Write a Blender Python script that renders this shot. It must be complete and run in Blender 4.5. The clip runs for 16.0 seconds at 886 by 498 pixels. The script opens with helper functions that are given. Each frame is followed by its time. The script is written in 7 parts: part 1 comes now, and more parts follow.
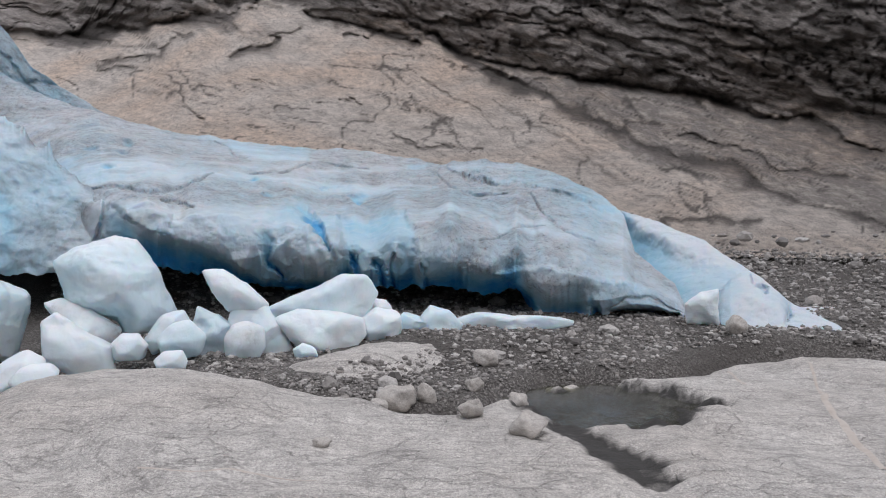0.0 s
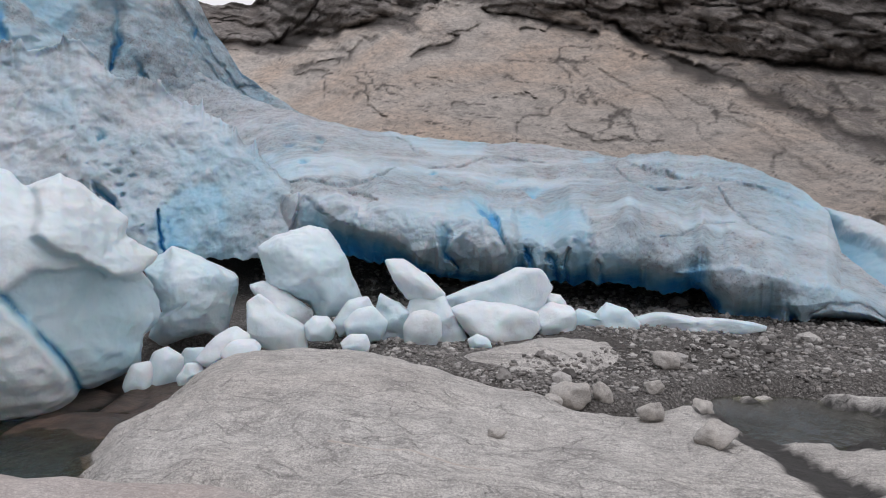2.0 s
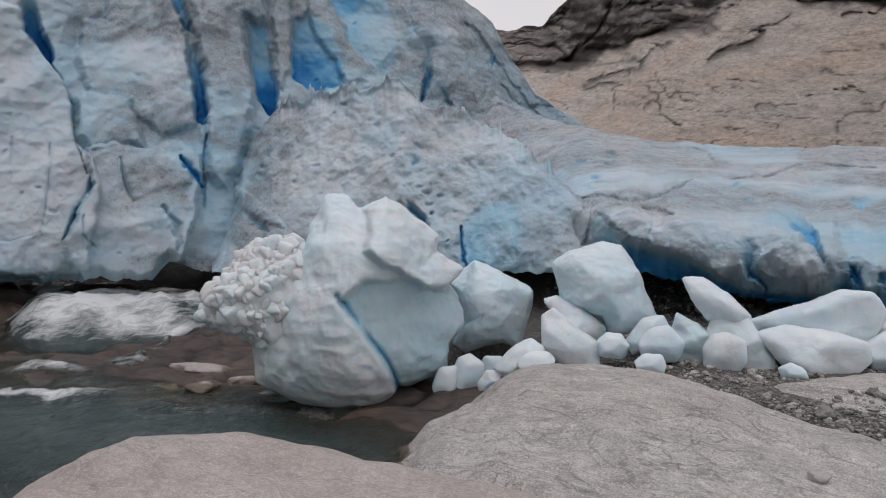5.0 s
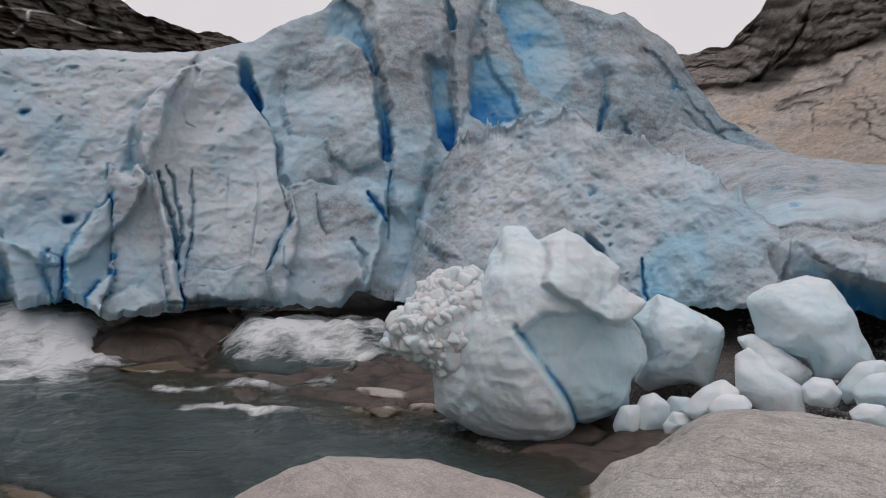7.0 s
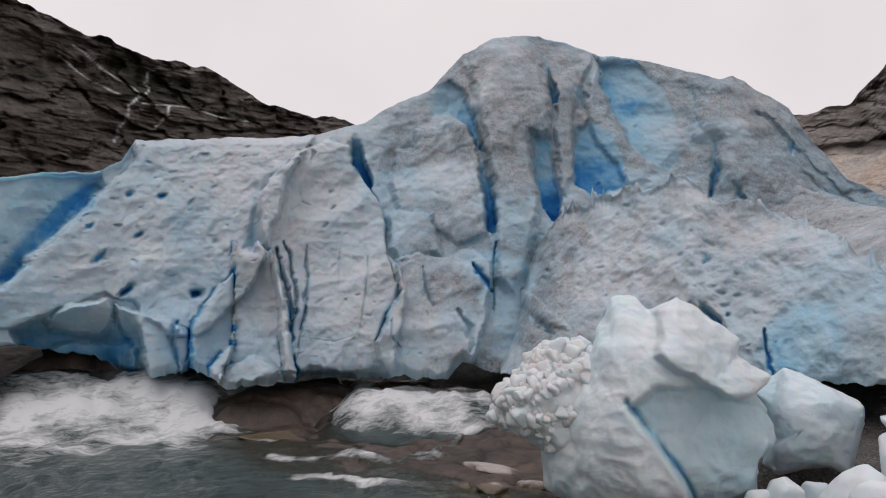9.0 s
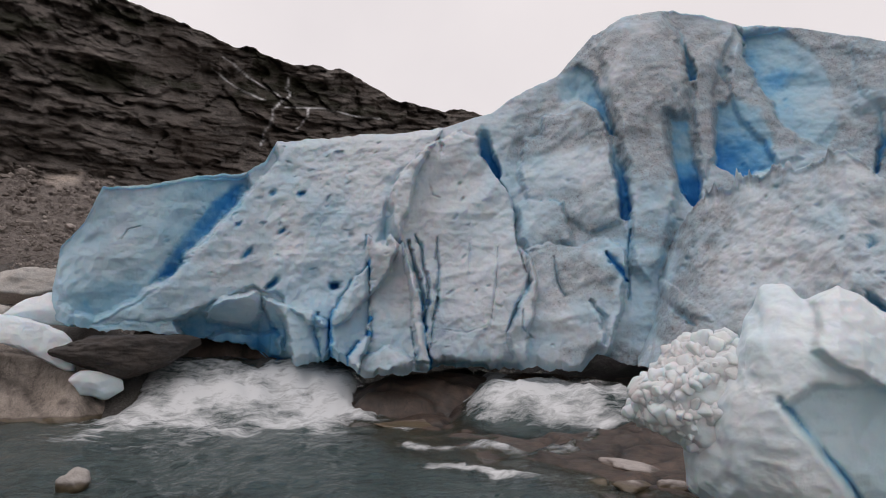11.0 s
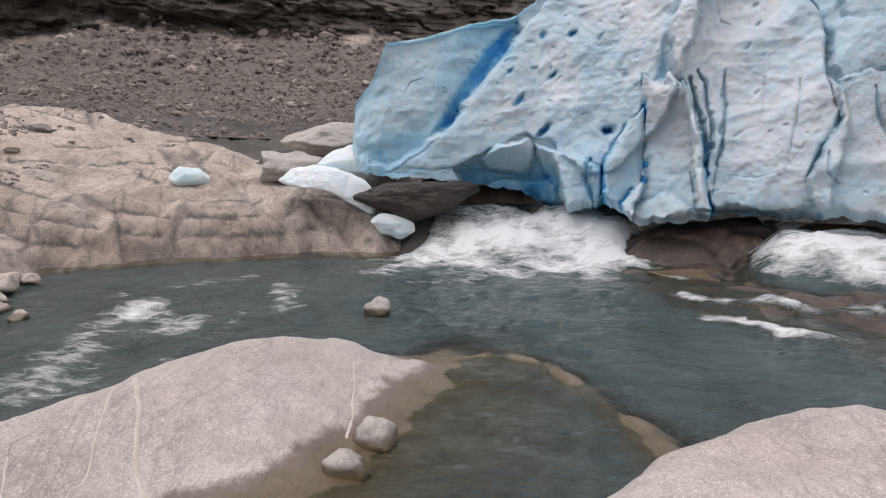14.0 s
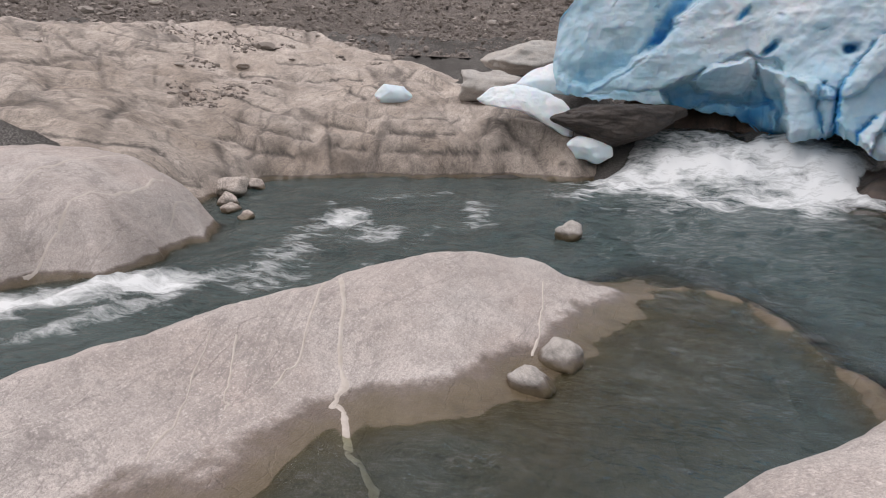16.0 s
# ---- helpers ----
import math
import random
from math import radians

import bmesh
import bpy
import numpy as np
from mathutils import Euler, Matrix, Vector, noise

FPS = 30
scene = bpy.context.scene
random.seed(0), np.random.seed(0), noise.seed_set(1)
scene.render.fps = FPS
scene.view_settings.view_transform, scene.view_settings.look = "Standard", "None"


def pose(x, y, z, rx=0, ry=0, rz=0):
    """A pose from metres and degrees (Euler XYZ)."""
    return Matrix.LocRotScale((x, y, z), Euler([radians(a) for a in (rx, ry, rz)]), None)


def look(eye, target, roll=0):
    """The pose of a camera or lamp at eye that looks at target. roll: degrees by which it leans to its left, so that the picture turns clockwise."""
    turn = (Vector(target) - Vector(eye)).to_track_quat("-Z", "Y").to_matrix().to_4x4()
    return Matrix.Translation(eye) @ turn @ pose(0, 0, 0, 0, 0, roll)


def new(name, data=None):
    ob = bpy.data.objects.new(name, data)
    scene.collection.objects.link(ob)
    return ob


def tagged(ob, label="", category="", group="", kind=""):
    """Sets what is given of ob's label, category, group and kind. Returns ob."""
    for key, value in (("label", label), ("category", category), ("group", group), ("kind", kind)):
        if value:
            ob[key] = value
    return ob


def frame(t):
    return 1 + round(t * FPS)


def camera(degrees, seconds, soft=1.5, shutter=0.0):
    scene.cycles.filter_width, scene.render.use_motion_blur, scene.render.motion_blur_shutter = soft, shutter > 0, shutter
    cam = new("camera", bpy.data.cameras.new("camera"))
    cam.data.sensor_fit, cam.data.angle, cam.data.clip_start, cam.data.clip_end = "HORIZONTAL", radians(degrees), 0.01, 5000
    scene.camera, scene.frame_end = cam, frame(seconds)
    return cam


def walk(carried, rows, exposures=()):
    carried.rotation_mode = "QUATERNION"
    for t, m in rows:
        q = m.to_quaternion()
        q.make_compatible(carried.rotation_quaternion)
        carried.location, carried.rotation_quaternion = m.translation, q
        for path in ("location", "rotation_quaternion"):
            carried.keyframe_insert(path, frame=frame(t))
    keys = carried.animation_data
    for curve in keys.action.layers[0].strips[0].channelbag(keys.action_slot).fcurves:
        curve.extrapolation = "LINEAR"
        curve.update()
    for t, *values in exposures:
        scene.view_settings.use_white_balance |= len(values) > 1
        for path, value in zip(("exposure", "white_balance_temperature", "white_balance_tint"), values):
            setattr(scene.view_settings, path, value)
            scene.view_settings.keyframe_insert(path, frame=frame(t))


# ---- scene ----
cam = camera(66.26, 16.0, soft=1.05)
PATH = [
    (0.0, pose(0.000, 0.000, 2.600, 88.00, -0.00, 0.00)),
    (0.5, pose(-0.022, 0.012, 2.596, 87.96, -0.27, 2.92)),
    (1.0, pose(-0.036, 0.025, 2.585, 87.92, -0.50, 6.24)),
    (1.5, pose(-0.066, 0.042, 2.580, 87.56, -0.34, 10.42)),
    (2.0, pose(-0.081, 0.033, 2.581, 87.45, -0.82, 14.37)),
    (2.5, pose(-0.090, 0.010, 2.583, 87.55, -1.17, 19.16)),
    (3.0, pose(-0.100, -0.001, 2.593, 88.01, -0.71, 23.30)),
    (3.5, pose(-0.105, -0.009, 2.594, 88.54, -0.27, 26.99)),
    (4.0, pose(-0.115, -0.032, 2.603, 88.42, -0.18, 30.89)),
    (6.5, pose(-0.175, -0.146, 2.639, 89.68, -0.83, 49.18)),
    (7.0, pose(-0.200, -0.133, 2.630, 90.81, -0.68, 52.75)),
    (7.5, pose(-0.164, -0.155, 2.608, 92.80, -0.70, 54.54)),
    (8.0, pose(-0.156, -0.171, 2.602, 94.39, -0.52, 56.50)),
    (8.5, pose(-0.149, -0.155, 2.610, 95.73, -0.62, 58.75)),
    (9.0, pose(-0.169, -0.131, 2.624, 96.70, -0.60, 61.69)),
    (11.5, pose(-0.304, -0.012, 2.649, 94.35, -0.03, 75.40)),
    (12.0, pose(-0.323, -0.003, 2.666, 91.84, 1.18, 78.03)),
    (12.5, pose(-0.351, 0.022, 2.678, 89.36, 1.25, 82.41)),
    (13.0, pose(-0.379, 0.049, 2.688, 87.05, 0.77, 85.68)),
    (13.5, pose(-0.394, 0.070, 2.691, 84.58, -0.32, 90.89)),
    (14.0, pose(-0.445, 0.110, 2.666, 82.71, 0.21, 95.70)),
    (14.5, pose(-0.487, 0.063, 2.620, 81.31, -0.83, 98.28)),
    (15.0, pose(-0.499, 0.069, 2.623, 81.41, -0.41, 102.41)),
    (15.5, pose(-0.529, 0.044, 2.593, 78.92, -0.42, 106.18)),
    (16.0, pose(-0.530, 0.025, 2.588, 76.32, -0.65, 111.92)),
]
walk(cam, PATH, [(0.0, 0.02, 6180, 12), (1.5, -0.05, 6220, 12), (2.5, -0.12, 6250, 12), (3.5, -0.24, 6300, 12), (6.5, -0.42, 6480, 14), (7.5, -0.36, 6530, 14), (9.0, -0.28, 6600, 15), (12.5, -0.23, 6650, 15), (13.0, -0.22, 6600, 15), (13.5, -0.02, 6570, 15), (14.0, 0.36, 6550, 14), (16.0, 0.30, 6520, 13)])

# ---- world and light: bright overcast sky ----
world = bpy.data.worlds.new("overcast_sky")
scene.world = world
world.use_nodes = True
wn, wl = world.node_tree.nodes, world.node_tree.links
wn.clear()
sky = wn.new("ShaderNodeTexSky")
sky.sky_type, sky.sun_disc = "NISHITA", False
sky.sun_elevation, sky.sun_rotation = radians(48), radians(200)
dim = wn.new("ShaderNodeMix")
dim.data_type, dim.blend_type = "RGBA", "MULTIPLY"
dim.inputs[0].default_value = 1.0
dim.inputs[7].default_value = (0.10, 0.10, 0.10, 1)
clouds = wn.new("ShaderNodeTexNoise")
clouds.inputs["Scale"].default_value, clouds.inputs["Detail"].default_value = 2.2, 5
ramp = wn.new("ShaderNodeValToRGB")
ramp.color_ramp.elements[0].position, ramp.color_ramp.elements[0].color = 0.30, (0.82, 0.795, 0.795, 1)
ramp.color_ramp.elements[1].position, ramp.color_ramp.elements[1].color = 0.72, (0.945, 0.915, 0.905, 1)
cover = wn.new("ShaderNodeMix")
cover.data_type = "RGBA"
cover.inputs[0].default_value = 0.93
back, wout = wn.new("ShaderNodeBackground"), wn.new("ShaderNodeOutputWorld")
back.inputs["Strength"].default_value = 1.13
wl.new(sky.outputs[0], dim.inputs[6])
wl.new(clouds.outputs["Fac"], ramp.inputs[0])
wl.new(dim.outputs[2], cover.inputs[6])
wl.new(ramp.outputs[0], cover.inputs[7])
wl.new(cover.outputs[2], back.inputs[0])
wl.new(back.outputs[0], wout.inputs[0])

sun = new("sun", bpy.data.lights.new("sun", "SUN"))
sun.data.energy, sun.data.angle, sun.data.color = 1.0, radians(40), (1.0, 0.955, 0.955)
sun.matrix_world = look((6, -16, 50), (0, 0, 0))

# ---- number tools ----
EYE = 2.6   # height of the eye over the river, metres


def _hash(ix, iy, iz, seed):
    n = (ix * 374761393 + iy * 668265263 + iz * 2147483647 + seed * 974634777) & 0xFFFFFFFF
    n = ((n ^ (n >> 13)) * 1274126177) & 0xFFFFFFFF
    n = ((n ^ (n >> 16)) * 2246822519) & 0xFFFFFFFF
    return ((n ^ (n >> 15)) & 0xFFFF) / 32767.5 - 1.0


def vnoise(x, y, z=0.0, seed=0):
    """Smooth value noise, -1 to 1, on numpy arrays."""
    x, y, z = np.broadcast_arrays(np.asarray(x, float), np.asarray(y, float), np.asarray(z, float))
    ix, iy, iz = (np.floor(a).astype(np.int64) for a in (x, y, z))
    fx, fy, fz = x - ix, y - iy, z - iz
    fx, fy, fz = (a * a * a * (a * (a * 6 - 15) + 10) for a in (fx, fy, fz))
    out = 0.0
    for dx in (0, 1):
        for dy in (0, 1):
            for dz in (0, 1):
                w = (fx if dx else 1 - fx) * (fy if dy else 1 - fy) * (fz if dz else 1 - fz)
                out = out + w * _hash(ix + dx, iy + dy, iz + dz, seed)
    return out


def fbm(x, y, z=0.0, octaves=4, seed=0, gain=0.5):
    total, amp, f = 0.0, 1.0, 1.0
    for o in range(octaves):
        total = total + amp * vnoise(np.asarray(x) * f + o * 17.3, np.asarray(y) * f + o * 9.1, np.asarray(z) * f, seed + o)
        amp, f = amp * gain, f * 2.03
    return total


def ridged(x, y, z=0.0, octaves=4, seed=0):
    total, amp, f = 0.0, 1.0, 1.0
    for o in range(octaves):
        total = total + amp * (1 - 2 * np.abs(vnoise(np.asarray(x) * f + o * 5.7, np.asarray(y) * f, np.asarray(z) * f, seed + o)))
        amp, f = amp * 0.5, f * 2.07
    return total


def step(a, b, v):
    t = np.clip((v - a) / (b - a), 0, 1)
    return t * t * (3 - 2 * t)


def table(rows, at):
    """Columns of a small table, interpolated smoothly over its first column."""
    rows = sorted(rows)
    xs = np.array([r[0] for r in rows], float)
    return [np.interp(at, xs, np.array([r[k] for r in rows], float)) for k in range(1, len(rows[0]))]


def worley(x, y, seed=0):
    """Distance to the nearest of scattered points, one a cell."""
    x, y = np.broadcast_arrays(np.asarray(x, float), np.asarray(y, float))
    ix, iy = np.floor(x).astype(np.int64), np.floor(y).astype(np.int64)
    best = np.full(x.shape, 9.0)
    for dx in (-1, 0, 1):
        for dy in (-1, 0, 1):
            cx = ix + dx + 0.5 + 0.45 * _hash(ix + dx, iy + dy, 1, seed)
            cy = iy + dy + 0.5 + 0.45 * _hash(ix + dx, iy + dy, 2, seed)
            best = np.minimum(best, (x - cx) ** 2 + (y - cy) ** 2)
    return np.sqrt(best)


def cells(x, y, seed=0):
    """Cracked paving: distance to the nearest joint between cells, and a value of each cell's own."""
    x, y = np.broadcast_arrays(np.asarray(x, float), np.asarray(y, float))
    ix, iy = np.floor(x).astype(np.int64), np.floor(y).astype(np.int64)
    f1, f2, own = np.full(x.shape, 9.0), np.full(x.shape, 9.0), np.zeros(x.shape)
    for dx in (-1, 0, 1):
        for dy in (-1, 0, 1):
            cx = ix + dx + 0.5 + 0.48 * _hash(ix + dx, iy + dy, 1, seed)
            cy = iy + dy + 0.5 + 0.48 * _hash(ix + dx, iy + dy, 2, seed)
            d = np.hypot(x - cx, y - cy)
            near = d < f1
            f2 = np.where(near, f1, np.minimum(f2, d))
            own = np.where(near, _hash(ix + dx, iy + dy, 3, seed), own)
            f1 = np.where(near, d, f1)
    return f2 - f1, own


def seg_dist(px, py, ax, ay, bx, by):
    vx, vy = bx - ax, by - ay
    k = np.clip(((px - ax) * vx + (py - ay) * vy) / (vx * vx + vy * vy + 1e-9), 0, 1)
    return np.hypot(px - ax - k * vx, py - ay - k * vy), k


def poly_sd(px, py, pts):
    """Signed distance to a polygon, negative inside."""
    d = np.full(np.shape(px), 1e9)
    inside = np.zeros(np.shape(px), bool)
    for (ax, ay), (bx, by) in zip(pts, pts[1:] + pts[:1]):
        d = np.minimum(d, seg_dist(px, py, ax, ay, bx, by)[0])
        if ay != by:
            inside ^= ((ay > py) != (by > py)) & (px < (bx - ax) * (py - ay) / (by - ay) + ax)
    return np.where(inside, -d, d)


def polar(az, r):
    a = np.radians(az)
    return -r * np.sin(a), r * np.cos(a)


# ---- mesh tools ----
def mesh_of(name, verts, faces, mat, attrs=None, smooth=True):
    me = bpy.data.meshes.new(name)
    verts = np.asarray(verts, np.float32).reshape(-1, 3)
    faces = np.asarray(faces, np.int32)
    me.vertices.add(len(verts))
    me.vertices.foreach_set("co", verts.ravel())
    k = faces.shape[1]
    me.loops.add(faces.size)
    me.loops.foreach_set("vertex_index", faces.ravel())
    me.polygons.add(len(faces))
    me.polygons.foreach_set("loop_start", np.arange(0, faces.size, k, dtype=np.int32))
    me.polygons.foreach_set("loop_total", np.full(len(faces), k, np.int32))
    me.polygons.foreach_set("use_smooth", np.full(len(faces), smooth))
    for key, vals in (attrs or {}).items():
        a = me.attributes.new(key, "FLOAT", "POINT")
        a.data.foreach_set("value", np.asarray(vals, np.float32).ravel())
    me.update(calc_edges=True)
    me.validate()
    if mat:
        me.materials.append(mat)
    return me


def grid_faces(n, m, wrap=False):
    i, j = np.meshgrid(np.arange(n - (0 if wrap else 1)), np.arange(m - 1), indexing="ij")
    i2 = (i + 1) % n
    return np.stack([i * m + j, i2 * m + j, i2 * m + j + 1, i * m + j + 1], -1).reshape(-1, 4)


def sheet(name, X, Y, Z, mat, attrs=None, wrap=False, flip=False):
    f = grid_faces(*X.shape, wrap=wrap)
    if flip:
        f = f[:, ::-1]
    return mesh_of(name, np.stack([X, Y, Z], -1), f, mat, attrs)


def thing(name, label, category, group="", kind="", data=None):
    return tagged(new(name, data), label, category, group, kind)


def part(name, data, parent, label=""):
    ob = new(name, data)
    ob.parent = parent
    if label:
        ob["label"] = label
    return ob


_ico = {}


def ico(level):
    if level not in _ico:
        bm = bmesh.new()
        bmesh.ops.create_icosphere(bm, subdivisions=level, radius=1)
        v = np.array([p.co[:] for p in bm.verts])
        v /= np.linalg.norm(v, axis=1)[:, None]
        _ico[level] = (v, np.array([[q.index for q in p.verts] for p in bm.faces]))
        bm.free()
    return _ico[level]


def hewn(rng, planes, sharp, level, extra=(), jitter=0.25):
    """A block cut by planes, on unit scale: directions times radius, edges softened by sharp."""
    v, f = ico(level)
    n = rng.normal(size=(planes, 3))
    n = np.concatenate([n / np.linalg.norm(n, axis=1)[:, None], np.array([[1, 0, 0], [-1, 0, 0], [0, 1, 0], [0, -1, 0], [0, 0, 1], [0, 0, -1]])])
    n = n @ np.array(Euler(rng.uniform(0, 6.28, 3)).to_matrix())
    h = np.concatenate([rng.uniform(1 - jitter, 1 + jitter * 0.4, planes), rng.uniform(0.85, 1.15, 6)])
    if len(extra):
        e = np.array(extra, float)
        n = np.concatenate([n, e[:, :3] / np.linalg.norm(e[:, :3], axis=1)[:, None]])
        h = np.concatenate([h, e[:, 3]])
    q = np.maximum(v @ n.T, 0) / h
    return v / (np.sum(q ** sharp, axis=1) ** (1 / sharp))[:, None], f

# ---- materials ----
class Mat:
    """A small builder of node materials."""

    def __init__(self, name):
        self.mat = bpy.data.materials.new(name)
        self.mat.use_nodes = True
        self.n, self.l = self.mat.node_tree.nodes, self.mat.node_tree.links
        self.n.clear()
        self.out = self.n.new("ShaderNodeOutputMaterial")
        self.bsdf = self.n.new("ShaderNodeBsdfPrincipled")
        self.l.new(self.bsdf.outputs[0], self.out.inputs[0])
        self.co = self.n.new("ShaderNodeTexCoord").outputs["Object"]
        self.geo = self.n.new("ShaderNodeNewGeometry")

    def put(self, socket, value):
        if isinstance(value, bpy.types.NodeSocket):
            self.l.new(value, socket)
        elif isinstance(value, tuple):
            socket.default_value = (*value, 1) if len(value) == 3 and socket.type == "RGBA" else value
        else:
            socket.default_value = value

    def mapped(self, scale=(1, 1, 1), rot=(0, 0, 0), src=None):
        m = self.n.new("ShaderNodeMapping")
        m.inputs["Scale"].default_value = scale
        m.inputs["Rotation"].default_value = [radians(a) for a in rot]
        self.l.new(src or self.co, m.inputs[0])
        return m.outputs[0]

    def noise(self, scale, detail=5, rough=0.55, src=None, warp=0.0):
        t = self.n.new("ShaderNodeTexNoise")
        t.inputs["Scale"].default_value, t.inputs["Detail"].default_value = scale, detail
        t.inputs["Roughness"].default_value, t.inputs["Distortion"].default_value = rough, warp
        self.l.new(src or self.co, t.inputs["Vector"])
        return t.outputs["Fac"]

    def cells(self, scale, feature="F1", src=None):
        t = self.n.new("ShaderNodeTexVoronoi")
        t.feature = feature
        t.inputs["Scale"].default_value = scale
        self.l.new(src or self.co, t.inputs["Vector"])
        return t.outputs["Distance"]

    def attr(self, key):
        t = self.n.new("ShaderNodeAttribute")
        t.attribute_name = key
        return t.outputs["Fac"]

    def rand(self):
        return self.n.new("ShaderNodeObjectInfo").outputs["Random"]

    def up(self):
        t = self.n.new("ShaderNodeSeparateXYZ")
        self.l.new(self.geo.outputs["Normal"], t.inputs[0])
        return t.outputs["Z"]

    def height(self):
        t = self.n.new("ShaderNodeSeparateXYZ")
        self.l.new(self.geo.outputs["Position"], t.inputs[0])
        return t.outputs["Z"]

    def ramp(self, value, *stops):
        r = self.n.new("ShaderNodeValToRGB")
        e = r.color_ramp.elements
        while len(e) < len(stops):
            e.new(0.5)
        for k, (p, c) in zip(e, stops):
            k.position, k.color = p, (c, c, c, 1) if isinstance(c, (int, float)) else (*c, 1)
        self.l.new(value, r.inputs[0])
        return r.outputs[0]

    def math(self, op, a, b=0.0, clamp=False):
        m = self.n.new("ShaderNodeMath")
        m.operation, m.use_clamp = op, clamp
        self.put(m.inputs[0], a)
        self.put(m.inputs[1], b)
        return m.outputs[0]

    def mix(self, fac, a, b, blend="MIX"):
        m = self.n.new("ShaderNodeMix")
        m.data_type, m.blend_type = "RGBA", blend
        self.put(m.inputs[0], fac)
        self.put(m.inputs[6], a)
        self.put(m.inputs[7], b)
        return m.outputs[2]

    def bump(self, value, strength, distance, under=None):
        b = self.n.new("ShaderNodeBump")
        b.inputs["Strength"].default_value, b.inputs["Distance"].default_value = strength, distance
        self.l.new(value, b.inputs["Height"])
        if under:
            self.l.new(under, b.inputs["Normal"])
        return b.outputs[0]

    def done(self, **sockets):
        for key, value in sockets.items():
            self.put(self.bsdf.inputs[key.replace("_", " ")], value)
        return self.mat


def ice_material(name, white, blue, dirt_colour, dirty, bump=0.6, sss=0.25):
    """Glacier ice: bubbly white to clean blue by the mesh's own clean-ice value, grit by its grit value."""
    m = Mat(name)
    mottle = m.noise(2.6, 6, 0.68, None, 0.4)
    clean = m.math("ADD", m.attr("clean"), m.math("MULTIPLY", m.math("SUBTRACT", m.noise(0.55, 4), 0.5), 0.20))
    clean = m.math("ADD", clean, m.math("MULTIPLY", m.math("SUBTRACT", mottle, 0.5), 0.34))
    base = m.ramp(clean, (0.0, white), (0.48, tuple(0.5 * a + 0.5 * b * k for a, b, k in zip(white, blue, (0.95, 1.10, 1.05)))), (0.85, blue))
    deep = m.ramp(clean, (0.62, 0.0), (1.05, 1.0))
    base = m.mix(deep, base, (blue[0] * 0.22, blue[1] * 0.62, blue[2] * 0.98))
    grit = m.math("MULTIPLY", m.attr("grit"), m.ramp(m.noise(2.4, 9, 0.76), (0.32, 0.22), (0.68, 0.95)))
    specks = m.math("MULTIPLY", m.ramp(m.noise(15, 5, 0.75), (0.52, 0.0), (0.68, 0.7)), m.attr("grit"))
    base = m.mix(m.math("MULTIPLY", m.math("ADD", grit, specks), dirty, True), base, dirt_colour)
    cups = m.cells(5.0, "SMOOTH_F1")
    fine = m.noise(11, 8, 0.7)
    n1 = m.bump(cups, 0.5 * bump, 0.16)
    n2 = m.bump(fine, 0.7 * bump, 0.09, n1)
    return m.done(Base_Color=base, Roughness=m.ramp(m.noise(5, 3), (0.3, 0.34), (0.7, 0.62)), Normal=n2,
                  Subsurface_Weight=sss, Subsurface_Radius=(0.08, 0.22, 0.34), Subsurface_Scale=0.5, IOR=1.31)


glacier_ice = ice_material("glacier_ice", (0.55, 0.605, 0.652), (0.135, 0.395, 0.585), (0.165, 0.166, 0.172), 0.80, 0.5, 0.4)
block_ice = ice_material("block_ice", (0.75, 0.80, 0.835), (0.285, 0.555, 0.71), (0.22, 0.205, 0.19), 0.7, 0.45, 0.3)


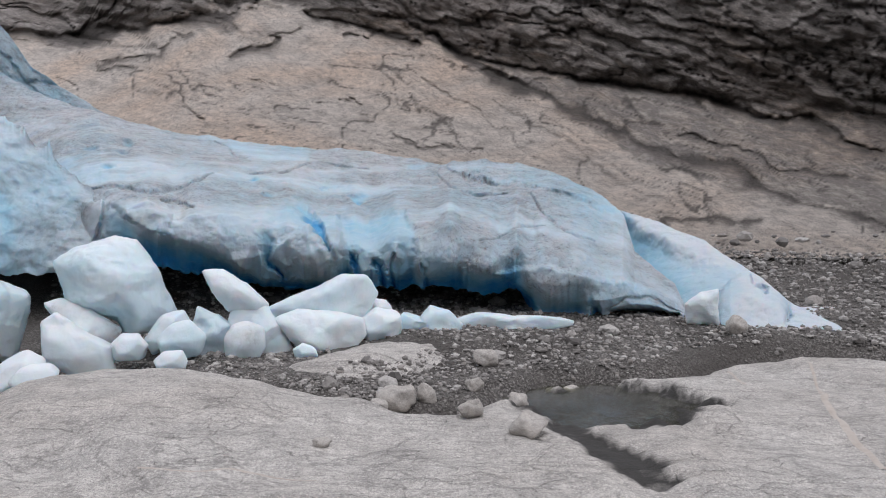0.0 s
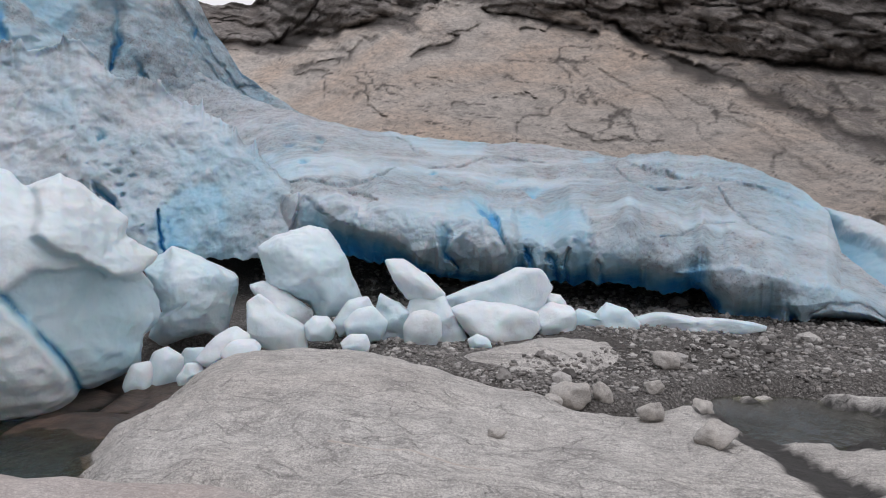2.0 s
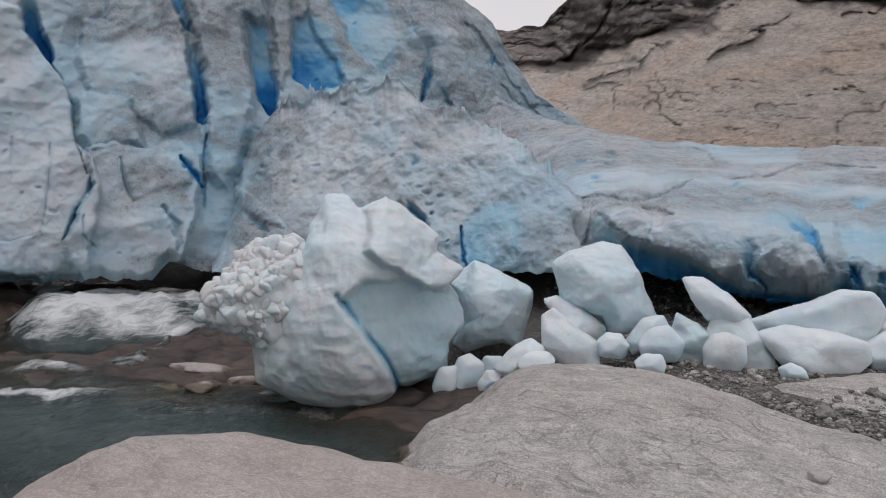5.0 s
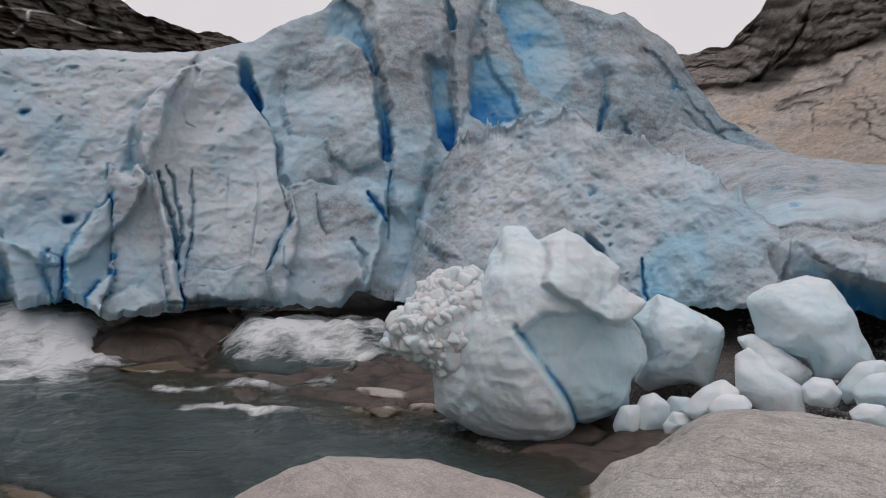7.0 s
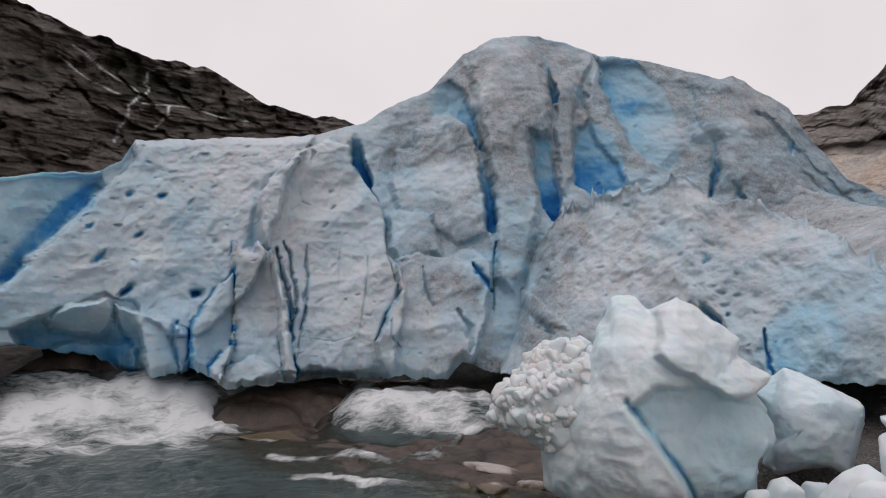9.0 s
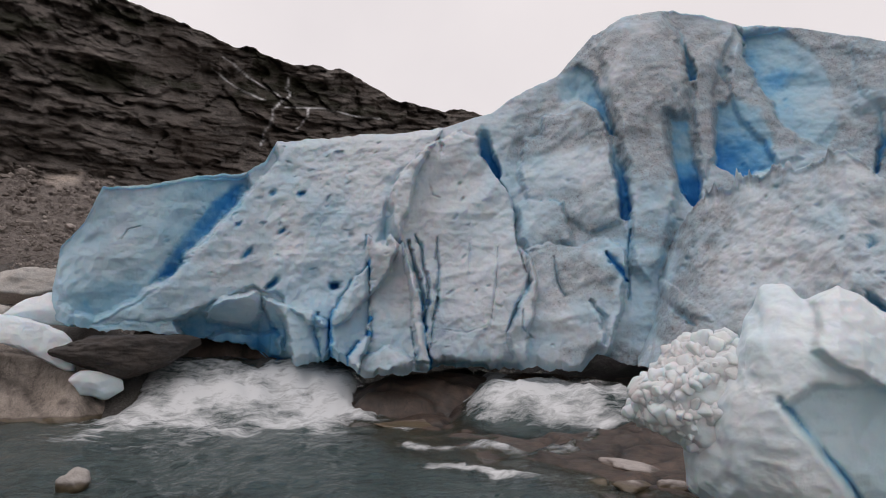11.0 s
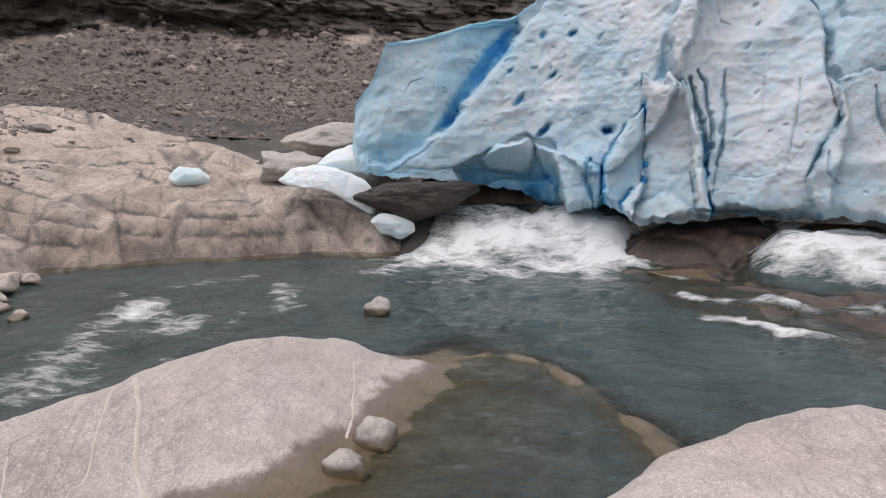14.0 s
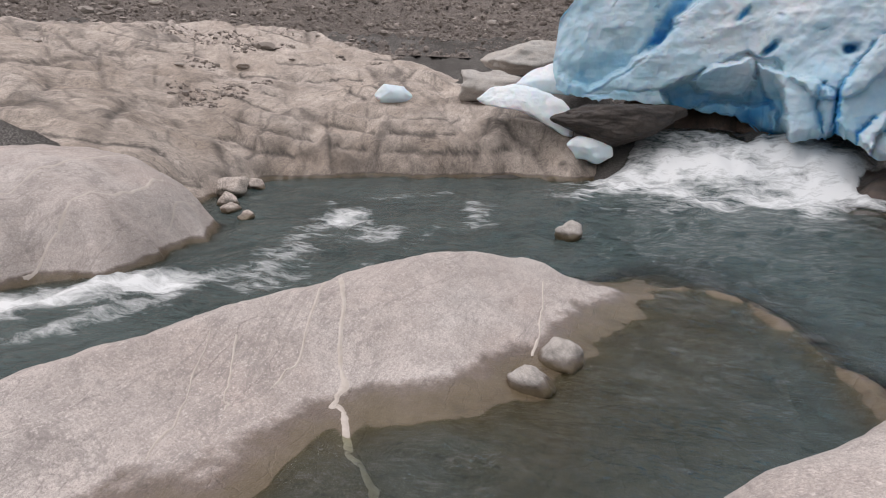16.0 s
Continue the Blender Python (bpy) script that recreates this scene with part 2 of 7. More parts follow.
def rock_material(name, light, dark, warm, scale=1.0, band=(0.35, 0.0), streak=(1, 1, 1), rot=(0, 0, 0), bump=0.5, rough=0.85, speck=True, wet=False, joint=False, cracked=0.0):
    """Glacier-polished gneiss: mottled tones, grain, thin dark foliation and, where asked, a wet foot."""
    m = Mat(name)
    p = m.mapped(streak, rot)
    broad = m.noise(0.45 * scale, 6, 0.6, p, 0.6)
    mid = m.noise(2.6 * scale, 7, 0.65, p, 0.4)
    col = m.mix(m.ramp(broad, (0.36, 0.0), (0.66, 1.0)), light, warm)
    col = m.mix(m.math("MULTIPLY", m.ramp(mid, (0.40, 0.0), (0.72, 1.0)), 0.55), col, dark)
    lines = m.noise(1.4 * scale, 9, 0.72, m.mapped((streak[0] * 0.35, streak[1] * 3.2, streak[2] * 3.2), rot), 0.8)
    thin = m.ramp(lines, (0.478, 0.0), (0.497, band[0]), (0.503, band[0]), (0.522, 0.0))
    col = m.mix(thin, col, dark)
    joints = m.noise(0.42 * scale, 8, 0.6, m.mapped((streak[0] * 0.5, streak[1] * 1.7, streak[2]), (rot[0], rot[1], rot[2] + 14)), 1.0)
    seam = m.ramp(joints, (0.490, 0.0), (0.4985, band[0]), (0.5015, band[0]), (0.510, 0.0))
    col = m.mix(seam, col, tuple(c * 0.6 for c in dark))
    grain = m.noise(48 * scale, 3, 0.7)
    if speck:
        mottle = m.noise(13 * scale, 5, 0.7, p, 0.3)
        col = m.mix(m.math("MULTIPLY", m.ramp(mottle, (0.50, 0.0), (0.66, 1.0)), 0.5), col, dark)
        dash = m.noise(5.5 * scale, 6, 0.7, m.mapped((streak[0] * 0.22, streak[1] * 2.4, streak[2] * 2.4), rot), 0.4)
        col = m.mix(m.ramp(dash, (0.60, 0.0), (0.68, band[0])), col, tuple(c * 0.8 for c in dark))
        pepper = m.noise(120 * scale, 3, 0.8)
        col = m.mix(m.ramp(grain, (0.34, 0.6), (0.47, 0.0)), col, dark)
        col = m.mix(m.ramp(pepper, (0.38, 0.85), (0.49, 0.0)), col, dark)
        col = m.mix(m.ramp(grain, (0.56, 0.0), (0.68, 0.55)), col, tuple(min(1, c * 1.3) for c in light))
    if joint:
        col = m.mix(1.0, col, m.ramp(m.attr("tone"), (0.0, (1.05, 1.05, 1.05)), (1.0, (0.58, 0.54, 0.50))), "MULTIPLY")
        # joint darkens open joints and wet floors, and paints shade under the bank's ledges
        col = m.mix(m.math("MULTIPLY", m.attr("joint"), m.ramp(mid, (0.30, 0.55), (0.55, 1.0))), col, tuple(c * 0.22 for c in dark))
    if cracked:
        drift = m.n.new("ShaderNodeTexNoise")
        drift.inputs["Scale"].default_value, drift.inputs["Detail"].default_value = 1.3, 6
        m.l.new(p, drift.inputs["Vector"])
        shift = m.n.new("ShaderNodeVectorMath")
        shift.operation = "MULTIPLY_ADD"
        m.l.new(drift.outputs["Color"], shift.inputs[0])
        shift.inputs[1].default_value = (0.9, 0.9, 0.9)
        m.l.new(m.mapped((0.9, 2.1, 1), rot), shift.inputs[2])
        edge = m.cells(0.95, "DISTANCE_TO_EDGE", shift.outputs[0])
        edge2 = m.cells(2.6, "DISTANCE_TO_EDGE", shift.outputs[0])
        here = m.ramp(m.noise(0.9, 5, 0.65), (0.46, 0.0), (0.58, 1.0))
        line = m.math("MULTIPLY", m.ramp(edge, (0.003, 1.0), (0.014, 0.0)), m.ramp(m.noise(1.7, 4), (0.42, 0.0), (0.55, 1.0)))
        line2 = m.math("MULTIPLY", m.ramp(edge2, (0.004, 0.9), (0.022, 0.0)), here)
        split = m.math("MAXIMUM", line, line2)
        col = m.mix(m.math("MULTIPLY", split, cracked), col, tuple(c * 0.45 for c in dark))
        mid = m.math("SUBTRACT", mid, m.math("MULTIPLY", split, 0.5))
    gloss = rough
    if wet:
        foot = m.math("ADD", m.height(), m.math("MULTIPLY", m.math("SUBTRACT", m.noise(3.5, 6, 0.65), 0.5), 0.13))
        damp = m.ramp(foot, (0.085, 1.0), (0.12, 0.0))
        col = m.mix(damp, col, m.mix(1.0, col, (0.34, 0.295, 0.26), "MULTIPLY"))
        drowned = m.ramp(foot, (0.0, 1.0), (0.035, 0.0))
        col = m.mix(drowned, col, m.mix(1.0, col, (0.68, 0.66, 0.46), "MULTIPLY"))
        slime = m.ramp(foot, (0.0, 0.0), (0.02, 0.4), (0.05, 0.4), (0.08, 0.0))
        col = m.mix(slime, col, (0.10, 0.075, 0.02))
        gloss = m.mix(damp, (rough, rough, rough), (0.36, 0.36, 0.36))
    n1 = m.bump(mid, 0.5 * bump, 0.10 / scale)
    n2 = m.bump(lines, 0.35 * bump, 0.05 / scale, n1)
    if speck:
        n2 = m.bump(mottle, 0.5 * bump, 0.03 / scale, n2)
    n3 = m.bump(grain, 0.6 * bump, 0.016 / scale, n2)
    return m.done(Base_Color=col, Roughness=gloss, Normal=n3)


slab_rock = rock_material("slab_rock", (0.65, 0.63, 0.60), (0.20, 0.192, 0.183), (0.60, 0.565, 0.525), bump=1.3, band=(0.45, 0), rot=(0, 0, 35), wet=True, joint=True, cracked=0.15)
pink_rock = rock_material("pink_rock", (0.56, 0.52, 0.495), (0.255, 0.23, 0.218), (0.46, 0.39, 0.355), band=(0.4, 0), rot=(0, 0, 55), wet=True, cracked=0.15)
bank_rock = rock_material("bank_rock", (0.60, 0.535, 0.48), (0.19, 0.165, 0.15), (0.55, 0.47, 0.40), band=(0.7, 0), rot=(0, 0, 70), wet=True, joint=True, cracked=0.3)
wet_rock = rock_material("wet_rock", (0.085, 0.062, 0.05), (0.022, 0.018, 0.016), (0.23, 0.15, 0.108), band=(0.6, 0), rough=0.45, bump=0.9, joint=True)
dark_rock = rock_material("dark_rock", (0.040, 0.033, 0.029), (0.012, 0.010, 0.009), (0.085, 0.066, 0.054), rough=0.62, bump=1.0)
wet_stone = rock_material("wet_stone", (0.46, 0.44, 0.42), (0.20, 0.19, 0.18), (0.44, 0.39, 0.34), scale=2.5, wet=True)
stone_rock = rock_material("stone_rock", (0.55, 0.53, 0.50), (0.22, 0.21, 0.20), (0.50, 0.45, 0.40), scale=2.5)


def gravel_material():
    """Crushed stone: small stones of many tones in dark wet silt."""
    m = Mat("gravel_rock")
    t = m.n.new("ShaderNodeTexVoronoi")
    t.inputs["Scale"].default_value = 17
    m.l.new(m.mapped((1, 1, 1)), t.inputs["Vector"])
    u = m.n.new("ShaderNodeTexVoronoi")
    u.inputs["Scale"].default_value = 46
    m.l.new(m.mapped((1, 1, 1)), u.inputs["Vector"])
    tone1 = m.ramp(t.outputs["Color"], (0.0, (0.10, 0.094, 0.088)), (0.55, (0.22, 0.208, 0.196)), (0.8, (0.30, 0.285, 0.268)), (1.0, (0.48, 0.465, 0.44)))
    tone2 = m.ramp(u.outputs["Color"], (0.0, (0.07, 0.064, 0.06)), (0.6, (0.19, 0.178, 0.166)), (1.0, (0.36, 0.345, 0.325)))
    small = m.mix(m.ramp(u.outputs["Distance"], (0.30, 0.0), (0.62, 0.9)), tone2, (0.045, 0.041, 0.038))
    stones = m.mix(m.ramp(t.outputs["Distance"], (0.28, 0.0), (0.46, 1.0)), tone1, small)
    cover = m.ramp(m.noise(1.1, 5, 0.6), (0.42, 0.0), (0.62, 1.0))
    col = m.mix(m.math("MULTIPLY", cover, 0.75), stones, small)
    silt = m.ramp(m.noise(0.5, 5, 0.6), (0.42, 0.0), (0.58, 0.75))
    col = m.mix(silt, col, (0.058, 0.052, 0.047))
    n1 = m.bump(m.math("SUBTRACT", 1.0, t.outputs["Distance"]), 0.8, 0.05)
    n2 = m.bump(m.math("SUBTRACT", 1.0, u.outputs["Distance"]), 0.8, 0.02, n1)
    return m.done(Base_Color=col, Roughness=0.85, Normal=n2)


gravel_rock = gravel_material()


def cliff_material():
    """Bedrock slope whose weathering value runs from pale, freshly scoured rock to dark lichen-covered cliff."""
    m = Mat("cliff_bedrock")
    c = m.n.new("ShaderNodeCombineXYZ")
    m.put(c.inputs[0], m.attr("along"))
    m.put(c.inputs[1], m.attr("layer"))
    p = c.outputs[0]
    broad, mid = m.noise(0.055, 6, 0.6, None, 0.5), m.noise(0.30, 9, 0.70, None, 0.6)
    fine = m.noise(1.5, 9, 0.80)
    strata = m.noise(1.0, 10, 0.70, m.mapped((0.50, 1.35, 1), src=p), 0.5)
    beds = m.noise(1.0, 9, 0.72, m.mapped((1.15, 2.7, 1), src=p), 0.6)
    pale = m.mix(m.ramp(broad, (0.40, 0.0), (0.60, 1.0)), (0.64, 0.585, 0.53), (0.68, 0.555, 0.455))
    pale = m.mix(m.math("MULTIPLY", m.ramp(mid, (0.46, 0.0), (0.70, 1.0)), 0.45), pale, (0.25, 0.225, 0.205))
    pale = m.mix(m.math("MULTIPLY", m.ramp(strata, (0.50, 0.0), (0.66, 1.0)), 0.50), pale, (0.20, 0.18, 0.165))
    dark = m.mix(m.ramp(strata, (0.36, 0.0), (0.62, 1.0)), (0.075, 0.066, 0.060), (0.29, 0.262, 0.243))
    dark = m.mix(m.ramp(beds, (0.50, 0.0), (0.66, 0.75)), dark, (0.40, 0.37, 0.345))
    dark = m.mix(m.ramp(broad, (0.50, 0.0), (0.66, 0.5)), dark, (0.17, 0.130, 0.105))
    w = m.math("ADD", m.attr("weather"), m.math("MULTIPLY", m.math("SUBTRACT", strata, 0.5), 1.0))
    col = m.mix(m.ramp(w, (0.38, 0.0), (0.66, 1.0)), pale, dark)
    col = m.mix(1.0, col, m.ramp(fine, (0.30, (0.62, 0.61, 0.60)), (0.50, (1.0, 1.0, 1.0)), (0.70, (1.25, 1.25, 1.25))), "MULTIPLY")
    col = m.mix(m.math("MULTIPLY", m.attr("moss"), m.ramp(mid, (0.36, 0.0), (0.50, 0.95))), col, (0.038, 0.042, 0.012))
    grit = m.noise(1.3, 9, 0.8)
    scree = m.mix(m.ramp(grit, (0.38, 0.0), (0.64, 1.0)), (0.135, 0.115, 0.102), (0.31, 0.268, 0.24))
    thin = m.ramp(beds, (0.484, 0.0), (0.497, 0.6), (0.503, 0.6), (0.516, 0.0))
    col = m.mix(thin, col, (0.055, 0.048, 0.044))
    # crack also carries the painted shadow under overhanging beds
    col = m.mix(m.math("MULTIPLY", m.attr("crack"), 0.85), col, (0.045, 0.038, 0.034))
    # multiplies the upper cliff's colour down to about half
    col = m.mix(m.ramp(m.attr("darkened"), (0.0, 0.0), (1.0, 1.0)), col, m.mix(1.0, col, (0.52, 0.49, 0.46), "MULTIPLY"))
    col = m.mix(m.attr("scree"), col, scree)
    col = m.mix(m.attr("stream"), col, (0.80, 0.81, 0.82))
    n1 = m.bump(mid, 0.4, 0.8)
    n2 = m.bump(strata, 0.7, 0.7, n1)
    n3 = m.bump(fine, 0.9, 0.5, n2)
    return m.done(Base_Color=col, Roughness=0.75, Normal=n3)


cliff_bedrock = cliff_material()


def water_material(name, low, high, relief=1.0):
    """Milky glacial melt water: see-through where shallow, foam by the mesh's foam value."""
    m = Mat(name)
    wave = m.noise(3.2, 5, 0.6, m.mapped((1.0, 0.55, 1), (0, 0, 20)), 0.5)
    ripple = m.noise(11, 4, 0.6, m.mapped((1.0, 0.5, 1), (0, 0, -15)))
    n1 = m.bump(wave, 0.9, 0.20 * relief)
    n2 = m.bump(ripple, 0.7, 0.05 * relief, n1)
    tone = m.mix(m.ramp(m.noise(0.5, 4), (0.35, 0.0), (0.65, 1.0)), low, high)
    m.done(Base_Color=tone, Roughness=0.12, Normal=n2, IOR=1.33)
    clear = m.n.new("ShaderNodeBsdfTransparent")
    clear.inputs[0].default_value = (0.80, 0.82, 0.70, 1)
    body = m.n.new("ShaderNodeMixShader")
    m.l.new(m.attr("murk"), body.inputs[0])
    gloss = m.n.new("ShaderNodeBsdfGlossy")
    gloss.inputs["Roughness"].default_value = 0.1
    m.l.new(n2, gloss.inputs["Normal"])
    sheen = m.n.new("ShaderNodeMixShader")
    fres = m.n.new("ShaderNodeFresnel")
    fres.inputs[0].default_value = 1.33
    m.l.new(n2, fres.inputs["Normal"])
    m.l.new(fres.outputs[0], sheen.inputs[0])
    m.l.new(clear.outputs[0], sheen.inputs[1])
    m.l.new(gloss.outputs[0], sheen.inputs[2])
    m.l.new(sheen.outputs[0], body.inputs[1])
    m.l.new(m.bsdf.outputs[0], body.inputs[2])
    froth = m.n.new("ShaderNodeBsdfDiffuse")
    froth.inputs[0].default_value = (0.70, 0.72, 0.73, 1)
    whole = m.n.new("ShaderNodeMixShader")
    lace = m.noise(4.2, 9, 0.74, m.mapped((1, 0.5, 1), (0, 0, 20)), 0.5)
    cover = m.ramp(m.math("ADD", m.attr("foam"), m.math("MULTIPLY", m.math("SUBTRACT", lace, 0.5), 1.7)), (0.30, 0.0), (0.95, 0.90))
    m.l.new(cover, whole.inputs[0])
    m.l.new(body.outputs[0], whole.inputs[1])
    m.l.new(froth.outputs[0], whole.inputs[2])
    m.l.new(whole.outputs[0], m.out.inputs[0])
    return m.mat


melt_water = water_material("melt_water", (0.033, 0.054, 0.054), (0.064, 0.090, 0.088))
pond_water = water_material("pond_water", (0.135, 0.136, 0.133), (0.165, 0.165, 0.16), 0.2)


def loose_material(name, tones):
    """Broken stones, each with its own tone."""
    m = Mat(name)
    tone = m.ramp(m.geo.outputs["Random Per Island"], *[(k / (len(tones) - 1), t) for k, t in enumerate(tones)])
    grain = m.noise(30, 4, 0.7)
    col = m.mix(m.ramp(grain, (0.35, 0.45), (0.55, 0.0)), tone, (0.06, 0.055, 0.05))
    return m.done(Base_Color=col, Roughness=0.85, Normal=m.bump(grain, 0.5, 0.01))


gravel_stones = loose_material("gravel_stones", [(0.09, 0.084, 0.08), (0.30, 0.288, 0.275), (0.16, 0.15, 0.14), (0.50, 0.485, 0.465), (0.24, 0.22, 0.20)])
scree_stones = loose_material("scree_stones", [(0.14, 0.12, 0.107), (0.27, 0.235, 0.208), (0.19, 0.163, 0.145), (0.44, 0.39, 0.355)])

slab_stones = loose_material("slab_stones", [(0.30, 0.262, 0.232), (0.40, 0.36, 0.325), (0.24, 0.21, 0.188), (0.46, 0.42, 0.385)])

# ---- ground: bed of the river, banks and gravel, one sheet to the horizon ----
RIVER = [(-4.4, 5.6), (-6.2, 6.6), (-8.9, 6.1), (-13.5, 3.6), (-18.4, 3.3), (-22.5, 1.0), (-22.5, -2.6), (-20.6, -3.2), (-19.2, -7.0),
         (-17.6, -10.0), (-15.6, -11.4), (-12.2, -10.1), (-9.9, -7.8), (-6.6, -8.0), (-4.0, -12.0), (-2.0, -40.0), (3.0, -40.0),
         (-0.6, -8.0), (-2.0, -4.6), (-3.0, -3.0), (-2.9, -1.0), (-3.4, 0.2), (-4.5, 1.0), (-5.2, 2.4), (-4.8, 3.6), (-3.9, 4.6)]
SLAB = [(-5.0, 5.9), (-5.2, 7.9), (-5.05, 8.8), (-4.5, 9.45), (-3.9, 9.3), (-2.9, 8.5), (-1.9, 8.15), (-0.95, 7.85), (-0.3, 7.6), (0.3, 7.8), (0.9, 8.6), (1.3, 9.3), (2.6, 9.35), (3.2, 9.6),
        (4.0, 10.2), (5.5, 10.75), (6.8, 10.3), (10, 10.9), (15, 10.5), (17, 3), (6, 0.5), (0, 2.9), (-2.0, 3.6), (-3.4, 4.2), (-4.1, 4.9), (-4.5, 5.4)]
ISLAND = [(-2.1, 9.0), (-1.85, 9.8), (-1.45, 10.6), (-0.3, 11.0), (0.1, 10.5), (-0.1, 9.9), (-0.6, 9.2), (-1.3, 8.7)]
BANK = [(-19.5, -3.4), (-20.3, -2.9), (-23, -3.8), (-31, -5), (-42, -14), (-36, -34), (-8, -34), (-5, -17), (-8.6, -12.0), (-10.7, -9.9), (-12.3, -10.6), (-15.5, -11.5), (-17.35, -9.95), (-18.8, -7.0), (-19.4, -5)]
POND_LEVEL = 0.43


def pond_depth(x, y):
    """Outline of the meltwater pond and its outlet in the slab: above zero inside."""
    a = 1 - np.hypot((x - 2.0) / 1.2, (y - 7.95) / 1.15)
    c = 0.35 - seg_dist(x, y, 0.2, 8.5, 1.4, 8.3)[0] / 0.5
    return np.maximum(a, c) + 0.16 * fbm(x * 1.9, y * 1.9, 0, 4, 31)


def outlet(x, y):
    """Shallow wet runnel that leaves the pond: above zero inside."""
    return 0.26 - seg_dist(x, y, 1.15, 6.9, 1.75, 5.3)[0] / 0.8 + 0.16 * fbm(x * 2.6, y * 2.6, 0, 4, 35)


def height(x, y):
    """Height of the ground sheet."""
    r = np.hypot(x, y)
    az = np.degrees(np.arctan2(-x, y))
    az = np.where(az < -140, az + 360, az)
    sd = poly_sd(x, y, RIVER)
    out = np.maximum(sd, 0)
    flat = 0.50 + 0.02 * out + 0.10 * fbm(x * 0.35, y * 0.35, 0, 3, 3)
    flat = flat * step(0.0, 0.9, out) + 0.10 * step(8, 13, r)
    flat = flat + np.maximum(r - 15.5, 0) * 0.20 * step(-8, 2, az) + np.maximum(r - 13.5, 0) * 0.10 * step(4, -14, az)
    shelf = -0.22 + 0.06 * out + step(16.8, 21.5, r) * 0.75 + 0.10 * fbm(x * 0.7, y * 0.7, 0, 4, 5) * step(0, 1.5, out)
    bank = -0.35 + 1.15 * step(0.5, 2.6, out) + 0.27 * out
    bank = bank + 0.35 * fbm(x * 0.4, y * 0.4, 0, 5, 7) * step(0, 3, out)
    w1, w2 = np.where(r < 12.5, step(27, 33, az), step(36, 44, az)), step(94, 100, az)
    land = flat * (1 - w1) + (shelf * (1 - w2) + bank * w2) * w1
    bed = -0.10 - 0.35 * step(97, 102, az) - 0.75 * step(0, 2.2, -sd) + 0.10 * fbm(x * 0.9, y * 0.9, 0, 4, 11)
    # the foot of the falls climbs towards the ice
    bed = bed + 1.45 * step(18.2, 22.3, r) * step(74, 80, az)
    # drowned rise that rims the quiet pool
    d1, _ = seg_dist(x, y, -9.2, -1.1, -9.9, 0.2)
    d2, _ = seg_dist(x, y, -9.9, 0.2, -7.0, 1.6)
    bed = np.maximum(bed, -0.12 - 0.7 * np.maximum(np.minimum(d1, d2) - 0.10, 0) + 0.05 * fbm(x * 3, y * 3, 0, 3, 13))
    h = np.where(sd < 0, bed, np.maximum(land, np.where(az > 97, -0.6, -0.05)))
    h = np.where((r < 12) & ((az > 140) | (az < -45)), np.minimum(h, 0.3), h)
    h = h - 0.28 * step(-0.02, 0.35, pond_depth(x, y)) * step(12, 10, r)
    h = h - 0.7 * gully(x, y)
    return h - 0.4 * step(0.1, -0.5, poly_sd(x, y, SLAB)) - 0.55 * step(0.3, -0.8, poly_sd(x, y, BANK))


def gully(x, y):
    """Where the second fall has cut through the rock: one inside."""
    r, az = np.hypot(x, y), np.degrees(np.arctan2(-x, y))
    return step(57.0, 60.0, az) * step(71.5, 68.0, az) * step(15.6, 16.6, r) * step(21.0, 19.5, r)


def ground_at(x, y):
    return float(height(np.array([float(x)]), np.array([float(y)]))[0])


azs = np.concatenate([np.arange(-40, 150, 0.4), np.arange(150, 320, 2.0)])
rs = np.concatenate([0.4 * 1.0175 ** np.arange(250), [40, 55, 80, 130, 250, 500, 1200, 2500]])
A, Rr = np.meshgrid(azs, rs, indexing="ij")
GX, GY = polar(A, Rr)
GZ = height(GX, GY)
GZ = np.minimum(GZ, 5.2)
GZ = np.where(A < 5, np.minimum(GZ, 1.45 + 0.6 * step(-12, 5, A) * step(20, 26, Rr)), GZ)
rough_g = step(0.02, 0.25, GZ) * step(60, 20, Rr)
GZ = GZ + rough_g * 0.02 * fbm(GX * 5, GY * 5, 0, 3, 17) + step(20, 26, Rr) * 0.30 * fbm(GX * 0.9, GY * 0.9, 0, 4, 18, 0.6)
ground = thing("ground", "gravelly ground of crushed grey stone between bedrock slabs and river", "ground", kind="structure",
               data=sheet("ground", GX, GY, GZ, gravel_rock, wrap=True, flip=True))

# ---- mountains ----
def terrace(q, seed, x):
    """Ledges: the face leans back, then juts out again over a shadowed joint."""
    w = q + 0.95 * fbm(x * 0.20, q * 0.38, 0, 4, seed, 0.55) + 0.16 * fbm(x * 1.3, q * 1.3, 0, 4, seed + 1)
    k = np.floor(w)
    size = 0.35 + 0.65 * (0.5 + 0.5 * vnoise(k * 7.31, x * 0.16, 0, seed + 2))
    return (w - k) ** 1.6 * size


SLOPES = {}


